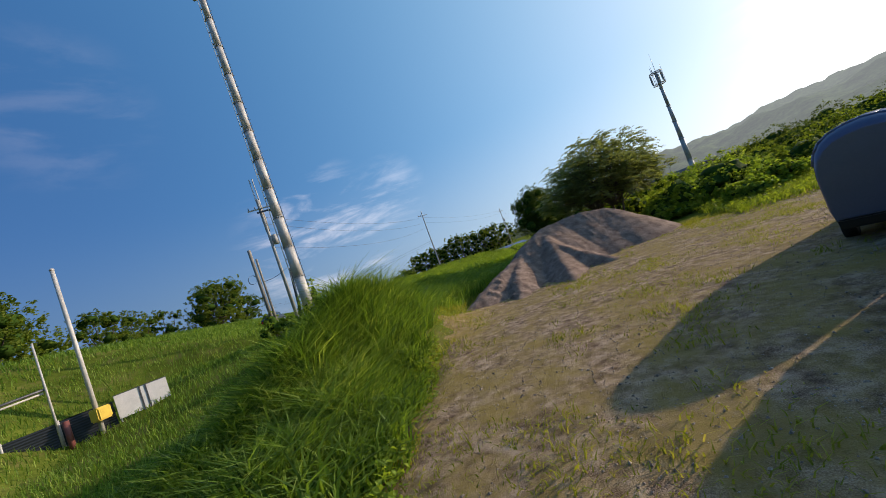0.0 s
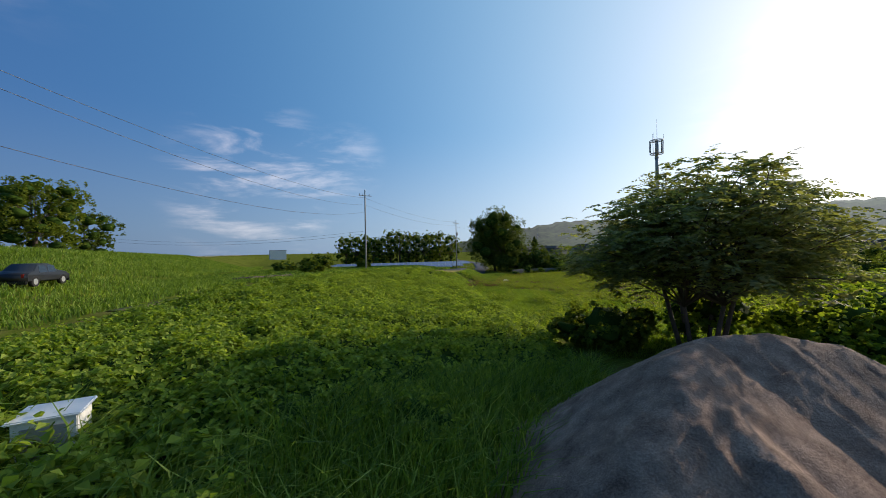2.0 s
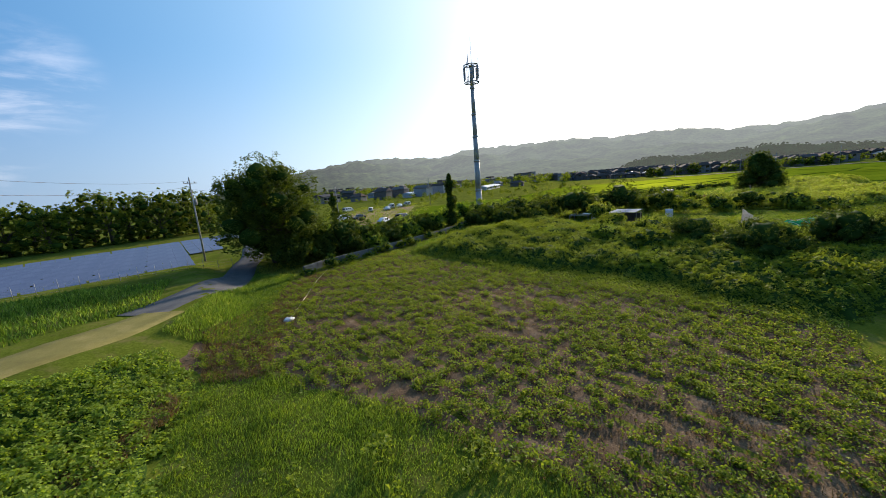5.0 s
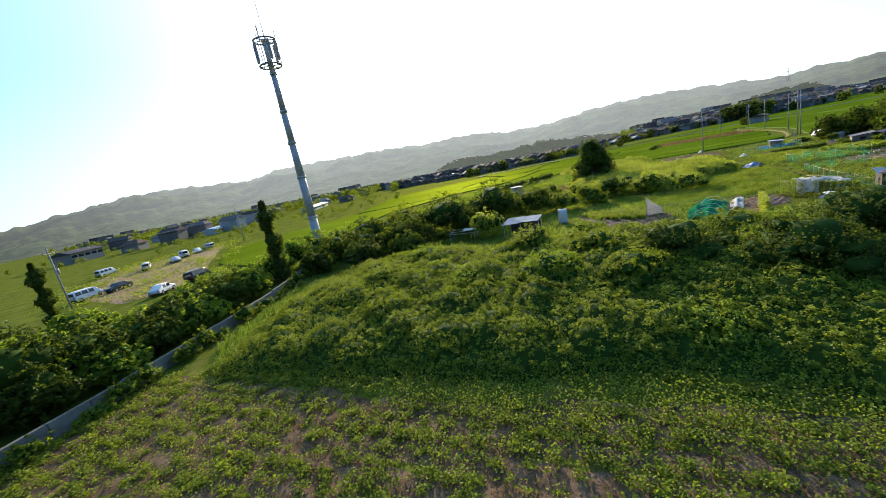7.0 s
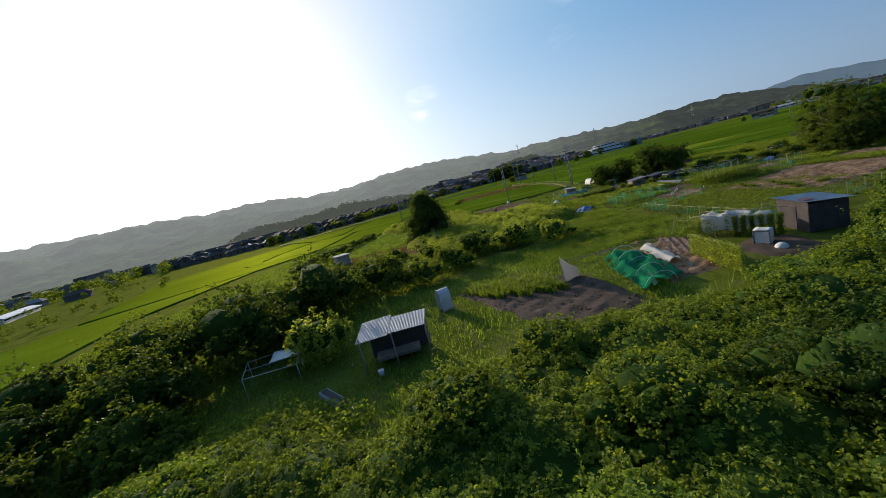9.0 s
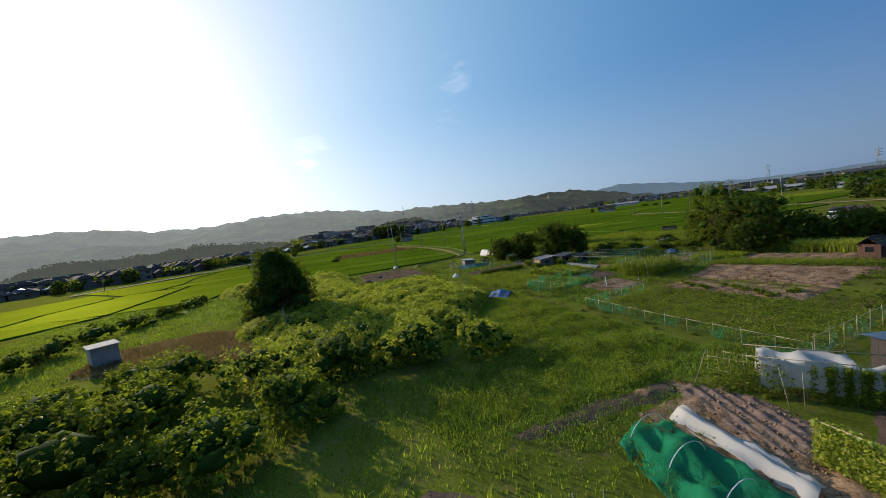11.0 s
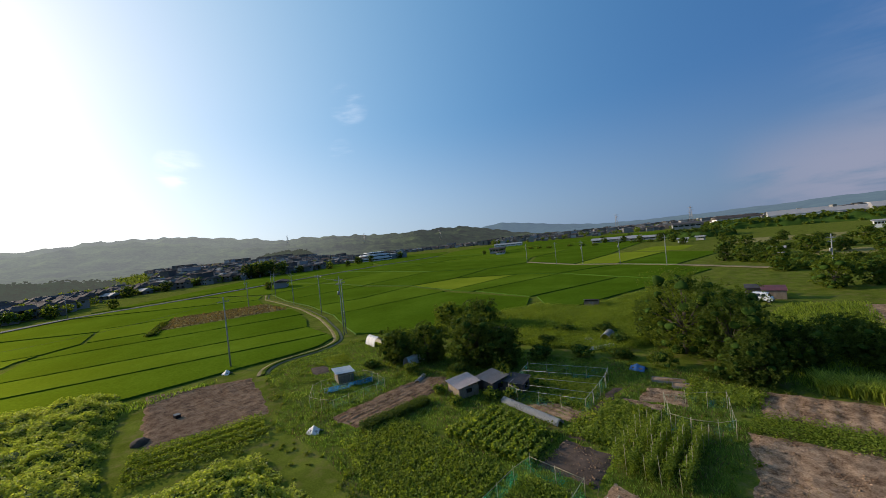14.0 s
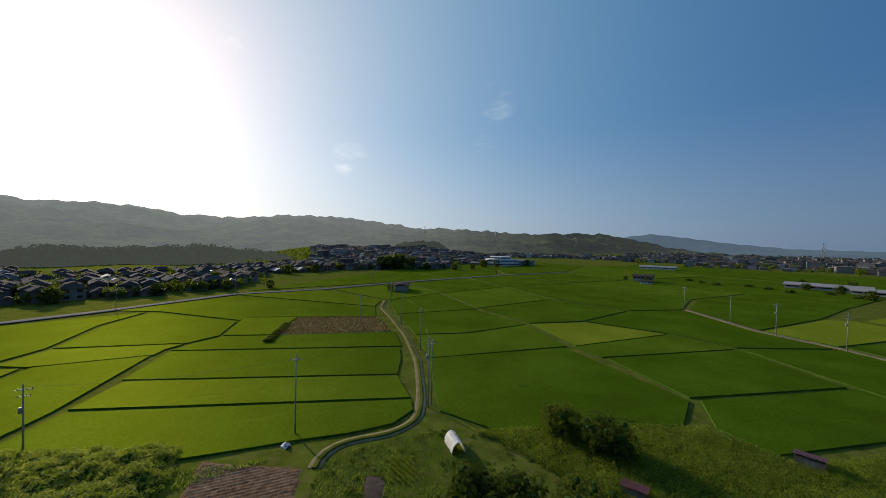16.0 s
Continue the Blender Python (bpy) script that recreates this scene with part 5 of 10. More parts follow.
# ---- masts and poles ----
def near_mast():
    x, y = -9.68, 24.1
    ob = thing("steel_mast", (x, y, float(land(x, y)) - 0.3), 0, "tall pale galvanised mast with cables and step bolts", "mast")
    z0, top = 0.0, 27.0
    radius = lambda z: 0.35 - 0.0066 * z
    cuts = [0.0, *(1.7 + 2.05 * k for k in range(12)), top]
    for a, b in zip(cuts, cuts[1:]):
        seg = stick_part("mast_section", (0, 0, a), (0, 0, b), radius(a), radius(b), M["galvanised"], ob, 20)
        if a:
            bm = bmesh.new()
            bmesh.ops.create_cone(bm, cap_ends=True, segments=20, radius1=radius(a) + 0.022, radius2=radius(a) + 0.022, depth=0.06, matrix=Matrix.Translation((0, 0, a)))
            for k in range(14):
                an = k * math.tau / 14
                c = Vector((math.cos(an) * (radius(a) + 0.03), math.sin(an) * (radius(a) + 0.03), a))
                box(bm, c - Vector((0.016, 0.016, 0.06)), c + Vector((0.016, 0.016, 0.03)))
            part("flange", bm, M["grey_steel"], seg)
    # cable tray on one side, step bolts on the other
    a = radians(205)
    d = Vector((math.cos(a), math.sin(a), 0))
    bm = bmesh.new()
    for k in (-1, 0, 1):
        o = Vector((-d.y, d.x, 0)) * 0.06 * k
        limb(bm, d * (radius(0.6) + 0.10) + o + Vector((0, 0, 0.6)), d * (radius(26) + 0.10) + o + Vector((0, 0, 26)), 0.025, 0.025, 6)
    part("cable_tray", bm, M["white_paint"], ob, "pale cables in a tray")
    for k in range(30):
        z = 0.8 + 0.85 * k
        if z < 26:
            box_part("tray_clamp", d * (radius(z) + 0.06) + Vector((-0.055, -0.055, z)), d * (radius(z) + 0.06) + Vector((0.055, 0.055, z + 0.04)), M["galvanised"], ob, 0.0)
    e = Vector((math.cos(radians(20)), math.sin(radians(20)), 0))
    bm = bmesh.new()
    limb(bm, e * (radius(0) + 0.05) + Vector((0, 0, 0.5)), e * (radius(26) + 0.05) + Vector((0, 0, 26)), 0.018, 0.018, 6)
    for k in range(62):
        z = 1.2 + 0.4 * k
        limb(bm, e * radius(z) + Vector((0, 0, z)), e * (radius(z) + 0.15) + Vector((0, 0, z)), 0.008, 0.008, 4)
    part("step_bolts", bm, M["dark_steel"], ob)
    for k in range(3):
        an = radians(40 + 120 * k)
        c = Vector((math.cos(an), math.sin(an), 0)) * 0.62
        pn = box_part("antenna_panel", c + Vector((-0.13, -0.13, 24.0)), c + Vector((0.13, 0.13, 26.6)), M["grey_steel"], ob, 0.04)
        stick_part("bracket", c * 0.3 + Vector((0, 0, 25.2)), c + Vector((0, 0, 25.2)), 0.03, 0.03, M["dark_steel"], pn, 6)
    return ob


near_mast()


def phone_tower():
    x, y = 72.9, 103.1
    ob = thing("phone_tower", (x, y, float(land(x, y))), 0, "dark grey tapered phone tower with a ring platform", "tower")
    cuts = [0.0, 6.5, 13.0, 18.3, 23.0, 28.5, 33.0]
    rad = (0.75, 0.66, 0.58, 0.50, 0.44, 0.38, 0.34)
    for a, b, ra, rb in zip(cuts, cuts[1:], rad, rad[1:]):
        s = stick_part("tower_section", (0, 0, a), (0, 0, b), ra, rb, M["galvanised"], ob, 16)
        stick_part("collar", (0, 0, b - 0.35), (0, 0, b), rb + 0.12, rb + 0.12, M["galvanised"], s, 16)
    for z in (29.4, 32.9):
        bm = bmesh.new()
        k = 24
        for i in range(k):
            a, b = i * math.tau / k, (i + 1) * math.tau / k
            limb(bm, (1.55 * math.cos(a), 1.55 * math.sin(a), z), (1.55 * math.cos(b), 1.55 * math.sin(b), z), 0.12, 0.12, 5)
            if i % 4 == 0:
                limb(bm, (0.2 * math.cos(a), 0.2 * math.sin(a), z), (1.55 * math.cos(a), 1.55 * math.sin(a), z), 0.06, 0.06, 5)
        part("platform_ring", bm, M["grey_steel"], ob)
    for i in range(9):
        a = i * math.tau / 9
        c = Vector((1.6 * math.cos(a), 1.6 * math.sin(a), 0))
        if i % 3 == 2:
            stick_part("strut", c + Vector((0, 0, 29.4)), c + Vector((0, 0, 34.4)), 0.05, 0.05, M["grey_steel"], ob, 6)
        else:
            box_part("antenna_panel", c + Vector((-0.15, -0.15, 29.9)), c + Vector((0.15, 0.15, 32.6)), M["grey_steel"], ob, 0.04)
    stick_part("lightning_rod", (0.2, 0, 32.8), (0.2, 0, 38.6), 0.06, 0.025, M["grey_steel"], ob, 6)
    stick_part("whip_antenna", (-0.5, 0.3, 32.8), (-0.5, 0.3, 35.2), 0.05, 0.03, M["grey_steel"], ob, 6)


phone_tower()


def utility_pole(at, height, turn, label, arms=2, group="utility poles", can=True, radius=0.14):
    """A tapered concrete pole with cross-arms, insulators and a transformer can."""
    x, y = at
    ob = thing("utility_pole", (x, y, float(land(x, y)) - 0.2), turn, label, "utility pole", group)
    stick_part("shaft", (0, 0, 0), (0, 0, height), radius, radius * 0.58, M["concrete"], ob, 12)
    for k in range(arms):
        z = height - 0.9 - 0.9 * k
        arm = box_part("cross_arm", (-0.95 + 0.2 * k, -0.16, z), (0.95 - 0.2 * k, -0.07, z + 0.1), M["galvanised"], ob, 0.01)
        for u in (-0.85, -0.35, 0.6):
            stick_part("insulator", (u * (1 - 0.2 * k), -0.11, z + 0.1), (u * (1 - 0.2 * k), -0.11, z + 0.32), 0.05, 0.035, M["ceramic"], arm, 8)
    if can:
        stick_part("transformer", (0.32, 0, height - 4.0), (0.32, 0, height - 3.2), 0.2, 0.2, M["grey_steel"], ob, 12)
        box_part("bracket", (0.1, -0.04, height - 3.7), (0.2, 0.04, height - 3.5), M["dark_steel"], ob, 0.0)
    bm = bmesh.new()
    for k in range(12):
        z = 2.0 + 0.55 * k
        s = 1 if k % 2 else -1
        if z < height - 3:
            limb(bm, (0, s * radius * 0.6, z), (0, s * (radius + 0.16), z), 0.012, 0.012, 4)
    part("step_bolts", bm, M["dark_steel"], ob)
    return ob


POLES = [
    ((-2.0, 69.4), 12.0, 25, 1, False), ((19.0, 108.4), 12.6, 25, 1, True), ((160.7, 31.4), 12.5, 95, 1, False),
    ((162.6, 9.1), 13.0, 80, 2, True), ((163.4, 8.2), 12.2, 80, 1, False), ((196, -1), 12.0, 80, 1, False), ((230, -5.5), 12, 80, 1, False), ((262, -9.5), 12, 80, 2, True), ((300, -20), 12, 80, 1, False), ((238, 8), 11, 80, 1, False),
    ((168.4, 65.6), 9.6, 95, 2, True), ((217, -141), 12, 40, 2, True), ((190, -128), 12, 40, 1, False), ((172, -121), 12, 40, 2, True), ((154, -119), 12, 40, 2, True), ((134, -112), 12, 40, 1, False),
    ((290, 98), 11, 10, 1, False), ((330, 60), 11, 10, 1, True), ((352, -20), 11, 10, 1, False), ((52, 133), 10, 30, 1, True), ((105, 162), 11, 30, 1, False), ((258, 122), 11, 30, 1, False), ((90, -76), 11, 30, 2, True),
]
for _p, _h, _t, _n, _c in POLES:
    utility_pole(_p, _h, _t, "grey concrete utility pole with steel cross-arms", _n, "utility poles", _c)


def yard_poles():
    ob = utility_pole((-13.2, 29.9), 11.4, 15, "steel pole with twin pipes, cross-arm and cut-outs", 1, "", True, 0.16)
    for s in (-1, 1):
        stick_part("pipe", (0.12 * s, 0.14, 8.6), (0.12 * s, 0.14, 13.2), 0.045, 0.045, M["galvanised"], ob, 8)
    arm = box_part("switch_arm", (-0.3, -0.2, 10.2), (1.4, -0.1, 10.32), M["dark_steel"], ob, 0.0)
    for u in (0.7, 1.0, 1.3):
        stick_part("cut_out", (u, -0.15, 10.2), (u + 0.25, -0.3, 9.7), 0.05, 0.04, M["ceramic"], arm, 6)
    x, y = -12.8, 25.2
    ob = thing("dead_wooden_pole", (x, y, float(land(x, y)) - 0.2), 0, "short weathered grey pole with coiled wire", "pole")
    stick_part("shaft", (0, 0, 0), (0, 0, 6.6), 0.13, 0.11, M["grey_wood"], ob, 10)
    stick_part("shaft", (0.2, 0.1, 0), (0.24, 0.12, 5.9), 0.08, 0.07, M["grey_wood"], ob, 8)
    stick_part("prop", (1.5, 0.9, 0.2), (1.95, 0.8, 4.6), 0.10, 0.09, M["dark_steel"], ob, 8)
    stick_part("prop", (1.75, 1.0, 0.2), (2.3, 0.9, 4.2), 0.10, 0.09, M["dark_steel"], ob, 8)
    ring = [(-0.4 + 0.3 * math.cos(k * math.tau / 16), 0, 4.6 + 0.3 * math.sin(k * math.tau / 16)) for k in range(16)]
    V = [Vector(p) + 0.022 * Vector(q) for p in ring for q in ((1, 0, 0.5), (-1, 0, -0.5), (0, 1, 0))]
    F = [(3 * k + j, 3 * k + (j + 1) % 3, 3 * ((k + 1) % 16) + (j + 1) % 3, 3 * ((k + 1) % 16) + j) for k in range(16) for j in range(3)]
    coil = new("wire_coil", mesh_from("wire_coil", [tuple(v) for v in V], F, M["dark_steel"]))
    coil.parent = ob
    cable("wire", (-12.6, 25.3, 6.0), (-10.2, 24.4, 6.3), 0.15, 0.015, M["dark_steel"], "thin black wire between two poles")


yard_poles()
for _k, (_a, _b, _s) in enumerate((((-13.2, 29.9, 11.6), (-2.0, 69.4, 12.6), 0.9), ((-13.0, 29.7, 10.9), (-2.0, 69.4, 11.6), 1.1), ((-13.1, 30, 8.9), (-2, 69.4, 10.6), 1.2), ((-2.0, 69.4, 12.6), (19.0, 108.4, 12.2), 0.8), ((-2.0, 69.4, 11.6), (19.0, 108.4, 11.4), 0.9),
                                (((-2.0, 69.4, 7.9)), (-60, 100, 9.5), 1.6), ((-2.0, 69.4, 7.5), (-60, 99, 8.9), 1.6), ((162.6, 9.1, 12.6), (160.7, 31.4, 12.0), 0.5), ((160.7, 31.4, 12.0), (168.4, 65.6, 9.4), 0.9), ((162.6, 9.1, 12.6), (196, -1, 12), 0.7), ((196, -1, 12), (230, -5.5, 12), 0.7),
                                ((230, -5.5, 12), (262, -9.5, 12), 0.7), ((19.0, 108.4, 11.0), (52, 133, 9.5), 0.9), ((52, 133, 9.2), (105, 162, 10.2), 1.2))):
    cable("power_line", _a, _b, _s, 0.012, M["dark_steel"], "thin black power line between poles", "cable")

# ---- west side: dyke, fence, solar field, groves ----
def old_fence():
    """Dark corrugated screens, a white board and steel pipes beside the heap."""
    a, b = Vector((-20.2, 15.4, 0)), Vector((-16.6, 19.4, 0))
    u = (b - a).normalized()
    ob = thing("screen_fence", (0, 0, 0), 0, "black corrugated screen fence on pipe posts", "fence")
    z = float(land(-18.5, 17)) - 0.05
    for s, w, h in ((0.0, 1.6, 1.35), (1.7, 1.2, 1.4), (2.95, 0.6, 1.35)):
        o = a + u * s + Vector((0, 0, z))
        corrugated_part("screen", o, (0, 0, 1), u, h, w, M["black_sheet"], ob, 0.12)
        stick_part("post", o + Vector((0, 0, -0.1)), o + Vector((0, 0, h + 0.05)), 0.045, 0.045, M["galvanised"], ob)
    stick_part("rail", a - u * 2.4 + Vector((0, 0, 3.55)), a + u * 1.7 + Vector((0, 0, 3.75)), 0.06, 0.06, M["dark_steel"], ob)
    stick_part("rail", a - u * 2.4 + Vector((0, 0.08, 3.4)), a + u * 1.5 + Vector((0, 0.08, 3.6)), 0.045, 0.045, M["galvanised"], ob)
    stick_part("tall_pipe", a + u * 1.6 + Vector((0.08, 0, z)), a + u * 1.6 + Vector((0.08, 0, 5.9)), 0.05, 0.04, M["galvanised"], ob)
    stick_part("post", a - u * 0.7 + Vector((0, 0, z - 0.3)), a - u * 0.7 + Vector((0, 0, 3.6)), 0.04, 0.04, M["dark_steel"], ob)
    stick_part("rusty_beam", a + u * 1.9 + Vector((0.2, -0.15, z)), a + u * 1.9 + Vector((0.16, -0.12, z + 1.3)), 0.12, 0.12, M["red_tin"], ob, 8)
    box_part("kerb", tuple(a + Vector((-0.4, -0.7, z - 0.2))), tuple(a + Vector((1.3, -0.3, z + 0.16))), M["concrete"], ob, 0.02)
    p = a + u * 2.9 + Vector((0.3, -0.2, z))
    ob = thing("pipe_post", tuple(p), 0, "tall galvanised pipe post with a yellow box", "post")
    stick_part("pipe", (0, 0, 0), (0, 0, 8.2), 0.10, 0.085, M["galvanised"], ob, 10)
    stick_part("cap", (0, 0, 8.2), (0, 0, 8.3), 0.11, 0.05, M["galvanised"], ob, 10)
    box_part("box", (0.02, -0.45, 0.75), (0.5, 0.25, 1.35), M["yellow_plastic"], ob, 0.06, "faded yellow box")
    o = a + u * 3.6 + Vector((0.15, -0.1, 0))
    ob = thing("white_board", (o.x, o.y, 1.2), math.degrees(math.atan2(u.y, u.x)), "leaning dirty white board with two dark straps", "board")
    box_part("panel", (0, -0.03, 0), (2.1, 0.03, 1.15), M["white_board"], ob, 0.01)
    for s in (0.95, 1.2):
        box_part("strap", (s, -0.06, -0.02), (s + 0.06, 0.04, 1.17), M["dark_steel"], ob, 0.0)
    box_part("rim", (-0.02, -0.035, 1.155), (2.12, 0.035, 1.19), M["dark_steel"], ob, 0.0)
    for s in (0.06, 2.02):
        stick_part("leg", (s, 0.07, z - 1.4), (s, 0.07, 1.1), 0.035, 0.035, M["galvanised"], ob)


old_fence()


def solar_field():
    """Rows of tilted solar panels inside a thin fence."""
    m = 0
    table = None
    for r in range(7):
        y = 101 + 5.2 * r
        x0, x1 = -15 + r * 0.2, 18 + r * 1.9
        for k in range(int((x1 - x0) / 5.4)):
            x = x0 + 5.4 * k
            at = pose(x, y + 0.12 * (x - x0), 0.75, 0, 0, 6)
            if table is None:
                table = thing("solar_table", (0, 0, 0), 0, "tilted dark grey-violet solar panels on a steel frame", "solar panel", "solar panels")
                for i in range(3):
                    p = bmesh.new()
                    box(p, (0.03 + 1.75 * i, -1.6, -0.02), (1.72 + 1.75 * i, 1.6, 0.02), 0.0, Matrix.Rotation(radians(14), 4, "X") @ Matrix.Translation((0, 0, 0.15)))
                    part("panel", p, M["solar"], table, "", True)
                for i in (0.5, 4.6):
                    stick_part("leg", (i, -1.2, -0.9), (i, -1.2, -0.12), 0.04, 0.04, M["galvanised"], table, 6)
                    stick_part("leg", (i, 1.2, -0.9), (i, 1.2, 0.42), 0.04, 0.04, M["galvanised"], table, 6)
                table.matrix_world = at
                first = table
            else:
                copy_thing(table, at)
    fence = thing("wire_fence", (0, 0, 0), 0, "thin wire fence round the solar panels", "fence")
    for i in range(24):
        x, y = -16 + i * 1.6, 97.3 + i * 0.05
        z = float(land(x, y))
        stick_part("post", (x, y, z - 0.1), (x, y, z + 1.25), 0.025, 0.025, M["grey_steel"], fence, 6)
    for h in (0.5, 0.85, 1.2):
        cable("wire", (-16, 97.3, float(land(-16, 97.3)) + h), (20.8, 98.5, float(land(20.8, 98.5)) + h), 0.02, 0.008, M["grey_steel"], "", "", fence)


solar_field()


def far_building(at, size, turn, wall, label, rows=1, cols=4, name="white_building"):
    x, y = at
    ob = thing(name, (x, y, float(land(x, y)) - 0.3), turn, label, "building")
    L, W, H = size
    box_part("wall", (-L / 2, -W / 2, 0), (L / 2, W / 2, H), M[wall], ob, 0.03)
    box_part("roof", (-L / 2 - 0.2, -W / 2 - 0.2, H + 0.003), (L / 2 + 0.2, W / 2 + 0.2, H + 0.35), M["grey_wall"], ob, 0.05)
    for j in range(rows):
        for i in range(cols):
            for s in (-1, 1):
                u, z = -L / 2 + (i + 0.5) * L / cols, 0.9 + j * 3.0
                lo, hi = sorted((s * W / 2 - 0.02 * s, s * W / 2 + 0.04 * s))
                box_part("window", (u - L / cols * 0.3, lo, z), (u + L / cols * 0.3, hi, z + 1.4), M["glass"], ob, 0.0)
    return ob


far_building((-84, 330), (12, 8, 7.5), 20, "white_wall", "small white building on the dyke", 0, 3)


def grove(name, pts, h, spread, count, leaf, material, label, seed, clumps=14, low=0.12):
    r = random.Random(seed)
    for i, (x, y) in enumerate(pts):
        tree((x, y), h * r.uniform(0.82, 1.12), spread * r.uniform(0.85, 1.15), leaf, count, material, label, clumps, low, name, seed * 50 + i, aspect=0.5)


# bamboo grove behind the panels, woods behind the dyke, single trees
grove("bamboo_clump", [(-14 + 3.5 * i, 166 + 3 * ((i * 7) % 3)) for i in range(13)], 11.5, 5.2, 3600, 0.5, "leaf_tree", "dense dark bamboo clump behind the solar field", 3, 16, 0.02)
grove("tree", [(-48, 31), (-52, 40), (-57, 46), (-58, 36), (-50, 22)], 15.5, 7.0, 7000, 0.45, "leaf_tree", "dark broadleaf tree behind the dyke", 4, 12, 0.1)
grove("slender_tree", [(-57, 58), (-60, 64), (-62, 70), (-64, 77), (-67, 84)], 12, 4.2, 3600, 0.4, "leaf_tree", "slender light-crowned tree behind the dyke", 5, 10, 0.15)
tree((-54, 84), 12.0, 6.2, 0.42, 12000, "leaf_tree", "broad round dark tree on the dyke", 22, 0.15, "tree", 61)
tree((-57, 98), 8, 5.5, 0.45, 4500, "leaf_dark", "low dark tree beside a broad tree", 12, 0.1, "tree", 62)
for _i, (_x, _y, _r, _h) in enumerate(((-12.5, 83, 2.2, 2.3), (-9.5, 80, 2.6, 3.0), (-15, 78, 2.0, 1.9), (-9.5, 71, 1.8, 1.6), (-3.4, 84.5, 1.6, 1.5))):
    bush((_x, _y), (_r, _r, _h), 0.3, 1100, "leaf_tree", "rounded green shrub beside the foot path", "shrub", 6, 70 + _i, "shrubs by the path")


def log_pile():
    r = random.Random(5)
    for k in range(9):
        x, y = -15.6 + 0.55 * k + r.uniform(-.2, .2), 60.5 + 0.45 * k
        z = float(land(x, y)) + 0.16
        ob = thing("log", (x, y, z), r.uniform(-30, 60), "weathered dark log lying beside the path", "log", "logs")
        bm = bmesh.new()
        limb(bm, (-0.7, 0, 0), (0.7, 0, 0.05), 0.17, 0.14, 9)
        part("trunk", bm, M["bark"], ob)
        bm = bmesh.new()
        limb(bm, (0.2, 0, 0.1), (0.45, 0.1, 0.35), 0.05, 0.02, 6)
        part("branch_stub", bm, M["bark"], ob)


log_pile()


def meter_box():
    x, y = -4.95, 23.3
    ob = thing("utility_box", (x, y, float(land(x, y)) - 0.05), 20, "small white metal utility box among the vines", "box")
    h = 2.36 - float(land(x, y))
    box_part("wall", (-0.38, -0.34, 0), (0.38, 0.34, h), M["white_wall"], ob, 0.01)
    box_part("roof", (-0.45, -0.41, h + 0.003), (0.45, 0.41, h + 0.05), M["white_paint"], ob, 0.02)
    box_part("door", (-0.27, -0.37, 0.1), (0.27, -0.337, h - 0.1), M["grey_wall"], ob, 0.0)


meter_box()

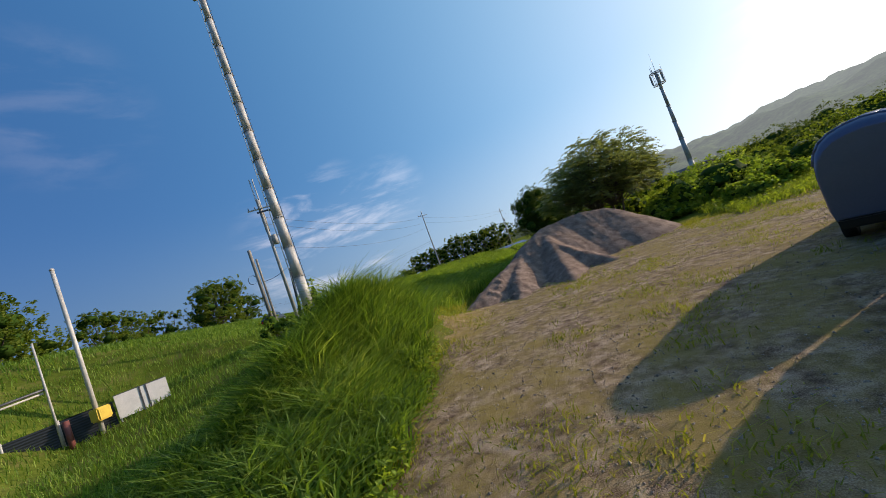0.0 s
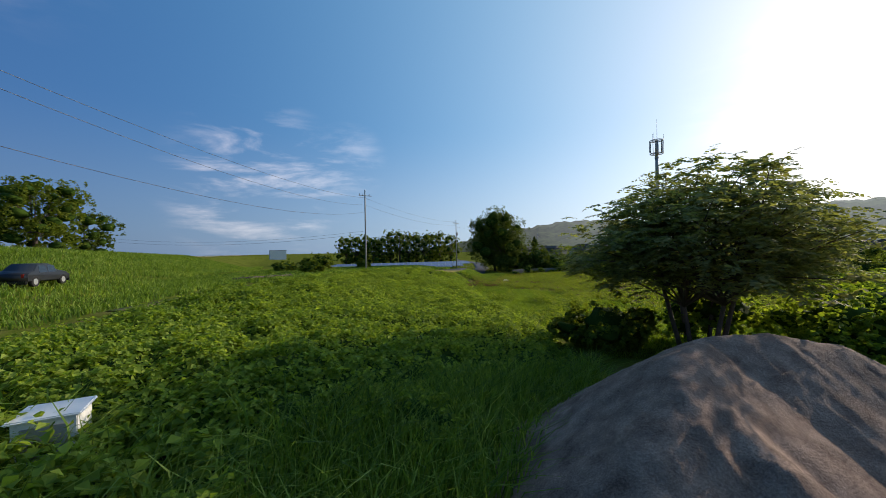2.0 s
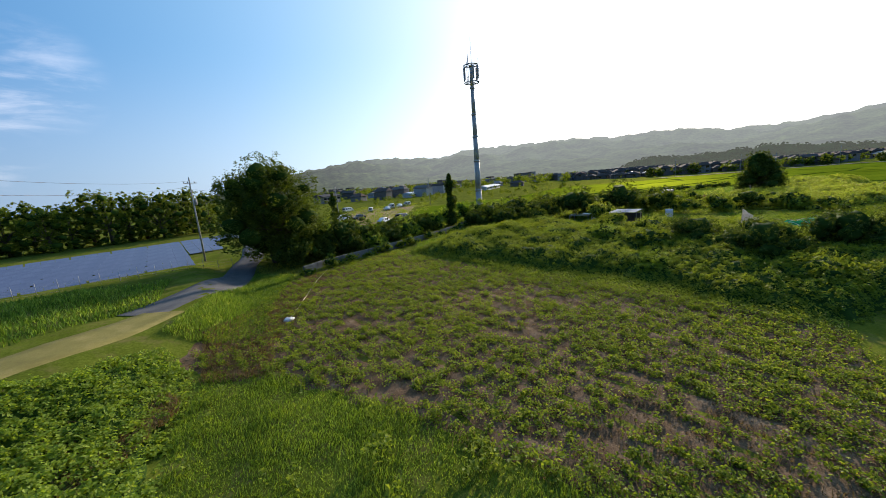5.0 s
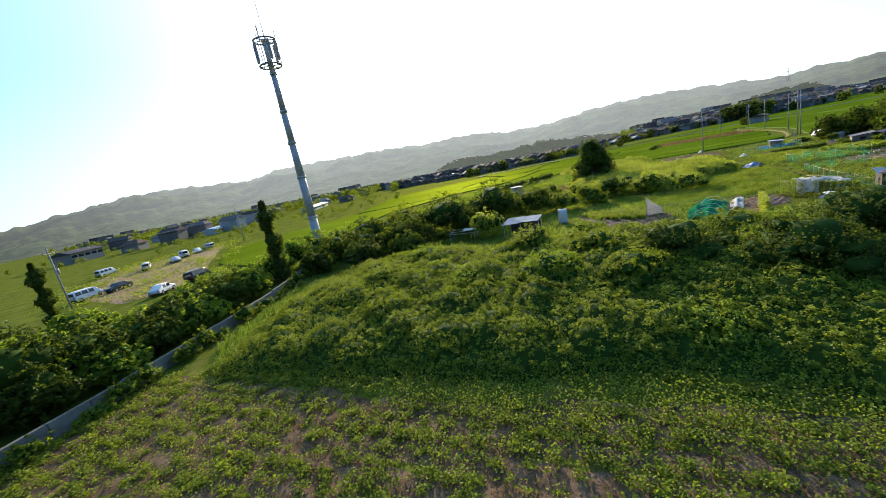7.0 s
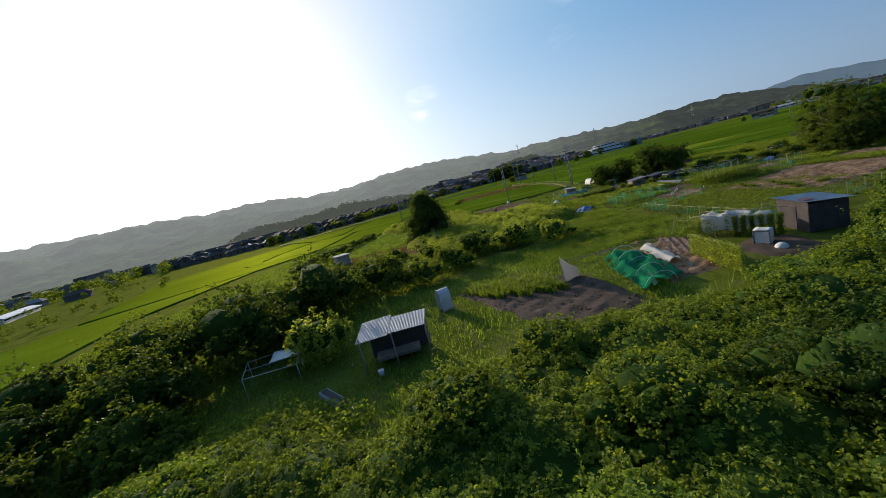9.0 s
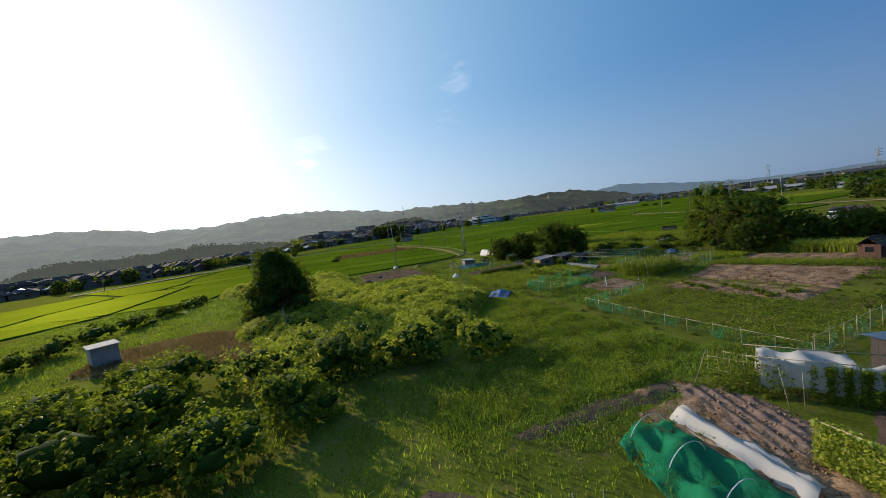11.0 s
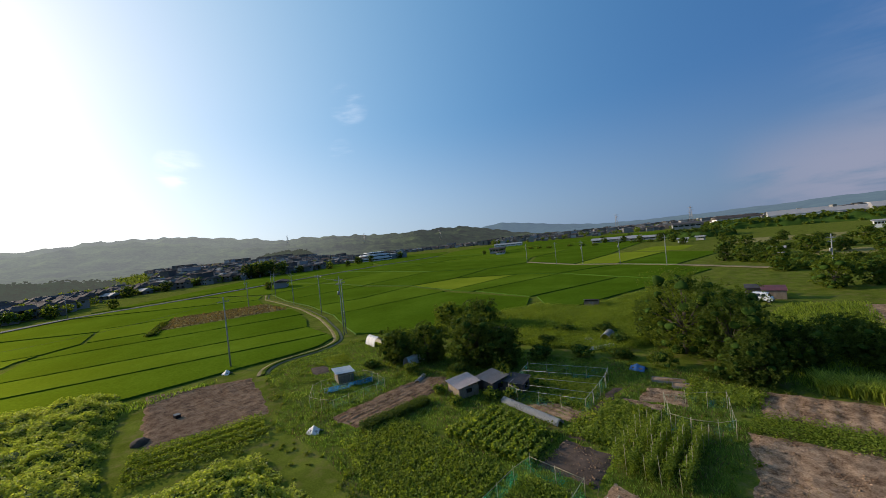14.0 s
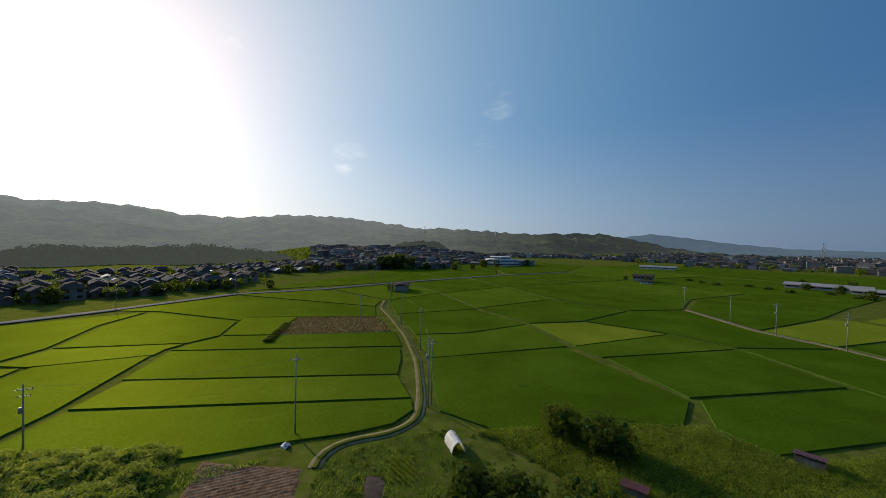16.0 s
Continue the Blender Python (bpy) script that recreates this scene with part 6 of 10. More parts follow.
# ---- growth round the yard ----
def tall_grass():
    n = 48000
    xy = np.c_[rng.normal(-4.2, 2.3, n), rng.normal(12.0, 5.0, n)]
    edge = -1.7 + 0.7 * wobble(xy[:, 0], xy[:, 1], 1.4, 3.0) + 0.35 * np.clip(xy[:, 1] - 13, 0, 10)
    keep = (xy[:, 0] < edge) & (xy[:, 1] > 1.5) & (xy[:, 1] < 27)
    xy, edge = xy[keep], edge[keep]
    h = 0.72 + 0.34 * wobble(xy[:, 0], xy[:, 1], 0.7, 1.0) + 0.2 * wobble(xy[:, 0], xy[:, 1], 0.25, 2.0) - 0.35 * smooth(-1.8, 0.3, xy[:, 0] - edge)
    west = smooth(0.62, 0.85, -xy[:, 0] / np.maximum(xy[:, 1] - 0.3, 0.5))
    h = h * (1 - 0.3 * west)
    stuff("tall_grass", [blades(np.c_[xy, land(xy[:, 0], xy[:, 1])], np.clip(h * 1.35 * (0.5 + 0.5 * smooth(-9.5, -7.0, xy[:, 0])), 0.2, 1.7), 0.021, 0.85)], M["grass"], "tall lush green grass on a heap", "grass")
    n = 30000
    xy = np.c_[rng.uniform(-26, -1.5, n), rng.uniform(-2, 30, n)]
    keep = xy[:, 0] < -2.4 + 0.8 * wobble(xy[:, 0], xy[:, 1], 1.0, 2.0)
    xy = xy[keep]
    stuff("rough_grass", [blades(np.c_[xy, land(xy[:, 0], xy[:, 1])], 0.34, 0.018, 0.5)], M["grass"], "rough green grass below the dyke", "grass")
    xy = inside_points([(22, 88), (26, 88.5), (30, 91), (25, 96), (23, 95)], 40)
    stuff("lane_grass", [blades(np.c_[xy, land(xy[:, 0], xy[:, 1])], 0.35, 0.03, 0.6)], M["grass_yellow"], "withered yellow grass beside the lane", "grass")
    # broad weeds at the foot of the heap
    n = 14000
    xy = np.c_[rng.normal(-2.2, 1.1, n), rng.uniform(0, 15, n)]
    keep = (xy[:, 0] < -1.2) & (wobble(xy[:, 0], xy[:, 1], 1.6, 6.0) > -0.1)
    xy = xy[keep]
    z = land(xy[:, 0], xy[:, 1]) + rng.uniform(0.03, 0.38, len(xy)) * np.clip(0.8 + wobble(xy[:, 0], xy[:, 1], 0.8, 2.0), 0.2, 1.4)
    stuff("broad_weeds", [leaves(np.c_[xy, z], 0.09 * rng.uniform(0.6, 1.3, len(xy)), 0.5)], M["leaf_vine"], "low broad-leaved weeds beside the yard", "weeds")
    # sparse yellow grass on the gravel
    n = 120000
    xy = np.c_[rng.uniform(-2.2, 22, n), rng.uniform(-4, 21, n)]
    w = wobble(xy[:, 0], xy[:, 1], 0.9, 4.0) + 0.9 * wobble(xy[:, 0], xy[:, 1], 3.1, 8.0) + 1.2 * smooth(1.5, -1.8, xy[:, 0]) + 1.0 * smooth(9, 16, xy[:, 0] + 0.3 * xy[:, 1] - 3)
    xy = xy[w + rng.normal(0, 0.3, n) > 0.48]
    stuff("yard_grass", [blades(np.c_[xy, land(xy[:, 0], xy[:, 1]) + 0.04], 0.16 + 0.09 * wobble(xy[:, 0], xy[:, 1], 0.6, 1.0), 0.010, 0.85)], M["grass_yellow"], "sparse yellow-green grass tufts on gravel", "grass")
    # stones and clods
    r = random.Random(3)
    V, F, o = [], [], 0
    for k in range(2600):
        x, y = r.uniform(-1.5, 18), r.uniform(0.5, 19)
        s = r.uniform(0.008, 0.024) * (1.7 if k % 37 == 0 else 1)
        c = np.array([x, y, float(land(x, y)) + 0.05 + s * 0.2])
        q = np.array([[1, 0, 0], [-1, 0, 0], [0, 1, 0], [0, -1, 0], [0, 0, .7], [0, 0, -.7]]) * s * np.array([r.uniform(.6, 1.3), r.uniform(.6, 1.3), r.uniform(.6, 1.2)])
        V.append(c + q)
        F.append(np.array([[0, 2, 4], [2, 1, 4], [1, 3, 4], [3, 0, 4], [2, 0, 5], [1, 2, 5], [3, 1, 5], [0, 3, 5]]) + o)
        o += 6
    ob = new("loose_stones", mesh_from("loose_stones", np.concatenate(V), np.concatenate(F), M["soil"], False))
    tagged(ob, "scattered dark clods and stones on gravel", "stones", kind="stuff")
    # meadow beyond the vines
    poly = [(9.5, 30), (9.4, 36), (9.3, 43), (10, 51), (11.5, 62), (13.5, 67), (17, 63), (20, 54), (22, 46), (25, 42), (30, 38), (27, 30), (18, 27)]
    xy = inside_points(poly, 230)
    stuff("meadow_grass", [blades(np.c_[xy, land(xy[:, 0], xy[:, 1])], np.clip(0.20 + 0.17 * wobble(xy[:, 0], xy[:, 1], 1.5, 3.0), 0.09, 0.6), 0.013, 0.7)], M["grass_soft"], "soft bright green grass strip", "grass")
    poly = [(-10, 62), (-3, 70), (6, 76), (12, 80), (14, 92), (-16, 96), (-20, 84), (-30, 40), (-24, 30), (-14, 34), (-14.5, 52)]
    xy = inside_points(poly, 26)
    stuff("dyke_grass", [blades(np.c_[xy, land(xy[:, 0], xy[:, 1])], 0.42, 0.035, 0.5)], M["grass"], "mown green grass along the dyke foot", "grass")
    poly = [(-24, 0), (-34, 0), (-40, 40), (-60, 100), (-72, 150), (-40, 150), (-24, 90), (-28, 40)]
    xy = inside_points(poly, 17)
    stuff("dyke_grass", [blades(np.c_[xy, land(xy[:, 0], xy[:, 1])], 0.5, 0.032, 0.6)], M["grass"], "long green grass on the dyke slope", "grass")


tall_grass()
xy = inside_points([(9.8, 30), (9.6, 43), (11.8, 62), (14, 66), (20, 54), (22, 46), (30, 38), (26, 30)], 60)
xy = xy[wobble(xy[:, 0], xy[:, 1], 1.3, 5.0) + 0.6 * wobble(xy[:, 0], xy[:, 1], 4.0, 2.0) > 0.35]
stuff("meadow_weeds", [leaves(np.c_[xy, land(xy[:, 0], xy[:, 1]) + rng.uniform(0.1, 0.75, len(xy))], 0.17 * rng.uniform(0.6, 1.4, len(xy)))], M["leaf_crop"], "patches of broad-leaved weeds in the grass", "weeds")
for _i, (_x, _y, _r, _h) in enumerate(((-6.6, 17.5, 1.3, 1.5), (-3.9, 19.5, 1.1, 1.3), (-2.2, 20.8, 0.9, 1.1), (-8.6, 19.5, 1.5, 1.4), (-6.2, 22.5, 1.4, 1.2), (1.2, 24.5, 1.1, 1.0))):
    bush((_x, _y), (_r, _r, _h), 0.13, 1600, "leaf_vine", "creeper-smothered weed hump beside the heap", "weed_hump", 6, 600 + _i, "weed humps")
# big tree and bushes past the sand heap
feather_tree((13.2, 29.4), 8.3, 5.0, "broad dark tree with drooping feathery leaves")
for _i, (_x, _y, _rx, _h) in enumerate(((10.6, 31.8, 1.5, 1.5), (15.2, 26.4, 1.8, 1.6), (17.4, 27.5, 2.4, 3.2), (10.5, 31.5, 2.6, 2.4), (15.5, 31, 3.0, 3.2), (21, 27.5, 3.4, 3.4), (25, 25, 3.2, 2.6), (24, 31, 3.4, 2.8), (20, 22.5, 2.4, 1.6), (30, 27, 3.6, 3.0), (17.5, 21.5, 1.8, 1.2), (29, 20, 3.4, 2.2), (36, 31, 4.0, 3.6), (34, 23, 4, 3), (41, 27, 4.5, 4.2), (40, 35, 4, 3))):
    bush((_x, _y), (_rx, _rx * 0.9, _h), 0.19, 3600, "leaf_vine" if _i % 3 else "leaf_tree", "dense creeper-covered bush behind the sand heap", "bush", 8, 20 + _i, "bushes past the yard")
xy = inside_points([(13, 17), (17, 15), (24, 8), (45, 10), (46, 36), (40, 42), (27, 36), (16, 24)], 34)
stuff("verge_weeds", [blades(np.c_[xy, land(xy[:, 0], xy[:, 1])], 0.5, 0.025, 0.6), leaves(np.c_[xy + 0.2, land(xy[:, 0], xy[:, 1]) + rng.uniform(0.05, 0.5, len(xy))], 0.14)], M["leaf_weed"], "knee-high weeds along the yard edge", "weeds")
carpet("creeper_patch", [(-9.5, 17.6), (-5.0, 18.2), (-2.6, 20.6), (-1.6, 23.4), (-4, 24.4), (-9.8, 24.6)], 190, 0.19, 0.22, 0.5, 1.0, "leaf_vine", "heaped broad-leaved creepers beside the heap", "vines", 21.0)
xy = inside_points([(-3.6, 17.5), (0.6, 19.6), (3.2, 22.6), (6.5, 25.6), (8.0, 28.4), (3.5, 28), (-1, 25), (-2.6, 20.5)], 110)
stuff("reed_grass", [blades(np.c_[xy, land(xy[:, 0], xy[:, 1])], 1.15, 0.016, 0.6)], M["grass"], "tall dark grass between creepers and sand heap", "grass")
# tree by the lane with dark shrubs
tree((26.0, 96.5), 12.6, 6.6, 0.30, 38000, "leaf_dark", "large dark tree beside the lane", 34, 0.16, "tree", 12, 2, 0.5)
for _i, (_x, _y, _rx, _h) in enumerate(((26.4, 91.8, 2.4, 4.0), (28, 93.2, 2.8, 4.6), (45.5, 97, 2.6, 3.6), (50, 98.5, 2.6, 3.4), (55, 100, 2.6, 3.2), (31, 95.5, 3.0, 5.6), (35, 94.5, 3.2, 6.2), (38.5, 95, 2.8, 4.6), (42, 96, 2.8, 3.4))):
    bush((_x, _y), (_rx, _rx, _h), 0.27, 4000, "leaf_dark", "tall dark shrub beside the lane tree", "shrub", 7, 40 + _i, "shrubs by the lane")

# creepers round the foot of the mast and the old pole
for _i, (_x, _y, _r, _h) in enumerate(((-9.75, 24.0, 0.75, 2.4), (-9.3, 24.6, 0.6, 3.4), (-12.8, 25.0, 0.9, 2.0), (-11.4, 24.0, 1.0, 1.2))):
    bush((_x, _y), (_r, _r, _h), 0.16, 1100, "leaf_vine", "creepers climbing the foot of a pole", "creeper", 6, 680 + _i, "pole creepers")


for _o in ([(6.6, 57.6), (9.4, 59.6), (12.2, 63.6), (11.0, 67.4), (8.6, 64.6), (7.0, 61)], [(10.6, 33.2), (13.0, 33.8), (14.4, 36.0), (12.4, 37.6), (10.8, 36)]):
    xy = inside_points(_o, 260)
    xy = xy[wobble(xy[:, 0], xy[:, 1], 0.8, 3.0) > -0.15]
    stuff("withered_grass", [blades(np.c_[xy, land(xy[:, 0], xy[:, 1]) + 0.35 * (_o[0][1] > 50)], 0.34, 0.016, 0.9)], M["leaf_dry"], "reddish withered weeds between green ones", "grass")


def pebbles():
    """Loose stones on the packed yard: small squashed octahedra."""
    p = inside_points([(-1.6, 2), (-1.8, 8), (-1.0, 14), (1.0, 18), (8, 20), (13, 19), (16, 15), (18, 10), (14, 4), (4, 1)], 70)
    n = len(p)
    s = np.clip(rng.lognormal(-4.5, 0.45, n), 0.006, 0.032)
    o = np.array([(1, 0, 0), (0, 1, 0), (-1, 0, 0), (0, -1, 0), (0, 0, 0.7), (0, 0, -0.7)], float)
    v = (o[None] * s[:, None, None]) * rng.uniform(0.6, 1.4, (n, 6, 1))
    v[:, :, :2] += p[:, None]
    v[:, :, 2] += (land(p[:, 0], p[:, 1]) + 0.10 + 0.2 * s)[:, None]
    f = np.array([(0, 1, 4), (1, 2, 4), (2, 3, 4), (3, 0, 4), (1, 0, 5), (2, 1, 5), (3, 2, 5), (0, 3, 5)])
    me = mesh_from("pebbles", v.reshape(-1, 3), (np.arange(n)[:, None, None] * 6 + f).reshape(-1, 3), M["pebble"], False)
    tagged(new("pebbles", me), "loose grey-brown pebbles on the packed yard", "gravel", kind="stuff")


pebbles()

# ---- field, wall, hedges ----
def field_wall():
    line = np.array([(26.0, 86.6), (30, 88.4), (36, 89.4), (45, 91.6), (52, 93.2), (58, 95.2), (66, 98)])
    seg = np.r_[0, np.cumsum(np.linalg.norm(np.diff(line, axis=0), axis=1))]
    wall = new("field_wall")
    tagged(wall, "low weathered concrete wall along the field", "wall", kind="structure")
    n = int(seg[-1] / 2.0)
    for k in range(n):
        a = [np.interp(k * seg[-1] / n, seg, line[:, i]) for i in (0, 1)]
        b = [np.interp((k + 1) * seg[-1] / n - 0.03, seg, line[:, i]) for i in (0, 1)]
        z = float(land((a[0] + b[0]) / 2, (a[1] + b[1]) / 2))
        an, ln = math.atan2(b[1] - a[1], b[0] - a[0]), math.dist(a, b)
        bm = bmesh.new()
        box(bm, (0, -0.14, -0.4), (ln, 0.14, 1.0 + 0.02 * math.sin(k * 2.3)), 0.02, Matrix.Translation((a[0], a[1], z)) @ Matrix.Rotation(an, 4, "Z"))
        part("wall_block", bm, M["old_concrete"], wall, "", True)


field_wall()
for _k in range(26):
    _u = _k / 25
    _x, _y = 26 + 40 * _u, float(np.interp(26 + 40 * _u, (26, 36, 52, 66), (86.6, 89.4, 93.2, 98)))
    if _k % 4 != 1:
        bush((_x + 0.3, _y - 0.7), (1.2, 0.8, 0.8 + 0.5 * (_k % 3)), 0.16, 700, "leaf_weed", "weeds and creepers heaped against the wall", "weed_hump", 5, 640 + _k, "weed humps by the wall")


def crops():
    poly = [(13, 69), (16, 74), (19, 78), (24, 85), (29, 88), (40, 88.5), (39.8, 70), (41, 56), (40.5, 45), (32, 42), (25, 43), (21, 47), (19.5, 55), (16.5, 63)]
    c = inside_points(poly, 5.4)
    c[:, 0] = np.round(c[:, 0] / 0.8) * 0.8 + rng.normal(0, 0.15, len(c))
    dry = wobble(c[:, 0], c[:, 1], 4.2, 2.0) + 0.6 * wobble(c[:, 0], c[:, 1], 1.2, 5.0)
    green = c[dry < 0.6 + rng.normal(0, 0.25, len(c))]
    k = 34
    vigour = np.repeat(rng.uniform(0.5, 1.2, len(green)), k)
    p = np.repeat(green, k, 0) + rng.normal(0, 0.17, (len(green) * k, 2)) * vigour[:, None]
    z = land(p[:, 0], p[:, 1]) + 0.06 + 0.30 * vigour * rng.uniform(0, 1, len(p))
    stuff("bean_crop", [leaves(np.c_[p, z], 0.115 * rng.uniform(0.6, 1.3, len(p)), 0.5)], M["leaf_crop"], "low rows of young leafy bean plants", "crop")
    p = np.repeat(c, 6, 0) + rng.normal(0, 0.35, (len(c) * 6, 2))
    stuff("withered_stalks", [blades(np.c_[p, land(p[:, 0], p[:, 1])], 0.22, 0.012, 0.9), leaves(np.c_[p[::2], land(p[::2, 0], p[::2, 1]) + 0.08], 0.1)], M["leaf_dry"], "withered brown stalks between the crops", "crop")
    # taller green weeds along the far furrow and at the wall's foot
    p = inside_points([(38.5, 46), (43, 44), (43.5, 56), (43, 68), (42, 84), (40, 84), (39.8, 70), (38.5, 64)], 110)
    stuff("furrow_weeds", [leaves(np.c_[p, land(p[:, 0], p[:, 1]) + rng.uniform(0.05, 0.6, len(p))], 0.11)], M["leaf_crop"], "weeds along a shaded furrow", "weeds")
    p = inside_points([(40, 84), (44, 89), (58, 93.5), (60, 90), (50, 86), (44, 80)], 60)
    stuff("reed_grass", [blades(np.c_[p, land(p[:, 0], p[:, 1])], 0.8, 0.018, 0.6)], M["grass"], "tall pale reed grass beside the wall", "grass")
    p = inside_points([(13, 66), (16, 64), (18, 70), (21, 76), (19, 78), (14, 72)], 120)
    stuff("withered_grass", [blades(np.c_[p, land(p[:, 0], p[:, 1])], 0.35, 0.02, 0.8)], M["leaf_dry"], "reddish withered grass at the field corner", "grass")


crops()


def field_hose():
    """A pale hose along the field's edge, with a crumpled sack at its end."""
    line = [(19.7, 72.2), (21.2, 74.6), (23.0, 77.6), (25.6, 81.9), (28.6, 86.2)]
    ob = thing("hose", (0, 0, 0), 0, "pale yellow hose lying along the field edge", "hose")
    bm = bmesh.new()
    for (x0, y0), (x1, y1) in zip(line, line[1:]):
        limb(bm, (x0, y0, float(land(x0, y0)) + 0.12), (x1, y1, float(land(x1, y1)) + 0.12), 0.05, 0.05, 6)
    part("pipe", bm, M["bamboo"], ob)
    x, y = 19.5, 71.9
    ob = thing("sack", (x, y, float(land(x, y))), 20, "crumpled white plastic sack on withered grass", "sack")
    bm = bmesh.new()
    bmesh.ops.create_icosphere(bm, subdivisions=3, radius=0.32)
    for v in bm.verts:
        v.co = Vector((v.co.x * 1.3, v.co.y, v.co.z * 0.6 + 0.12)) * (1 + 0.18 * math.sin(v.co.x * 17) * math.sin(v.co.y * 15 + v.co.z * 12))
    part("sack", bm, M["white_sheet"], ob)
    xy = inside_points([(17.2, 68), (19.6, 71), (23.2, 77), (28.8, 86), (27.6, 87.6), (21.6, 80), (18, 74)], 110)
    stuff("withered_grass", [blades(np.c_[xy, land(xy[:, 0], xy[:, 1])], 0.25, 0.016, 0.9)], M["leaf_dry"], "trodden withered grass along the field edge", "grass")
    xy = inside_points([(12, 72), (17, 70), (20.5, 79), (25, 87), (22, 92), (19.8, 87), (16.6, 81.5)], 130)
    stuff("lane_grass", [blades(np.c_[xy, land(xy[:, 0], xy[:, 1])], 0.42, 0.02, 0.6)], M["grass"], "long green grass beside the lane", "grass")


field_hose()
HEDGE = [(31, 93, 2.2, 3.0, 0), (35, 92.6, 2.4, 3.2, 0), (39, 93.4, 2.4, 3.0, 1), (43, 94.6, 2.6, 3.2, 0), (47, 95.2, 2.6, 3.6, 1), (51, 96.4, 2.8, 3.8, 0), (55, 97.6, 2.6, 3.6, 1), (60, 99.5, 3.0, 4.2, 1), (65, 100.5, 3.2, 4.6, 1), (70, 101, 3.4, 4.4, 1), (76, 101, 3.4, 3.8, 1),
         (45, 101, 3.0, 2.6, 1), (52, 105, 3.2, 2.6, 1), (58, 108, 3.4, 2.6, 1), (66, 107, 3.4, 2.4, 1), (37, 100, 2.6, 3.2, 1), (33, 104, 2.4, 2.6, 1), (40, 110, 3.0, 2.6, 1), (46, 116, 3.2, 2.4, 1)]
for _i, (_x, _y, _r, _h, _m) in enumerate(HEDGE):
    bush((_x, _y), (_r, _r * 0.9, _h), 0.27, 3800, "leaf_vine" if _m else "leaf_dark", "vine-covered hedge bush behind the field wall", "hedge_bush", 7, 100 + _i, "hedge bushes")
MASS = [(72, 86, 4.2, 4.6), (77, 82, 4.6, 6.4), (83, 76, 4.6, 6.8), (79, 90, 4.4, 5.6), (75, 95, 4.2, 5.0), (84, 84, 4.4, 5.4), (88, 71, 3.8, 4.6), (89, 78, 4.2, 4.4), (70, 92, 3.4, 3.8), (84, 93, 4.2, 4.2), (92, 84, 4.2, 3.6), (95, 76, 3.8, 3.2), (66.5, 83, 2.8, 3.4), (70.5, 84.5, 3.2, 4.2), (65, 89, 3.0, 3.6), (69, 96.5, 3.4, 4.0), (63.5, 95.5, 2.6, 3.2), (77, 78.5, 2.8, 4.4)]
for _i, (_x, _y, _r, _h) in enumerate(MASS):
    bush((_x, _y), (_r, _r, _h), 0.28, 4200, "leaf_dark" if _i % 3 else "leaf_tree", "large dark overgrown shrub behind the tin-roofed sheds", "shrub", 8, 140 + _i, "overgrown shrubs")
bush((72.6, 74.4), (2.5, 2.5, 3.9), 0.2, 4200, "leaf_kudzu", "bright yellow-green rounded bush by the shed", "bush", 7, 160)
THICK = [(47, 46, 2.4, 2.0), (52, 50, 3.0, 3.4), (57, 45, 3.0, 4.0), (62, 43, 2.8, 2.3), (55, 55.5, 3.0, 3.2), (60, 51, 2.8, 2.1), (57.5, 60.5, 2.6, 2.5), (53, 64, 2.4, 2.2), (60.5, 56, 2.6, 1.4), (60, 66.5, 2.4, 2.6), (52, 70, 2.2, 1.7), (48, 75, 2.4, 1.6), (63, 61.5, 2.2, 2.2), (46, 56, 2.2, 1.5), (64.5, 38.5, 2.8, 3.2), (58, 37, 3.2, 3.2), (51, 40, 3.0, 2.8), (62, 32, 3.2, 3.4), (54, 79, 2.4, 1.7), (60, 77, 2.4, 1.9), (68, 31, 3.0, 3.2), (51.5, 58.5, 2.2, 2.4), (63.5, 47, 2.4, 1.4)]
# six bushes get darker leaves, the mounds' shaded sides put into the colour
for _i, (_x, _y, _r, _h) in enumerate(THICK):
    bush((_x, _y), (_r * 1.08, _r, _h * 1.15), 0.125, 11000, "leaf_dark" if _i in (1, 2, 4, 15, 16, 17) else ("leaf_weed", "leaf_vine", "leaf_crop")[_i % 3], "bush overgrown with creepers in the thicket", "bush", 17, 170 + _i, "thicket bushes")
xy = inside_points([(44, 44), (64, 38), (66, 54), (64, 68), (60, 84), (44, 84)], 1.0)
xy = np.repeat(xy[wobble(xy[:, 0], xy[:, 1], 2.5, 4.0) > 0.35], 9, 0) + rng.normal(0, 0.25, (9 * int((wobble(xy[:, 0], xy[:, 1], 2.5, 4.0) > 0.35).sum()), 2))
stuff("thicket_stems", [blades(np.c_[xy, land(xy[:, 0], xy[:, 1]) + 0.5], 1.3, 0.013, 0.6)], M["grass"], "tall weed stems above the thicket", "weeds")


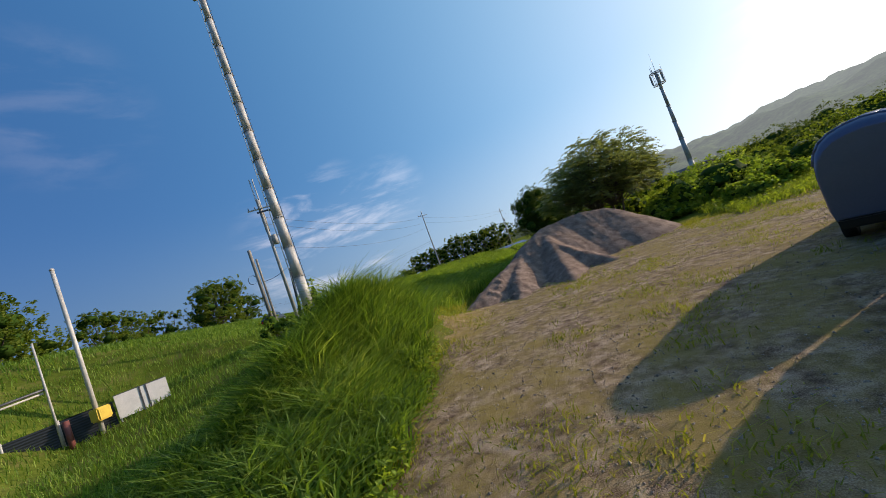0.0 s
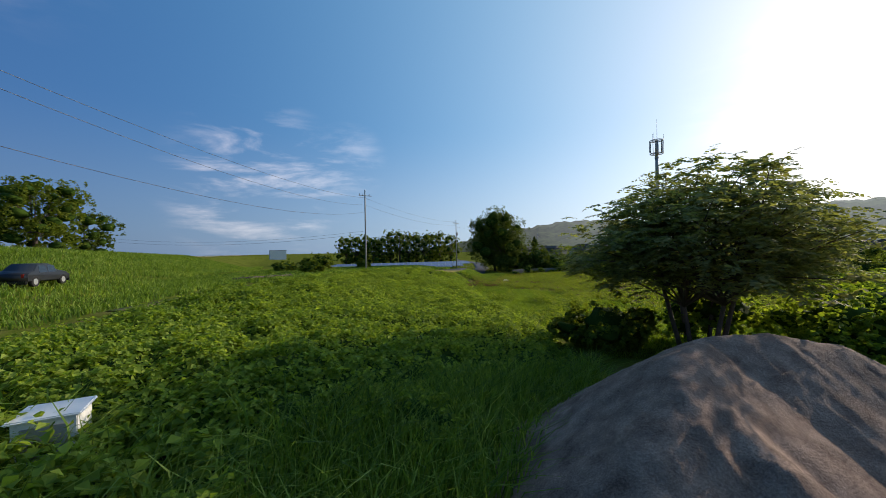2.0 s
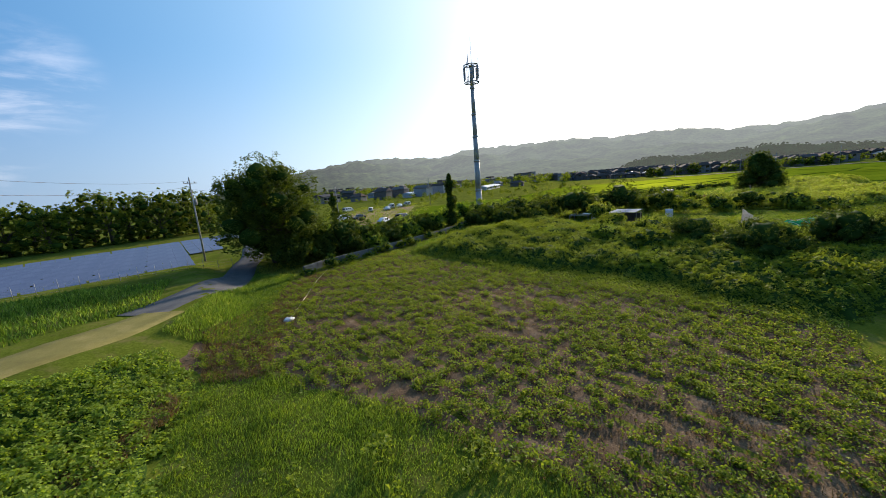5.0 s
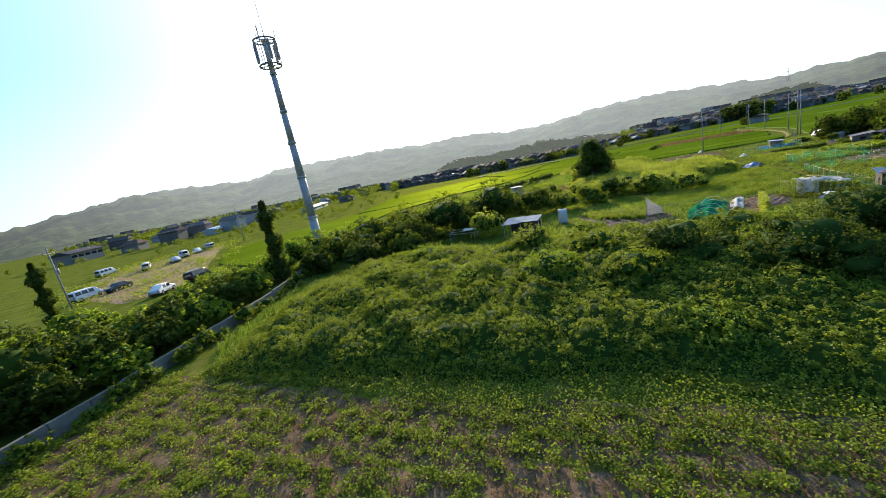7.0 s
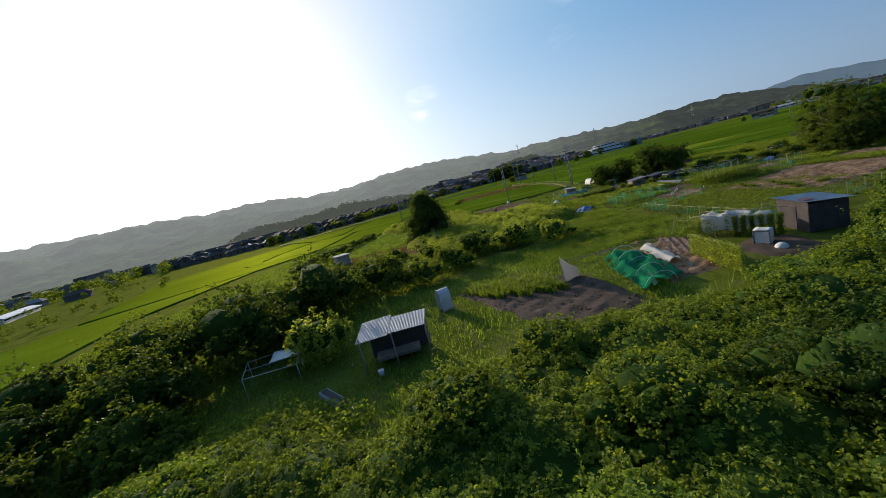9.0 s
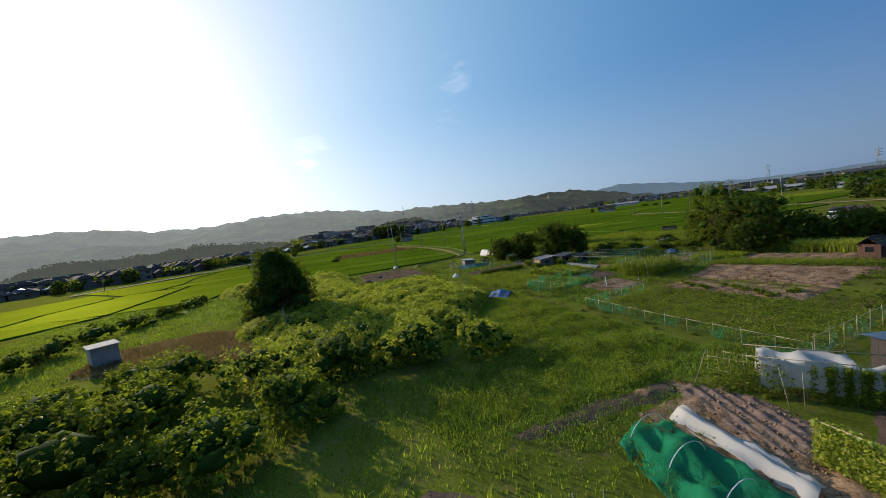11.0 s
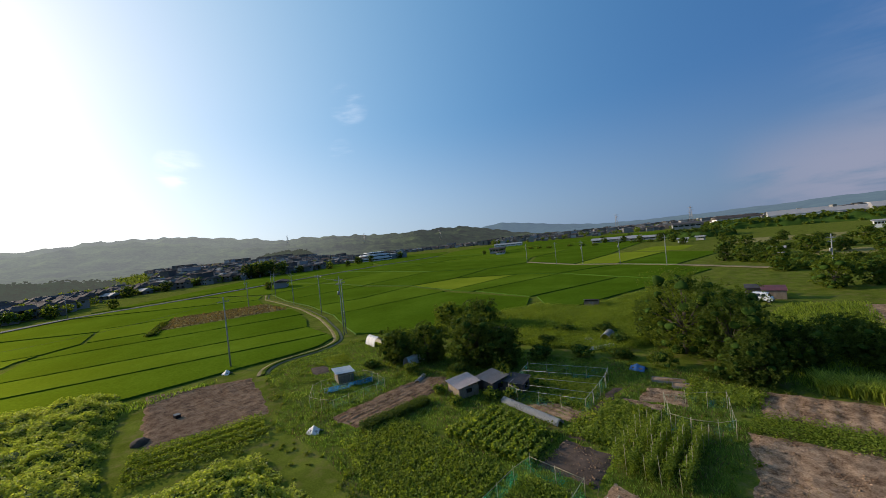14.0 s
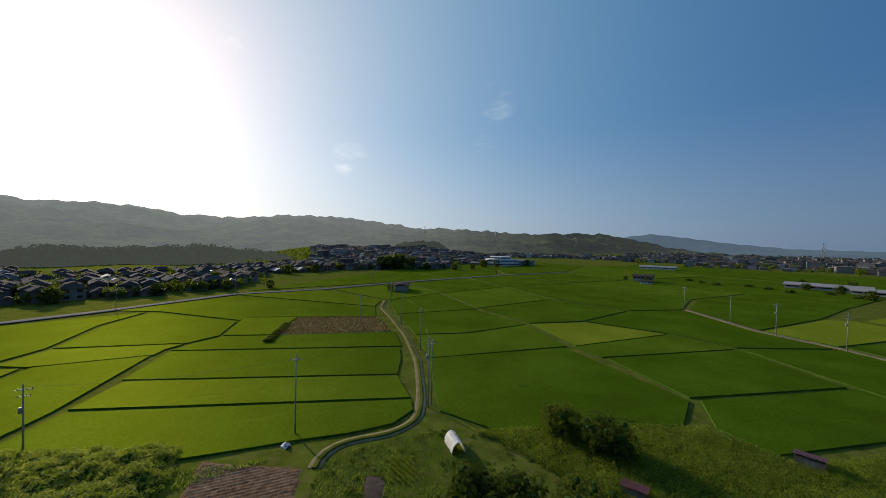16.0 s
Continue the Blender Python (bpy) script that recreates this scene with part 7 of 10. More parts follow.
def vine_column(at, h, r, seed):
    x, y = at
    ob = thing("vine_tree", (x, y, float(land(x, y))), 0, "narrow dead tree wrapped in dark vines", "tree", "vine trees")
    stick_part("trunk", (0, 0, -0.2), (0, 0, h * 0.95), 0.22, 0.08, M["bark"], ob, 8)
    ch, bm = [], bmesh.new()
    for k in range(9):
        z = h * (0.12 + 0.1 * k)
        rr = r * (0.75 + 0.35 * math.sin(k * 1.9 + seed)) * (0.7 if k > 7 else 1)
        p, d = lump_points(380, (0.2 * math.sin(k * 2.0), 0.2 * math.cos(k), z), (rr, rr, h * 0.09), 0.7)
        ch.append(leaves(p, 0.3, 0.5, face=d))
        bmesh.ops.create_icosphere(bm, subdivisions=1, radius=1, matrix=Matrix.Translation((0, 0, z)) @ Matrix.Diagonal((rr * .75, rr * .75, h * .08, 1)))
    # solid dark lumps inside the vines, in place of inner shade
    part("dark_core", bm, M["under"], ob)
    stuff("crown", ch, M["leaf_dark"], "", "", ob)


vine_column((59.5, 97.8), 10.4, 1.15, 1)
vine_column((47, 124), 8.5, 1.0, 2)


# ---- sheds and frames of the allotments ----
def tin_shelter():
    ob = thing("tin_shelter", (70, 69.2, float(land(70, 69.2))), 0, "open shelter with two pale tin roof sheets", "shelter")
    for a, b, c, zz in (((-1.2, 2.1), (1.6, 1.8), (1.6, -0.2), 2.35), ((-1.3, 0.05), (0.7, -0.25), (0.4, -2.5), 2.5)):
        lo, u = Vector((a[0], a[1], zz - 0.25)), Vector((b[0] - a[0], b[1] - a[1], 0.3))
        v = Vector((c[0] - b[0], c[1] - b[1], 0.05))
        corrugated_part("roof_sheet", lo, v.normalized(), u.normalized(), v.length, u.length, M["tin"], ob, 0.1, "pale corrugated tin sheet")
    for x, y in ((-1.0, 1.9), (1.3, 1.6), (-1.1, -0.1), (1.0, -0.3), (-1.1, -2.2), (0.3, -2.3)):
        stick_part("post", (x, y, -0.1), (x, y, 2.3), 0.05, 0.045, M["grey_wood"], ob)
    box_part("back_wall", (0.9, -2.2, 0), (1.0, 1.5, 1.9), M["dark_tin"], ob, 0.01)
    box_part("bench", (-0.6, -1.6, 0.35), (0.6, 1.2, 0.55), M["old_wood"], ob, 0.02)
    p = thing("plastic_bucket", (68.4, 70.2, float(land(68.4, 70.2))), 0, "small white bucket beside the shelter", "bucket")
    stick_part("bucket", (0, 0, 0), (0, 0, 0.35), 0.14, 0.18, M["white_paint"], p, 12)
    stick_part("rim", (0, 0, 0.33), (0, 0, 0.37), 0.195, 0.195, M["white_paint"], p, 12)
    p = thing("trough", (67.2, 73.0, float(land(67.2, 73.0))), 35, "long grey trough on the ground", "trough")
    box_part("trough", (-1.1, -0.3, 0), (1.1, 0.3, 0.4), M["concrete"], p, 0.05)
    box_part("water", (-1.0, -0.2, 0.395), (1.0, 0.2, 0.41), M["dark_tin"], p, 0.0)


tin_shelter()


def sheet_over(name, rows, material, parent, sag=0.06, seed=0.0, label=""):
    """A cloth through a grid of points (rows of equal length), with folds and thickness."""
    g = np.array(rows, float)
    k = 5
    a, b, _ = g.shape
    iu, iv = np.linspace(0, a - 1, (a - 1) * k + 1), np.linspace(0, b - 1, (b - 1) * k + 1)
    out = np.zeros((len(iu), len(iv), 3))
    for c in range(3):
        mid = np.array([np.interp(iv, range(b), g[i, :, c]) for i in range(a)])
        out[:, :, c] = np.array([np.interp(iu, range(a), mid[:, j]) for j in range(len(iv))]).T
    out[:, :, 2] -= sag * np.abs(np.sin(iu[:, None] * math.pi) * np.sin(iv[None] * math.pi + 0.3)) + sag * 0.5 * wobble(out[:, :, 0] * 3, out[:, :, 1] * 3 + out[:, :, 2] * 2, 1, seed)
    me = mesh_from(name, out.reshape(-1, 3), grid_faces(len(iu), len(iv)), material)
    ob = new(name, me)
    ob.parent = parent
    sol = ob.modifiers.new("thickness", "SOLIDIFY")
    sol.thickness = 0.008
    if label:
        ob["label"] = label
    return ob


def frames():
    z = float(land(71, 77))
    ob = thing("plant_cover", (71.8, 77.4, z), 0, "thin pipe frame half covered by a white sheet", "frame")
    cs = [(-1.4, 1.4), (1.6, 2.2), (2.2, -1.4), (-1.4, -2.0)]
    for (x0, y0), (x1, y1) in zip(cs, cs[1:] + cs[:1]):
        stick_part("rail", (x0, y0, 1.35), (x1, y1, 1.35), 0.025, 0.025, M["galvanised"], ob, 6)
        stick_part("post", (x0, y0, 0), (x0, y0, 1.36), 0.025, 0.025, M["galvanised"], ob, 6)
    stick_part("rail", (0, 1.8, 1.35), (0.3, -1.7, 1.35), 0.025, 0.025, M["galvanised"], ob, 6)
    sheet_over("sheet", [[(0.2, -1.75, 0.5), (0.25, -1.7, 1.4), (0.1, 0.2, 1.4)], [(1.4, -1.65, 0.5), (1.4, -1.6, 1.42), (1.5, 0.4, 1.4)], [(2.2, -1.45, 0.4), (2.2, -1.4, 1.38), (2.1, 0.5, 1.36)]], M["white_sheet"], ob, 0.1)
    ob = thing("white_cloche", (76.2, 65.0, float(land(76.2, 65))), 20, "small upright white plastic-covered hoop frame", "cloche")
    prof = [(-0.42, 0.0), (-0.42, 1.2), (-0.32, 1.6), (-0.1, 1.82), (0.1, 1.82), (0.32, 1.6), (0.42, 1.2), (0.42, 0.0)]
    sheet_over("cover", [[(x, y, h) for x, h in prof] for y in (-0.5, 0, 0.5)], M["white_sheet"], ob, 0.03)
    for y in (-0.5, 0.5):
        bm = bmesh.new()
        for p, q in zip(prof, prof[1:]):
            limb(bm, (p[0], y, p[1]), (q[0], y, q[1]), 0.02, 0.02, 5)
        part("hoop", bm, M["galvanised"], ob)
    # limp net on a pole
    ob = thing("draped_net", (74.3, 55.0, float(land(74.3, 55))), 0, "pale net draped from a slanting pole", "net")
    stick_part("pole", (-0.2, 0.6, 0), (0.0, 0.5, 2.3), 0.03, 0.025, M["bamboo"], ob, 6)
    stick_part("pole", (0.9, -1.6, 0), (0.7, -1.4, 1.1), 0.03, 0.025, M["bamboo"], ob, 6)
    sheet_over("net", [[(-0.2, 0.6, 0.1), (0.0, 0.5, 2.2)], [(0.2, -0.2, 0.0), (0.2, -0.2, 1.5)], [(0.7, -1.2, 0.0), (0.6, -1.1, 0.8)]], M["white_net"], ob, 0.15)
    # collapsed green netting and a torn plastic sheet on low hoops
    ob = thing("fallen_net", (73.0, 49.6, float(land(73, 49.6))), 0, "collapsed green net over low hoops", "net")
    sheet_over("net", [[(-4.6, 3.2, 0.25), (-4.4, 2.3, 0.75), (-4.2, 1.2, 0.35), (-3.6, -0.4, 0.25)], [(-2.0, 2.6, 0.3), (-1.8, 1.7, 0.45), (-1.6, 0.6, 1.0), (-1.2, -1.2, 0.3)], [(0.2, 2.2, 0.3), (0.4, 1.2, 0.9), (0.3, 0.1, 0.35), (0.6, -1.3, 0.5)], [(2.0, 1.6, 0.3), (2.2, 0.6, 0.4), (2.4, -0.6, 0.95), (2.6, -2.0, 0.25)], [(4.2, 0.6, 0.25), (4.2, -0.4, 0.7), (4.2, -1.4, 0.4), (4.0, -2.6, 0.2)]], M["heaped_net"], ob, 0.35, 2.0)
    for k in range(5):
        bm = bmesh.new()
        x, y = -4 + 2.0 * k, 1.6 - 0.65 * k
        for j in range(8):
            a, b = j * math.pi / 8, (j + 1) * math.pi / 8
            limb(bm, (x, y + 1.2 * math.cos(a), 0.95 * math.sin(a)), (x, y + 1.2 * math.cos(b), 0.95 * math.sin(b)), 0.015, 0.015, 5)
        part("hoop", bm, M["white_paint"], ob)
    ob = thing("torn_sheet", (73.6, 47.6, float(land(73.6, 47.6)) + 0.05), 0, "torn white plastic sheet over a vegetable bed", "plastic sheet")
    sheet_over("sheet", [[(-1.9, 0.9, 0.15), (-1.8, 0.2, 0.5), (-1.7, -0.4, 0.3)], [(0.4, 0.2, 0.2), (0.4, -0.4, 0.55), (0.4, -1.0, 0.3)], [(3.6, -0.7, 0.1), (3.5, -1.3, 0.5), (3.4, -1.8, 0.25)]], M["clear_sheet"], ob, 0.35, 4.0)
    ob = thing("torn_sheet", (70.5, 50.8, float(land(70.5, 50.8)) + 0.03), 0, "strip of white plastic lying on weeds", "plastic sheet")
    sheet_over("sheet", [[(-1.6, 1.0, 0.1), (-1.4, 0.6, 0.25)], [(0.2, 0.1, 0.2), (0.3, -0.3, 0.3)], [(2.2, -0.8, 0.05), (2.2, -1.2, 0.15)]], M["white_sheet"], ob, 0.1, 5.0)
    # bean trellis
    ob = thing("bean_trellis", (70.0, 46.2, float(land(70, 46.2))), 0, "bamboo trellis covered by leafy climbing beans", "trellis")
    for k in range(7):
        x = -2.6 + 0.87 * k
        stick_part("cane", (x, -0.23 * x, -0.1), (x, -0.23 * x, 1.75), 0.02, 0.016, M["bamboo"], ob, 6)
    for h in (0.6, 1.2, 1.7):
        stick_part("cross_cane", (-2.7, 0.62, h), (2.7, -0.62, h), 0.018, 0.018, M["bamboo"], ob, 6)
    n = 5200
    u = rng.uniform(-2.7, 2.7, n)
    p = np.c_[u, -0.23 * u + rng.normal(0, 0.13, n), rng.uniform(0.05, 1.75, n)]
    stuff("crown", [leaves(p, 0.13 * rng.uniform(.6, 1.3, n), 0.8, face=np.tile([0, 0.9, 0.3], (n, 1)))], M["leaf_kudzu"], "", "", ob)
    # white-sheeted tomato shelter
    ob = thing("sheeted_shelter", (74.2, 39.8, float(land(74, 40))), 28, "bamboo frame with torn white plastic sheets and vines", "shelter")
    for x in (-2.4, -0.8, 0.8, 2.4):
        for y in (-0.8, 0.8):
            stick_part("cane", (x, y, -0.1), (x, y, 1.9), 0.022, 0.018, M["bamboo"], ob, 6)
    for y in (-0.8, 0.8):
        stick_part("cross_cane", (-3.0, y, 1.8), (2.9, y, 1.85), 0.02, 0.02, M["bamboo"], ob, 6)
    sheet_over("sheet", [[(-0.9, 0.85, 0.6), (-0.9, 0.8, 1.75), (-0.8, -0.8, 1.8), (-0.9, -0.9, 0.4)], [(0.8, 0.9, 0.5), (0.8, 0.8, 1.85), (0.8, -0.8, 1.8), (0.8, -0.9, 0.5)], [(2.4, 0.85, 0.5), (2.4, 0.8, 1.8), (2.4, -0.8, 1.75), (2.5, -0.9, 0.4)]], M["clear_sheet"], ob, 0.4, 1.0)
    sheet_over("sheet", [[(-2.4, 0.85, 1.0), (-2.35, 0.8, 1.9)], [(-1.6, 0.95, 0.9), (-1.6, 0.85, 2.0)], [(-0.95, 0.85, 0.8), (-0.95, 0.82, 1.8)]], M["clear_sheet"], ob, 0.2, 3.0)
    n = 7000
    p = np.c_[rng.uniform(-3, 0.4, n), rng.uniform(0.6, 1.1, n), rng.uniform(0, 1.7, n)]
    p[:, 0] = np.round(p[:, 0] / 0.55) * 0.55 + rng.normal(0, 0.1, n)
    stuff("crown", [leaves(p, 0.11)], M["leaf_crop"], "", "", ob)
    ob = thing("covered_crate", (71.0, 41.2, float(land(71, 41))), 30, "crate wrapped in white plastic on bare soil", "crate")
    sheet_over("cover", [[(-0.5, y, 0), (-0.48, y, 1.05), (0.48, y, 1.1), (0.5, y, 0)] for y in (-0.5, 0, 0.5)], M["white_sheet"], ob, 0.04)
    box_part("crate", (-0.42, -0.44, 0), (0.42, 0.44, 0.95), M["white_board"], ob, 0.02)
    ob = thing("covered_pot", (69.4, 41.6, float(land(69.4, 41.6))), 0, "low round white plastic cloche on soil", "cloche")
    bm = bmesh.new()
    bmesh.ops.create_uvsphere(bm, u_segments=16, v_segments=10, radius=0.42)
    bmesh.ops.delete(bm, geom=[v for v in bm.verts if v.co.z < -0.1], context="VERTS")
    part("cover", bm, M["white_sheet"], ob)
    stick_part("rim", (0, 0, -0.08), (0, 0, 0.02), 0.45, 0.44, M["white_paint"], ob, 16)


frames()


def dark_shed():
    x, y = 71.5, 36.4
    ob = thing("garden_shed", (x, y, float(land(x, y))), -20, "dark board shed with a pale flat tin roof", "shed")
    L, W = 3.4, 2.4
    for k in range(12):
        u = -L / 2 + L * k / 12
        for s in (-1, 1):
            box_part("board", (u + 0.005, s * W / 2 - 0.02, 0), (u + L / 12 - 0.005, s * W / 2 + 0.02, 2.15 + 0.08 * s), M["dark_tin"], ob, 0.0)
    for k in range(8):
        u = -W / 2 + W * k / 8
        for s in (-1, 1):
            box_part("board", (s * L / 2 - 0.02, u + 0.005, 0), (s * L / 2 + 0.02, u + W / 8 - 0.005, 2.1), M["dark_tin"], ob, 0.0)
    corrugated_part("roof_sheet", (-L / 2 - 0.25, -W / 2 - 0.3, 2.15), (1, 0, 0), Vector((0, 1, 0.07)).normalized(), L + 0.5, W + 0.6, M["tin"], ob, 0.1, "pale weathered tin roof")
    box_part("roof_patch", (-L / 2 + 0.1, W / 2 - 0.5, 2.40), (-L / 2 + 0.9, W / 2 + 0.1, 2.43), M["red_tin"], ob, 0.0, "rusty brown tin patch")
    box_part("door", (-0.5, W / 2 + 0.025, 0.05), (0.35, W / 2 + 0.06, 1.85), M["dark_tin"], ob, 0.01)


dark_shed()

# ---- allotment gardens ----
PLOTS = [
    ("soil_bed", [(94.8, 8.9), (80.3, 6.2), (80.8, 17.3), (93.3, 17.6)], "soil", (8, 2.6, 0.025), 0.08, "wide bare brown vegetable plot"),
    ("soil_bed", [(92.9, 18.2), (80.8, 17.9), (80.9, 23.1), (92.7, 23.4)], "soil", None, 0.22, "bare brown plot with soil mounds"),
    ("soil_bed", [(95.2, -0.3), (84.6, -2.8), (83.0, 3.2), (94.3, 5.4)], "soil", (5, 1.4, 0.03), 0.08, "bare brown plot by the old shed"),
    ("soil_bed", [(157.4, 42.8), (151.2, 30.8), (141.5, 31.9), (135.3, 33.2), (137.6, 44.3), (146, 44.2)], "tilled_soil", (2, 0.62, 0.03), 0.06, "freshly ploughed brown plot with fine furrows"),
    ("soil_bed", [(100.8, 27.6), (100.4, 21.2), (95.2, 22.4), (95.4, 27.6)], "soil", None, 0.05, "bare plot laid out with wooden laths"),
    ("soil_bed", [(105.6, 22.6), (101.4, 22.6), (101.6, 18.0), (105.8, 18.4)], "dark_soil", None, 0.06, "small dark plot with seedlings"),
    ("soil_bed", [(127.4, 29.2), (128.2, 22), (127.8, 15.4), (125.2, 13.7), (123.6, 15.2), (122.6, 21), (123.0, 28.6)], "tilled_soil", (4, 0.7, 0.03), 0.09, "narrow furrowed brown bed"),
    ("soil_bed", [(103.4, 7.6), (99.6, 6.6), (100.4, 3.2), (104.2, 4.0)], "soil", None, 0.04, "small brown bed by the path"),
    ("soil_bed", [(79.6, 43.2), (77.3, 42.2), (73.3, 42.9), (72.0, 46.6), (74.4, 46.8), (77.4, 45.0)], "sand", (60, 0.55, 0.07), 0.16, "turned brown soil beside the white shelter"),
    ("soil_path", [(80.8, 53.4), (79.6, 53.2), (79.1, 48.6), (78.2, 44.0), (79.4, 43.6), (80.2, 48.4)], "dark_soil", None, 0.05, "narrow dark earth path through grass"),
    ("soil_bed", [(146.8, 23.2), (143.0, 24.4), (142.0, 22.4), (146.2, 21.2)], "dark_soil", None, 0.03, "small dark seed bed near the track"),
    ("soil_bed", [(86.6, -48.7), (73.7, -50.9), (76.4, -22.0), (84.8, -24)], "soil", (10, 2.2, 0.06), 0.05, "large bare brown field"),
    ("soil_bed", [(112.6, 15.0), (110.2, 12.6), (106.2, 12.8), (106.6, 15.2)], "soil", (82, 0.8, 0.04), 0.03, "narrow brown seed bed beside a net tunnel"),
    ("soil_path", [(106.9, 6.0), (105.9, 5.6), (104.4, 17.4), (105.6, 17.6)], "dark_soil", None, 0.03, "dark trodden path between garden plots"),
    ("soil_bed", [(104.9, 7.9), (101.4, 7.6), (101.3, 9.2), (105.0, 9.8)], "soil", None, 0.05, "small brown bed of turned soil"),
    ("dry_ground", [(104.5, 63.5), (108, 74), (114, 81), (122, 80), (122, 70), (116, 64)], "dry_grass", None, 0.1, "withered reddish brown ground"),
    ("soil_bed", [(64.5, 58.5), (79.2, 63.5), (79.6, 57.8), (75, 53.5), (68.5, 53)], "dark_soil", (30, 1.5, 0.03), 0.12, "shaded vegetable plot with plastic mulch"),
    ("soil_bed", [(69.6, 45.6), (77.8, 43.6), (78.4, 47.5), (69.0, 50.4)], "soil", (20, 1.2, 0.035), 0.12, "vegetable bed under torn nets"),
    ("soil_bed", [(72.8, 38.8), (68.0, 39.6), (67.6, 43.2), (71.6, 43.4)], "dark_soil", None, 0.04, "bare trodden soil by the shed"),
]
for _i, (_n, _o, _m, _f, _c, _l) in enumerate(PLOTS):
    patch_sheet(_n, _o, 0.09, M[_m], (0.12 if _i in (3, 6, 8, 9) else 0.2) if _i not in (11, 15) else 0.6, 0.025, _f, _i * 1.7, 0.35, _l, "plot", _c)


def soil_clods():
    """Lumps of turned earth on the bare plots."""
    o = np.array([(1, 0, 0), (0, 1, 0), (-1, 0, 0), (0, -1, 0), (0, 0, 0.8), (0, 0, -0.8)], float)
    f = np.array([(0, 1, 4), (1, 2, 4), (2, 3, 4), (3, 0, 4), (1, 0, 5), (2, 1, 5), (3, 2, 5), (0, 3, 5)])
    P = []
    for i, row in enumerate(PLOTS):
        if i in (0, 1, 2, 4, 5, 6, 7, 8, 14, 16, 17):
            p = inside_points(row[1], 26 if i in (1, 8) else 16)
            P.append(p[wobble(p[:, 0], p[:, 1], 1.1, i) > -0.25])
    p = np.concatenate(P)
    n = len(p)
    size = np.clip(rng.lognormal(-3.25, 0.5, n), 0.02, 0.11)
    v = (o[None] * size[:, None, None]) * rng.uniform(0.6, 1.4, (n, 6, 1))
    v[:, :, :2] += p[:, None]
    v[:, :, 2] += (land(p[:, 0], p[:, 1]) + 0.09 + 0.1 * size)[:, None]
    me = mesh_from("soil_clods", v.reshape(-1, 3), (np.arange(n)[:, None, None] * 6 + f).reshape(-1, 3), M["soil"], True)
    tagged(new("soil_clods", me), "dry brown clods of turned garden soil", "soil", kind="stuff")
    q = inside_points([(72, -4), (96, -4), (106, -2), (122, 2), (140, 8), (152, 10), (150, 29), (134, 34), (122, 33), (106, 34), (94, 36), (76, 35)], 7)
    q = q[wobble(q[:, 0], q[:, 1], 1.9, 6.0) + 0.5 * wobble(q[:, 0], q[:, 1], 0.7, 2.0) > 0.05]
    stuff("dry_litter", [blades(np.c_[q, land(q[:, 0], q[:, 1]) + 0.02], 0.28, 0.03, 1.1)], M["leaf_dry"], "withered grass and stalks between garden plots", "grass")


soil_clods()


def crop_rows(name, outline, direction, spacing, per_m, height, leaf, material, label, spread=0.18, kind="leaf"):
    """Rows of leafy plants in a plot."""
    p = inside_points(outline, per_m * 2.2 / spacing)
    a = radians(direction)
    n = np.array([-math.sin(a), math.cos(a)])
    d = p @ n
    p = p + ((np.round(d / spacing) * spacing - d) + rng.normal(0, spread, len(p)))[:, None] * n
    z = land(p[:, 0], p[:, 1])
    if kind == "blade":
        ch = [blades(np.c_[p, z], height, leaf, 0.45)]
    else:
        ch = [leaves(np.c_[p, z + height * rng.uniform(0.1, 1, len(p))], leaf * rng.uniform(0.6, 1.3, len(p)), 0.55)]
    return stuff(name, ch, M[material], label, "crop")


crop_rows("taro_patch", [(114.2, 17.6), (107.2, 18.4), (106.4, 23.4), (114.5, 24.2)], 95, 1.0, 60, 0.7, 0.34, "leaf_crop", "broad-leaved dark green taro plants in rows", 0.2)
crop_rows("pumpkin_patch", [(105.8, 17.6), (101.8, 17.2), (101.2, 9.6), (105.4, 9.0)], 95, 1.2, 90, 0.45, 0.26, "leaf_crop", "sprawling pumpkin leaves over a plot", 0.4)
crop_rows("bean_rows", [(101.2, 20.2), (96.4, 19.6), (96.8, 12.2), (101.2, 12.8)], 95, 1.1, 150, 1.7, 0.16, "leaf_crop", "tall staked bean plants in rows", 0.16)
crop_rows("weedy_plot", [(121.5, 24.5), (115, 25), (107, 25), (106, 33), (114, 33), (121, 31)], 95, 1.3, 45, 0.45, 0.22, "leaf_weed", "weedy vegetable plot with mixed plants", 0.4)
crop_rows("garden_crop", [(105.0, 31.4), (105.4, 24.4), (101.8, 24.2), (101.4, 31.4)], 95, 0.8, 55, 0.5, 0.18, "leaf_crop", "mixed vegetables inside a green net", 0.3)
crop_rows("corn_patch", [(91, -2.2), (83, -2.6), (83.4, -5.6), (91.4, -5.2)], 5, 0.8, 40, 1.7, 0.05, "leaf_kudzu", "row of tall young corn plants", 0.1, "blade")
crop_rows("vegetable_rows", [(136.8, 45.6), (134.6, 34.0), (129.6, 35.0), (130.8, 46.6)], 82, 1.5, 70, 0.55, 0.2, "leaf_crop", "dark green vegetable rows beside the ploughed plot", 0.22)
crop_rows("leek_rows", [(148.6, 16.5), (143.6, 17.8), (144.6, 21.0), (149.8, 19.6)], 15, 0.7, 60, 0.4, 0.03, "leaf_crop", "dull green leek rows near the track", 0.06, "blade")
crop_rows("net_crop", [(116, 8), (108, 5.2), (107, 12.4), (114, 14.4)], 70, 0.9, 45, 0.45, 0.18, "leaf_crop", "green vegetables under a net frame", 0.25)
crop_rows("leafy_bed", [(99.8, 5.6), (95.0, 3.4), (94.8, 0.2), (100.6, 0.2)], 70, 1.0, 80, 0.5, 0.24, "leaf_weed", "bright leafy bed by the path", 0.4)
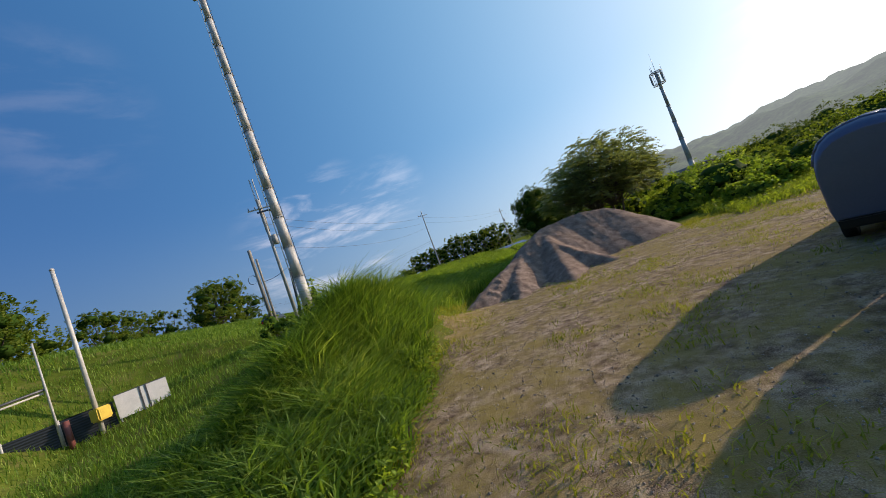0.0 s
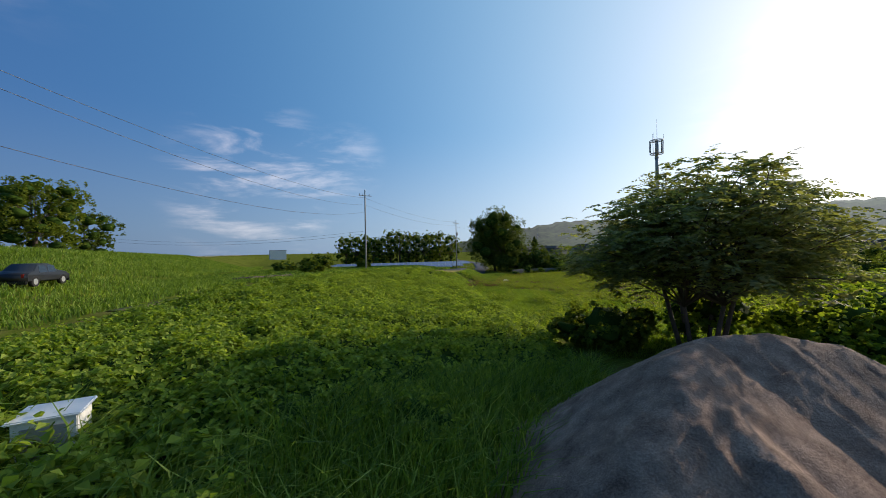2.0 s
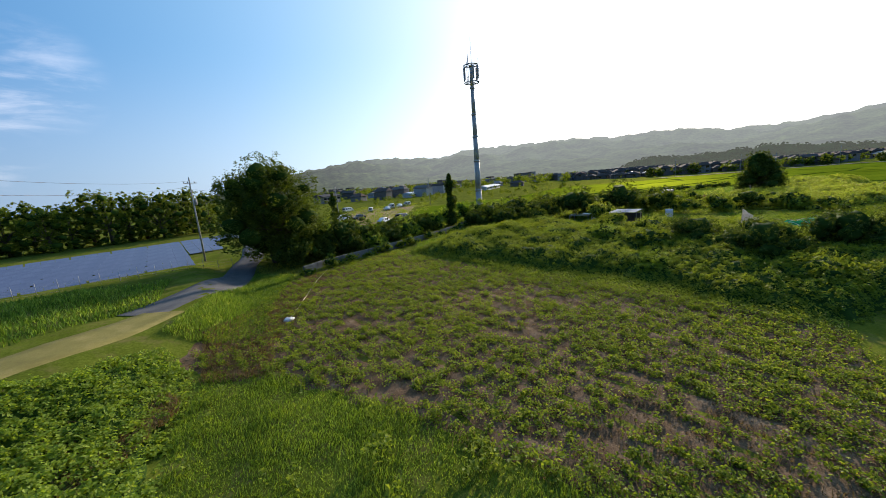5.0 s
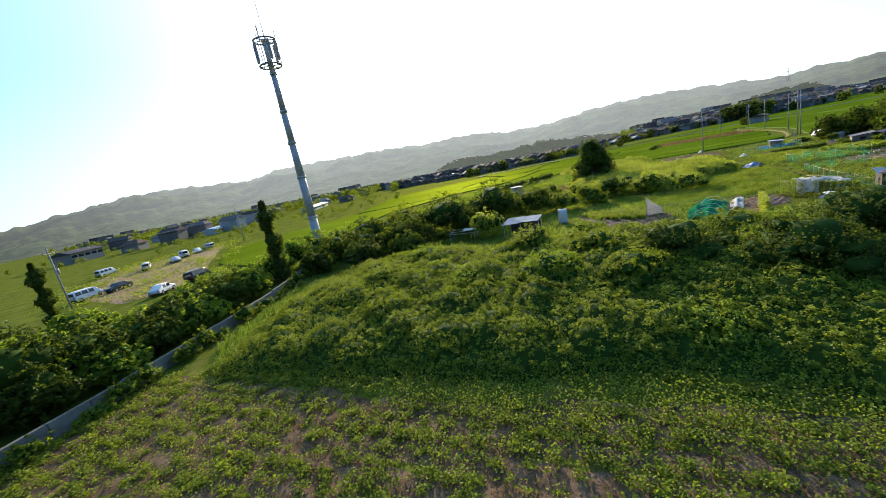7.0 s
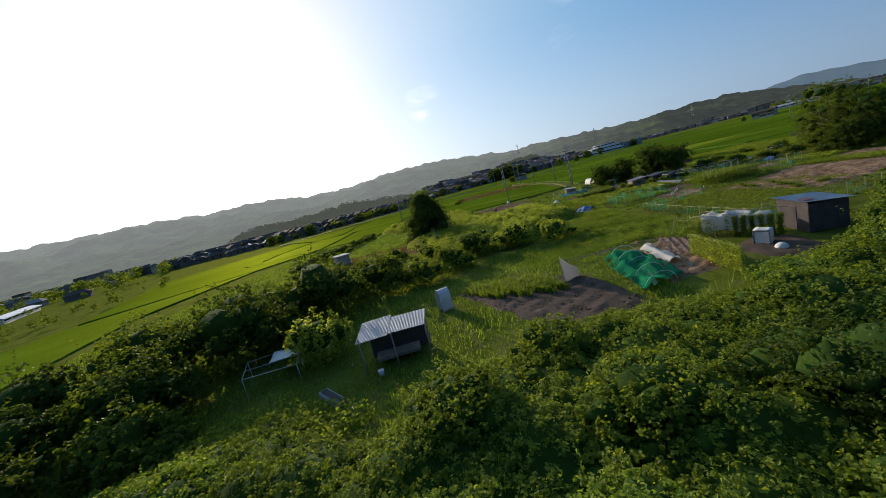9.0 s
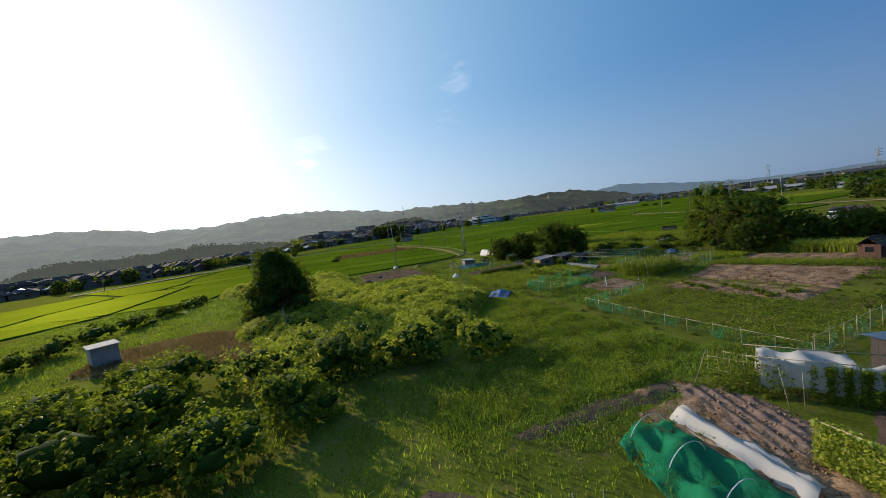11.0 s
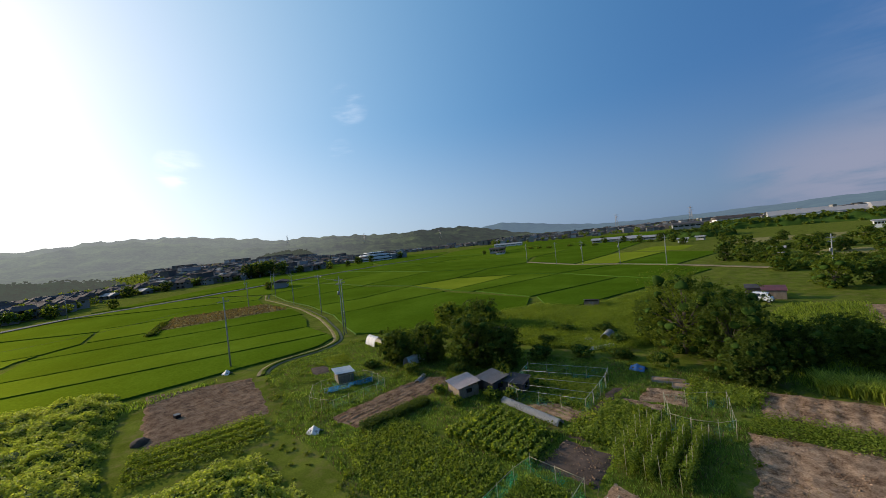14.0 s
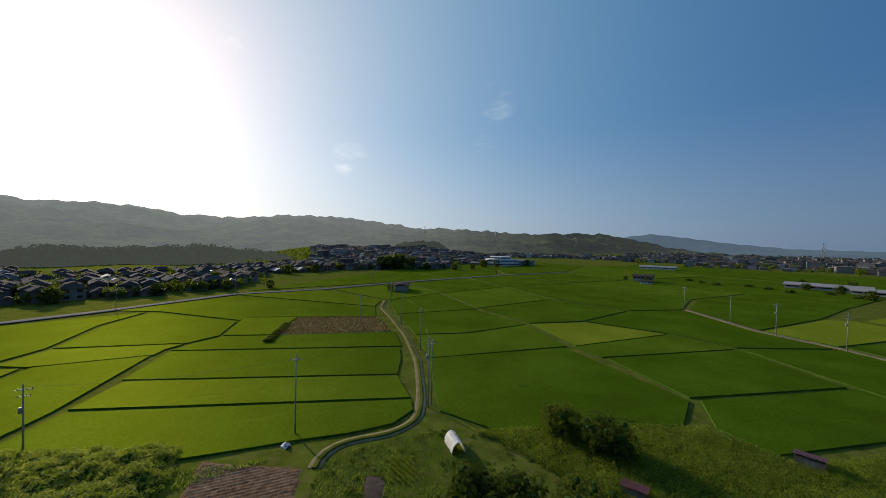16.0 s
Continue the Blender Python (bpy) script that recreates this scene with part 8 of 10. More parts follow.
crop_rows("weed_strip", [(93.2, 24.2), (76.4, 24.4), (76.2, 34.6), (92.8, 33.6)], 5, 1.6, 60, 0.3, 0.11, "leaf_crop", "weedy strip behind the net fence", 0.6)
crop_rows("mound_weeds", [(92.4, 18.6), (81.4, 18.4), (81.4, 19.8), (92.4, 20.0)], 5, 1.4, 50, 0.35, 0.12, "leaf_weed", "line of green weeds between soil plots", 0.2)
crop_rows("hedge_weeds", [(94.6, 5.6), (82.6, 3.6), (80.6, 6.2), (94.9, 8.6)], 5, 1.0, 90, 0.5, 0.14, "leaf_weed", "strip of weeds between two bare plots", 0.4)
crop_rows("terrace_hedge", [(122.9, 28.2), (122.1, 20.2), (120.9, 20.5), (121.7, 28.6)], 95, 0.5, 170, 0.7, 0.16, "leaf_dark", "low dark hedge along a garden terrace", 0.2)
crop_rows("seed_rows", [(112.2, 14.6), (109.6, 12.9), (106.2, 12.9), (106.8, 15.0)], 172, 0.6, 22, 0.2, 0.08, "leaf_crop", "seedlings in thin rows on dark soil", 0.06)
crop_rows("onion_rows", [(79.0, 62.6), (75.0, 60.6), (72.6, 56.0), (77.5, 56.6)], 30, 1.0, 80, 0.7, 0.05, "leaf_crop", "upright leafy stalks in a shaded plot", 0.15, "blade")
for _i in range(14):
    _x, _y = 82.2 + (_i * 2.37) % 10.2, 20.6 + (_i * 1.31) % 2.4
    bush((_x, _y), (0.55, 0.5, 0.4), 0.1, 260, "leaf_weed", "small tuft of weeds on a soil mound", "weed_tuft", 4, 300 + _i, "weed tufts", 0.05)


def net_fence(name, line, height, net, label, step=1.7, rail="bamboo", top=True):
    """Bamboo posts with a net hung between them."""
    ob = thing(name, (0, 0, 0), 0, label, "net fence")
    p = np.array(line, float)
    seg = np.r_[0, np.cumsum(np.linalg.norm(np.diff(p, axis=0), axis=1))]
    n = max(2, int(round(seg[-1] / step)))
    q = np.stack([np.interp(np.linspace(0, seg[-1], n + 1), seg, p[:, k]) for k in (0, 1)], -1)
    z = land(q[:, 0], q[:, 1])
    for i in range(n + 1):
        h = height * (1.12 + 0.06 * math.sin(i * 2.1))
        stick_part("post", (q[i, 0], q[i, 1], z[i] - 0.15), (q[i, 0] + 0.04 * math.sin(i * 3.0), q[i, 1], z[i] + h), 0.022, 0.018, M["bamboo"], ob, 6)
    for i in range(n):
        a, b = (q[i, 0], q[i, 1], z[i]), (q[i + 1, 0], q[i + 1, 1], z[i + 1])
        if top:
            stick_part("rail", (a[0], a[1], a[2] + height), (b[0], b[1], b[2] + height * 0.98), 0.016, 0.016, M[rail], ob, 5)
        sheet_over("net", [[(a[0], a[1], a[2] + 0.02), (a[0], a[1], a[2] + height)], [(b[0], b[1], b[2] + 0.02), (b[0], b[1], b[2] + height * 0.98)]], M[net], ob, 0.05, i * 1.3)
    return ob


net_fence("net_fence", [(93.3, 25.6), (93.4, 34.3), (85.4, 35.3), (76.0, 35.8)], 0.95, "green_net", "long sagging green net fence on bamboo posts")
net_fence("net_fence", [(76.0, 35.6), (75.6, 29), (75.2, 24.2)], 1.3, "teal_net", "thin teal net fence beside the weedy strip")
net_fence("net_pen", [(105.2, 32.0), (105.8, 23.9), (101.2, 23.8), (100.9, 31.9), (105.2, 32.0)], 1.35, "green_net", "square pen of green net on poles", 2.1)
net_fence("net_pen", [(116.6, 7.6), (107.6, 4.4), (106.3, 13.2), (114.4, 15.2), (116.6, 7.6)], 1.5, "teal_net", "vegetable pen with teal net and pipe rails", 2.3, "galvanised")
net_fence("net_pen", [(100.9, 8.6), (96.8, 5.0), (95.1, 11.3), (99.2, 12.6), (100.9, 8.6)], 1.6, "teal_net", "teal net round tall plants", 1.9)
net_fence("net_pen", [(132.2, 29.5), (128.8, 28.4), (128.8, 21.0), (134.4, 20.2), (136.4, 27.2), (132.2, 29.5)], 1.3, "teal_net", "teal net pen beside the white-roofed hut", 1.9)
net_fence("blue_net_roof", [(134.6, 26.6), (132.8, 20.6)], 0.75, "blue_net", "bright blue net hung along a pen", 1.8)


def pen_bars():
    for (a, b) in (((116.0, 9.4), (107.4, 6.4)), ((115.4, 11.4), (107.0, 8.6)), ((114.9, 13.4), (106.6, 11.0))):
        ob = thing("pipe_rail", (0, 0, 0), 0, "thin grey pipe across a vegetable pen", "rail", "pen rails")
        stick_part("pipe", (*a, 1.55), (*b, 1.55), 0.016, 0.016, M["galvanised"], ob, 6)
        for q in (a, b):
            stick_part("foot", (*q, 0.2), (*q, 1.57), 0.016, 0.016, M["galvanised"], ob, 6)
    # staked rows
    r = random.Random(8)
    ob = thing("bean_stakes", (0, 0, 0), 0, "rows of leaning bamboo bean stakes", "stakes")
    for k in range(34):
        x, y = 96.8 + 1.1 * (k % 5) + r.uniform(-.1, .1), 12.6 + (k // 5) * 1.2 + r.uniform(-.1, .1)
        stick_part("stake", (x, y, 0.2), (x + r.uniform(-.15, .15), y + r.uniform(-.15, .15), 2.3 + r.uniform(-.2, .3)), 0.018, 0.014, M["bamboo"], ob, 6)
    # laths and small white markers on the bare plot
    for k in range(8):
        x, y = 96.0 + 0.6 * k, 22.6 + 0.55 * ((k * 3) % 8)
        ob = thing("lath", (x, y, float(land(x, y)) + 0.15), r.choice((10, 80, 95, 20)), "pale wooden lath lying on bare soil", "lath", "laths")
        box_part("lath", (-1.3, -0.04, -0.02), (1.3, 0.04, 0.03), M["bamboo"], ob, 0.01)
    for k in range(6):
        x, y = 95.9 + 0.8 * k, 22.8 + 0.9 * ((k * 5) % 6)
        ob = thing("white_marker", (x, y, float(land(x, y)) + 0.08), 40 * k, "small white plastic bottle on a stick", "bottle", "bottle markers")
        stick_part("stick", (0, 0, 0), (0, 0, 0.35), 0.012, 0.012, M["bamboo"], ob, 5)
        stick_part("bottle", (0, 0, 0.3), (0, 0, 0.52), 0.07, 0.06, M["white_paint"], ob, 10)
        stick_part("neck", (0, 0, 0.52), (0, 0, 0.6), 0.03, 0.025, M["white_paint"], ob, 8)


pen_bars()


def tunnel(at, turn, length, r, h, label, cover="white_sheet", name="plastic_tunnel"):
    x, y = at
    ob = thing(name, (x, y, float(land(x, y)) + 0.05), turn, label, "plastic tunnel")
    prof = [(r * math.cos(a), h * math.sin(a)) for a in np.linspace(math.pi, 0, 9)]
    k = max(2, int(length / 1.2))
    sheet_over("cover", [[(-length / 2 + length * i / k, p, q) for p, q in prof] for i in range(k + 1)], M[cover], ob, 0.05, turn * 0.1)
    for i in range(k + 1):
        bm = bmesh.new()
        for p, q in zip(prof, prof[1:]):
            u = -length / 2 + length * i / k
            limb(bm, (u, p[0] * 1.02, p[1] * 1.02), (u, q[0] * 1.02, q[1] * 1.02), 0.014, 0.014, 4)
        part("hoop", bm, M["galvanised"], ob)
    return ob


tunnel((110.9, 15.9), 172, 7.4, 0.45, 0.5, "long low pale grey net tunnel over a bed", "white_net")
tunnel((133.6, 12.0), 92, 4.6, 0.75, 1.3, "pale plastic tunnel under dark trees", "clear_sheet")
tunnel((149.0, 10.0), 175, 3.6, 1.0, 1.6, "small white plastic greenhouse beside the track")
tunnel((127.6, 16.4), 120, 2.6, 0.35, 0.35, "short low net tunnel on brown soil", "white_net")
tunnel((113.6, -6.6), 60, 4.2, 0.4, 0.35, "low white cover over a bed by the trees")
tunnel((114.6, -11.4), 100, 3.2, 0.8, 1.1, "pale net tunnel among weeds", "white_net")


def board_walls(ob, L, W, H, material, plank=0.22):
    for axis, a, b in ((0, L, W), (1, W, L)):
        n = max(3, int(a / plank))
        for k in range(n):
            u = -a / 2 + a * k / n
            for s in (-1, 1):
                lo = (u + 0.004, s * b / 2 - 0.02, 0) if axis == 0 else (s * b / 2 - 0.02, u + 0.004, 0)
                hi = (u + a / n - 0.004, s * b / 2 + 0.02, H) if axis == 0 else (s * b / 2 + 0.02, u + a / n - 0.004, H)
                box_part("board", lo, hi, M[material], ob, 0.0)


def hut(at, turn, size, wall, roof, label, name="hut", rise=0.35, tiles=False):
    """A small board hut with a sloping roof of corrugated sheets, door and window."""
    x, y = at
    ob = thing(name, (x, y, float(land(x, y))), turn, label, "hut")
    L, W, H = size
    board_walls(ob, L, W, H, wall, 0.3)
    if tiles:
        for s in (-1, 1):
            for i in range(int((L + 0.5) / 0.3)):
                for j in range(int((W / 2 + 0.3) / 0.3)):
                    v = j * 0.3
                    z = H + rise - (v / (W / 2)) * rise
                    bm = bmesh.new()
                    box(bm, (0.005, 0, 0), (0.295, 0.32, 0.035), 0.0, Matrix.Translation((-L / 2 - 0.25 + 0.3 * i, s * v, z)) @ Matrix.Rotation(-math.atan2(rise, W / 2) * s, 4, "X") @ Matrix.Diagonal((1, s, 1, 1)))
                    bmesh.ops.recalc_face_normals(bm, faces=bm.faces)
                    part("roof_tile", bm, M[roof], ob, "", True)
        stick_part("ridge", (-L / 2 - 0.25, 0, H + rise + 0.05), (L / 2 + 0.25, 0, H + rise + 0.05), 0.09, 0.09, M[roof], ob, 8)
    else:
        corrugated_part("roof_sheet", (-L / 2 - 0.2, -W / 2 - 0.25, H + 0.03), (1, 0, 0), Vector((0, 1, rise / W)).normalized(), L + 0.4, W + 0.55, M[roof], ob, 0.11)
    box_part("door", (-0.4, W / 2 + 0.025, 0.05), (0.4, W / 2 + 0.06, min(1.8, H - 0.1)), M["grey_wood"], ob, 0.01)
    box_part("window", (L / 2 + 0.024, -0.35, H * 0.45), (L / 2 + 0.05, 0.35, H * 0.8), M["glass"], ob, 0.0)
    return ob


hut((137.0, 22.6), -15, (2.8, 2.1, 1.35), "old_wood", "white_sheet", "old wooden hut with a patched white roof", rise=0.14)
hut((119.9, 16.2), 162, (3.0, 2.5, 1.25), "old_wood", "mauve_tin", "small low board hut with a faded mauve metal roof", rise=0.28)
hut((117.6, 13.6), 170, (2.8, 2.2, 1.45), "dark_tin", "brown_tin", "dark lean-to patched with rusty roofing sheets", "lean_to", 0.25)
hut((115.0, 12.4), 190, (2.4, 1.8, 1.35), "dark_tin", "dark_tin", "dark low shed hung with black sheets", "lean_to", 0.2)
hut((82.6, 0.2), 78, (2.2, 1.9, 1.6), "red_wood", "roof_tile", "old reddish wooden shed with a tiled roof", "wooden_shed", 0.75, True)
hut((98.3, -51.6), 190, (3.6, 2.6, 1.75), "old_wood", "red_tin", "farm shed with a dark red metal roof", "farm_shed", 0.55)
hut((101.8, -54.0), 190, (2.4, 2.2, 1.7), "dark_tin", "dark_tin", "dark lean-to beside the red-roofed shed", "lean_to", 0.4)
hut((131.8, -5.6), 30, (2.6, 1.6, 1.2), "old_wood", "red_tin", "tiny rusty-roofed hut in tall grass", "hut", 0.2)
hut((127.4, -33.6), 20, (3.0, 2.0, 1.4), "old_wood", "red_tin", "half-buried hut with a rusty roof", "hut", 0.3)
vehicle((99.6, -47.0), 175, (3.4, 1.48, 1.9), "white_paint", "white microvan parked by the red-roofed shed")


def small_things():
    def at(x, y, dz=0.0):
        return (x, y, float(land(x, y)) + dz)

    ob = thing("blue_tarp", at(105.2, 36.2), 25, "crumpled blue tarpaulin over a pile", "tarpaulin")
    sheet_over("tarp", [[(-1.4, -1.0, 0.1), (-1.3, 0, 0.7), (-1.4, 1.0, 0.05)], [(0, -1.1, 0.15), (0.1, 0, 0.95), (0, 1.1, 0.1)], [(1.5, -0.9, 0.05), (1.4, 0, 0.6), (1.5, 0.9, 0.05)]], M["blue_sheet"], ob, 0.15, 1.0)
    box_part("covered_hump", (-1.0, -0.6, 0), (1.0, 0.6, 0.45), M["old_wood"], ob, 0.08)
    ob = thing("blue_tarp", at(106.4, -0.6), 0, "blue tarpaulin bundle beside the path", "tarpaulin")
    sheet_over("tarp", [[(-0.9, -0.7, 0.05), (-0.8, 0, 0.5), (-0.9, 0.7, 0.05)], [(0, -0.8, 0.1), (0.1, 0, 0.75), (0, 0.8, 0.1)], [(0.9, -0.6, 0.05), (0.8, 0, 0.45), (0.9, 0.6, 0.05)]], M["blue_sheet"], ob, 0.12, 2.0)
    box_part("covered_hump", (-0.6, -0.4, 0), (0.6, 0.4, 0.35), M["old_wood"], ob, 0.06)
    ob = thing("blue_barrel", at(82.6, 0.4), 0, "blue plastic water barrel by the shed", "barrel")
    stick_part("barrel", (0, 0, 0), (0, 0, 0.9), 0.29, 0.29, M["blue_sheet"], ob, 16)
    stick_part("lid", (0, 0, 0.9), (0, 0, 0.95), 0.3, 0.27, M["black_paint"], ob, 16)
    for x, y, l in ((126.0, 31.6, "crumpled white plastic on the grass"), (157.6, 32.6, "pale sheet bundle at the field edge"), (116.6, -9.0, "white plastic heap among weeds")):
        ob = thing("plastic_heap", at(x, y), 30, l, "plastic")
        sheet_over("sheet", [[(-0.7, -0.5, 0.03), (-0.6, 0, 0.4), (-0.7, 0.5, 0.03)], [(0, -0.6, 0.1), (0.1, 0, 0.75), (0, 0.6, 0.05)], [(0.8, -0.5, 0.03), (0.7, 0, 0.35), (0.8, 0.5, 0.03)]], M["white_sheet"], ob, 0.15, x)
        box_part("core", (-0.45, -0.3, 0), (0.45, 0.3, 0.3), M["grey_wall"], ob, 0.06)
    ob = thing("burnt_heap", at(139.8, 44.6), 0, "small dark heap at the plot corner", "heap")
    bm = bmesh.new()
    bmesh.ops.create_icosphere(bm, subdivisions=3, radius=1.0)
    for v in bm.verts:
        v.co = Vector((v.co.x * 0.9, v.co.y * 0.8, v.co.z * 0.55)) * (1 + 0.15 * math.sin(v.co.x * 7) * math.sin(v.co.y * 6 + v.co.z * 5))
    part("heap", bm, M["dark_soil"], ob)
    ob = thing("concrete_box", at(117.2, 79.0), 25, "grey concrete pump house with a flat roof", "pump house")
    box_part("wall", (-1.4, -1.1, 0), (1.4, 1.1, 2.0), M["concrete"], ob, 0.03)
    box_part("roof", (-1.6, -1.3, 2.003), (1.6, 1.3, 2.15), M["concrete"], ob, 0.03)
    box_part("door", (-0.4, -1.14, 0.05), (0.4, -1.098, 1.7), M["grey_steel"], ob, 0.01)
    ob = thing("leaning_pole", at(110.5, 61.0), 0, "pale leaning wooden pole", "pole")
    stick_part("pole", (0, 0, -0.2), (0.5, 0.4, 3.2), 0.06, 0.045, M["grey_wood"], ob, 8)
    stick_part("tie", (0.25, 0.2, 1.6), (0.28, 0.22, 1.7), 0.075, 0.075, M["dark_steel"], ob, 8)
    for k, (x, y) in enumerate(((100.4, 2.0), (102.6, 1.4))):
        ob = thing("bed_frame", at(x, y), 15, "raised bed edged with grey boards", "raised bed", "raised beds")
        for u, v, p, q in ((-1.6, -0.6, 1.6, -0.55), (-1.6, 0.55, 1.6, 0.6), (-1.6, -0.55, -1.55, 0.55), (1.55, -0.55, 1.6, 0.55)):
            box_part("board", (u, v, 0), (p, q, 0.25), M["grey_wood"], ob, 0.01)
        box_part("soil", (-1.54, -0.54, 0), (1.54, 0.54, 0.2), M["soil"], ob, 0.02)
    ob = thing("dark_box", at(144.1, 40.9), 12, "small dark plastic box on the ploughed plot", "box")
    box_part("box", (-0.4, -0.28, 0), (0.4, 0.28, 0.42), M["black_paint"], ob, 0.03)
    box_part("lid", (-0.42, -0.3, 0.423), (0.42, 0.3, 0.47), M["black_paint"], ob, 0.015)


small_things()

# ---- grass and shrubs round the gardens ----
def garden_green():
    lawn = [(80, 37.5), (94, 36), (106, 34), (104, 45), (97, 47), (90, 47), (84, 56), (81, 56), (80.5, 46)]
    xy = inside_points(lawn, 230)
    h = 0.17 + 0.17 * np.clip(wobble(xy[:, 0], xy[:, 1], 1.6, 2.0), -0.5, 1)
    stuff("lawn_grass", [blades(np.c_[xy, land(xy[:, 0], xy[:, 1])], h, 0.014, 0.7)], M["grass_soft"], "long bright green grass between gardens", "grass")
    xy = inside_points([(80, 38), (93, 36.5), (104, 35), (102, 44), (95, 46), (88, 54), (81, 56), (80, 48)], 110)
    keep = wobble(xy[:, 0], xy[:, 1], 1.8, 4.0) + 0.5 * wobble(xy[:, 0], xy[:, 1], 0.6, 7.0) > 0.1
    xy = xy[keep]
    stuff("lawn_weeds", [leaves(np.c_[xy, land(xy[:, 0], xy[:, 1]) + rng.uniform(0.08, 0.55, len(xy))], 0.10 * rng.uniform(0.6, 1.4, len(xy)))], M["leaf_crop"], "broad-leaved weeds in the long grass", "weeds")
    around = [(94, -1), (94.5, 22), (94.5, 34), (106, 34), (122, 33), (131, 34), (139, 30), (151, 29), (154, 22), (155, 14), (152, 8), (140, 8), (122, 2), (108, -3), (100, -4)]
    xy = inside_points(around, 48)
    w = wobble(xy[:, 0], xy[:, 1], 2.3, 7.0)
    xy = xy[w > -0.55]
    bare = np.zeros(len(xy), bool)
    for _, o, *_r in PLOTS:
        bare |= signed_distance(xy[:, 0], xy[:, 1], np.array(o, float)) > -0.1
    xy = xy[~bare]
    stuff("garden_grass", [blades(np.c_[xy, land(xy[:, 0], xy[:, 1])], 0.26, 0.024, 0.7)], M["grass"], "short trodden grass between garden plots", "grass")
    tall = [(110, -6), (120, -3), (133, -1), (148, 3), (152, 6), (149, -2), (143, -22), (139, -31), (128, -32), (121, -60), (112, -45), (106, -22)]
    xy = inside_points(tall, 60)
    hw = 0.35 + 0.9 * hummocks(xy, 2.2, 3.0)
    stuff("tall_weeds", [leaves(np.c_[xy, land(xy[:, 0], xy[:, 1]) + hw * rng.uniform(0.3, 1, len(xy))], 0.24 * rng.uniform(0.6, 1.3, len(xy)), 0.5, 0.6), blades(np.c_[xy[::3], land(xy[::3, 0], xy[::3, 1])], 0.9, 0.025, 0.6)], M["leaf_weed"], "tall light green weeds beside the rice fields", "weeds")
    east = [(80, -2), (94, -4), (100, -20), (96, -46), (86, -50), (84, -24), (76, -22), (74, 6), (79, 6)]
    xy = inside_points(east, 14)
    stuff("rough_weeds", [blades(np.c_[xy, land(xy[:, 0], xy[:, 1])], 0.6, 0.05, 0.5)], M["leaf_weed"], "rough weeds beside the bare field", "weeds")
    wither = [(104.5, 63.5), (108, 74), (114, 81), (122, 80), (122, 70), (116, 64)]
    xy = inside_points(wither, 60)
    stuff("withered_weeds", [blades(np.c_[xy, land(xy[:, 0], xy[:, 1])], 0.5, 0.03, 0.7)], M["leaf_dry"], "withered reddish brown weeds", "weeds")
    verge = [(155, 34), (157, 50), (157.5, 70), (164, 92), (150, 92), (140, 84), (130, 66), (150, 52)]
    xy = inside_points(verge, 14)
    stuff("verge_grass", [blades(np.c_[xy, land(xy[:, 0], xy[:, 1])], 0.5, 0.05, 0.5)], M["grass"], "green verge beside the rice fields", "grass")
    shade = [(64, 70), (68, 76), (66, 82), (60, 78), (62, 72)]
    xy = inside_points(shade, 70)
    stuff("shed_weeds", [leaves(np.c_[xy, land(xy[:, 0], xy[:, 1]) + rng.uniform(0.1, 0.9, len(xy))], 0.22)], M["leaf_weed"], "dark weeds below the tin shelter", "weeds")


garden_green()
SHRUBS = [(91, 48.4, 2.6, 2.6, 1), (93, 53, 3.0, 3.6, 1), (94, 58.5, 3.0, 3.9, 2), (97, 64, 3.0, 3.4, 1), (100, 69.5, 3.2, 3.4, 0), (95.5, 70, 3.0, 3.2, 0), (99, 56, 3.0, 3.2, 1), (101, 49, 2.6, 2.0, 1), (103, 60, 2.8, 2.4, 1), (107, 40.5, 2.6, 1.8, 1), (97, 47, 2.2, 1.7, 1), (90, 62, 3.0, 3.2, 0), (87, 66, 3.0, 3.2, 0), (104.5, 73, 2.8, 2.2, 0), (101, 77, 3.0, 2.6, 0), (112, 50, 3.0, 2.2, 1), (120, 44, 2.8, 1.9, 1), (127, 52, 3.2, 2.0, 1)]
for _i, (_x, _y, _r, _h, _m) in enumerate(SHRUBS):
    bush((_x, _y), (_r, _r * 0.92, _h), 0.2 if _m != 2 else 0.12, 3600, ("leaf_weed", "leaf_kudzu", "leaf_tree")[_m], "shrub heaped with sunlit creepers" if _m != 2 else "silvery small-leaved shrub among creepers", "shrub", 8, 330 + _i, "creeper shrubs")
tree((119.7, 61.4), 9.2, 6.0, 0.24, 36000, "leaf_dark", "tall dark cone-shaped tree smothered in vines", 44, 0.02, "vine_tree", 360, core=0.6, lump=(0.22, 0.34), taper=1.0)
for _i, (_x, _y, _r, _h) in enumerate(((146, 79, 3.2, 2.0), (140, 82, 3.2, 2.2), (134, 85, 3.2, 2.4), (128, 87, 3.0, 2.4), (122, 88, 3.0, 2.6), (152, 77, 2.6, 1.8), (158, 76, 2.4, 1.6))):
    bush((_x, _y), (_r, _r * 0.8, _h), 0.3, 900, "leaf_dark", "dark hedge bush at the edge of the rice", "hedge_bush", 6, 370 + _i, "hedge bushes")
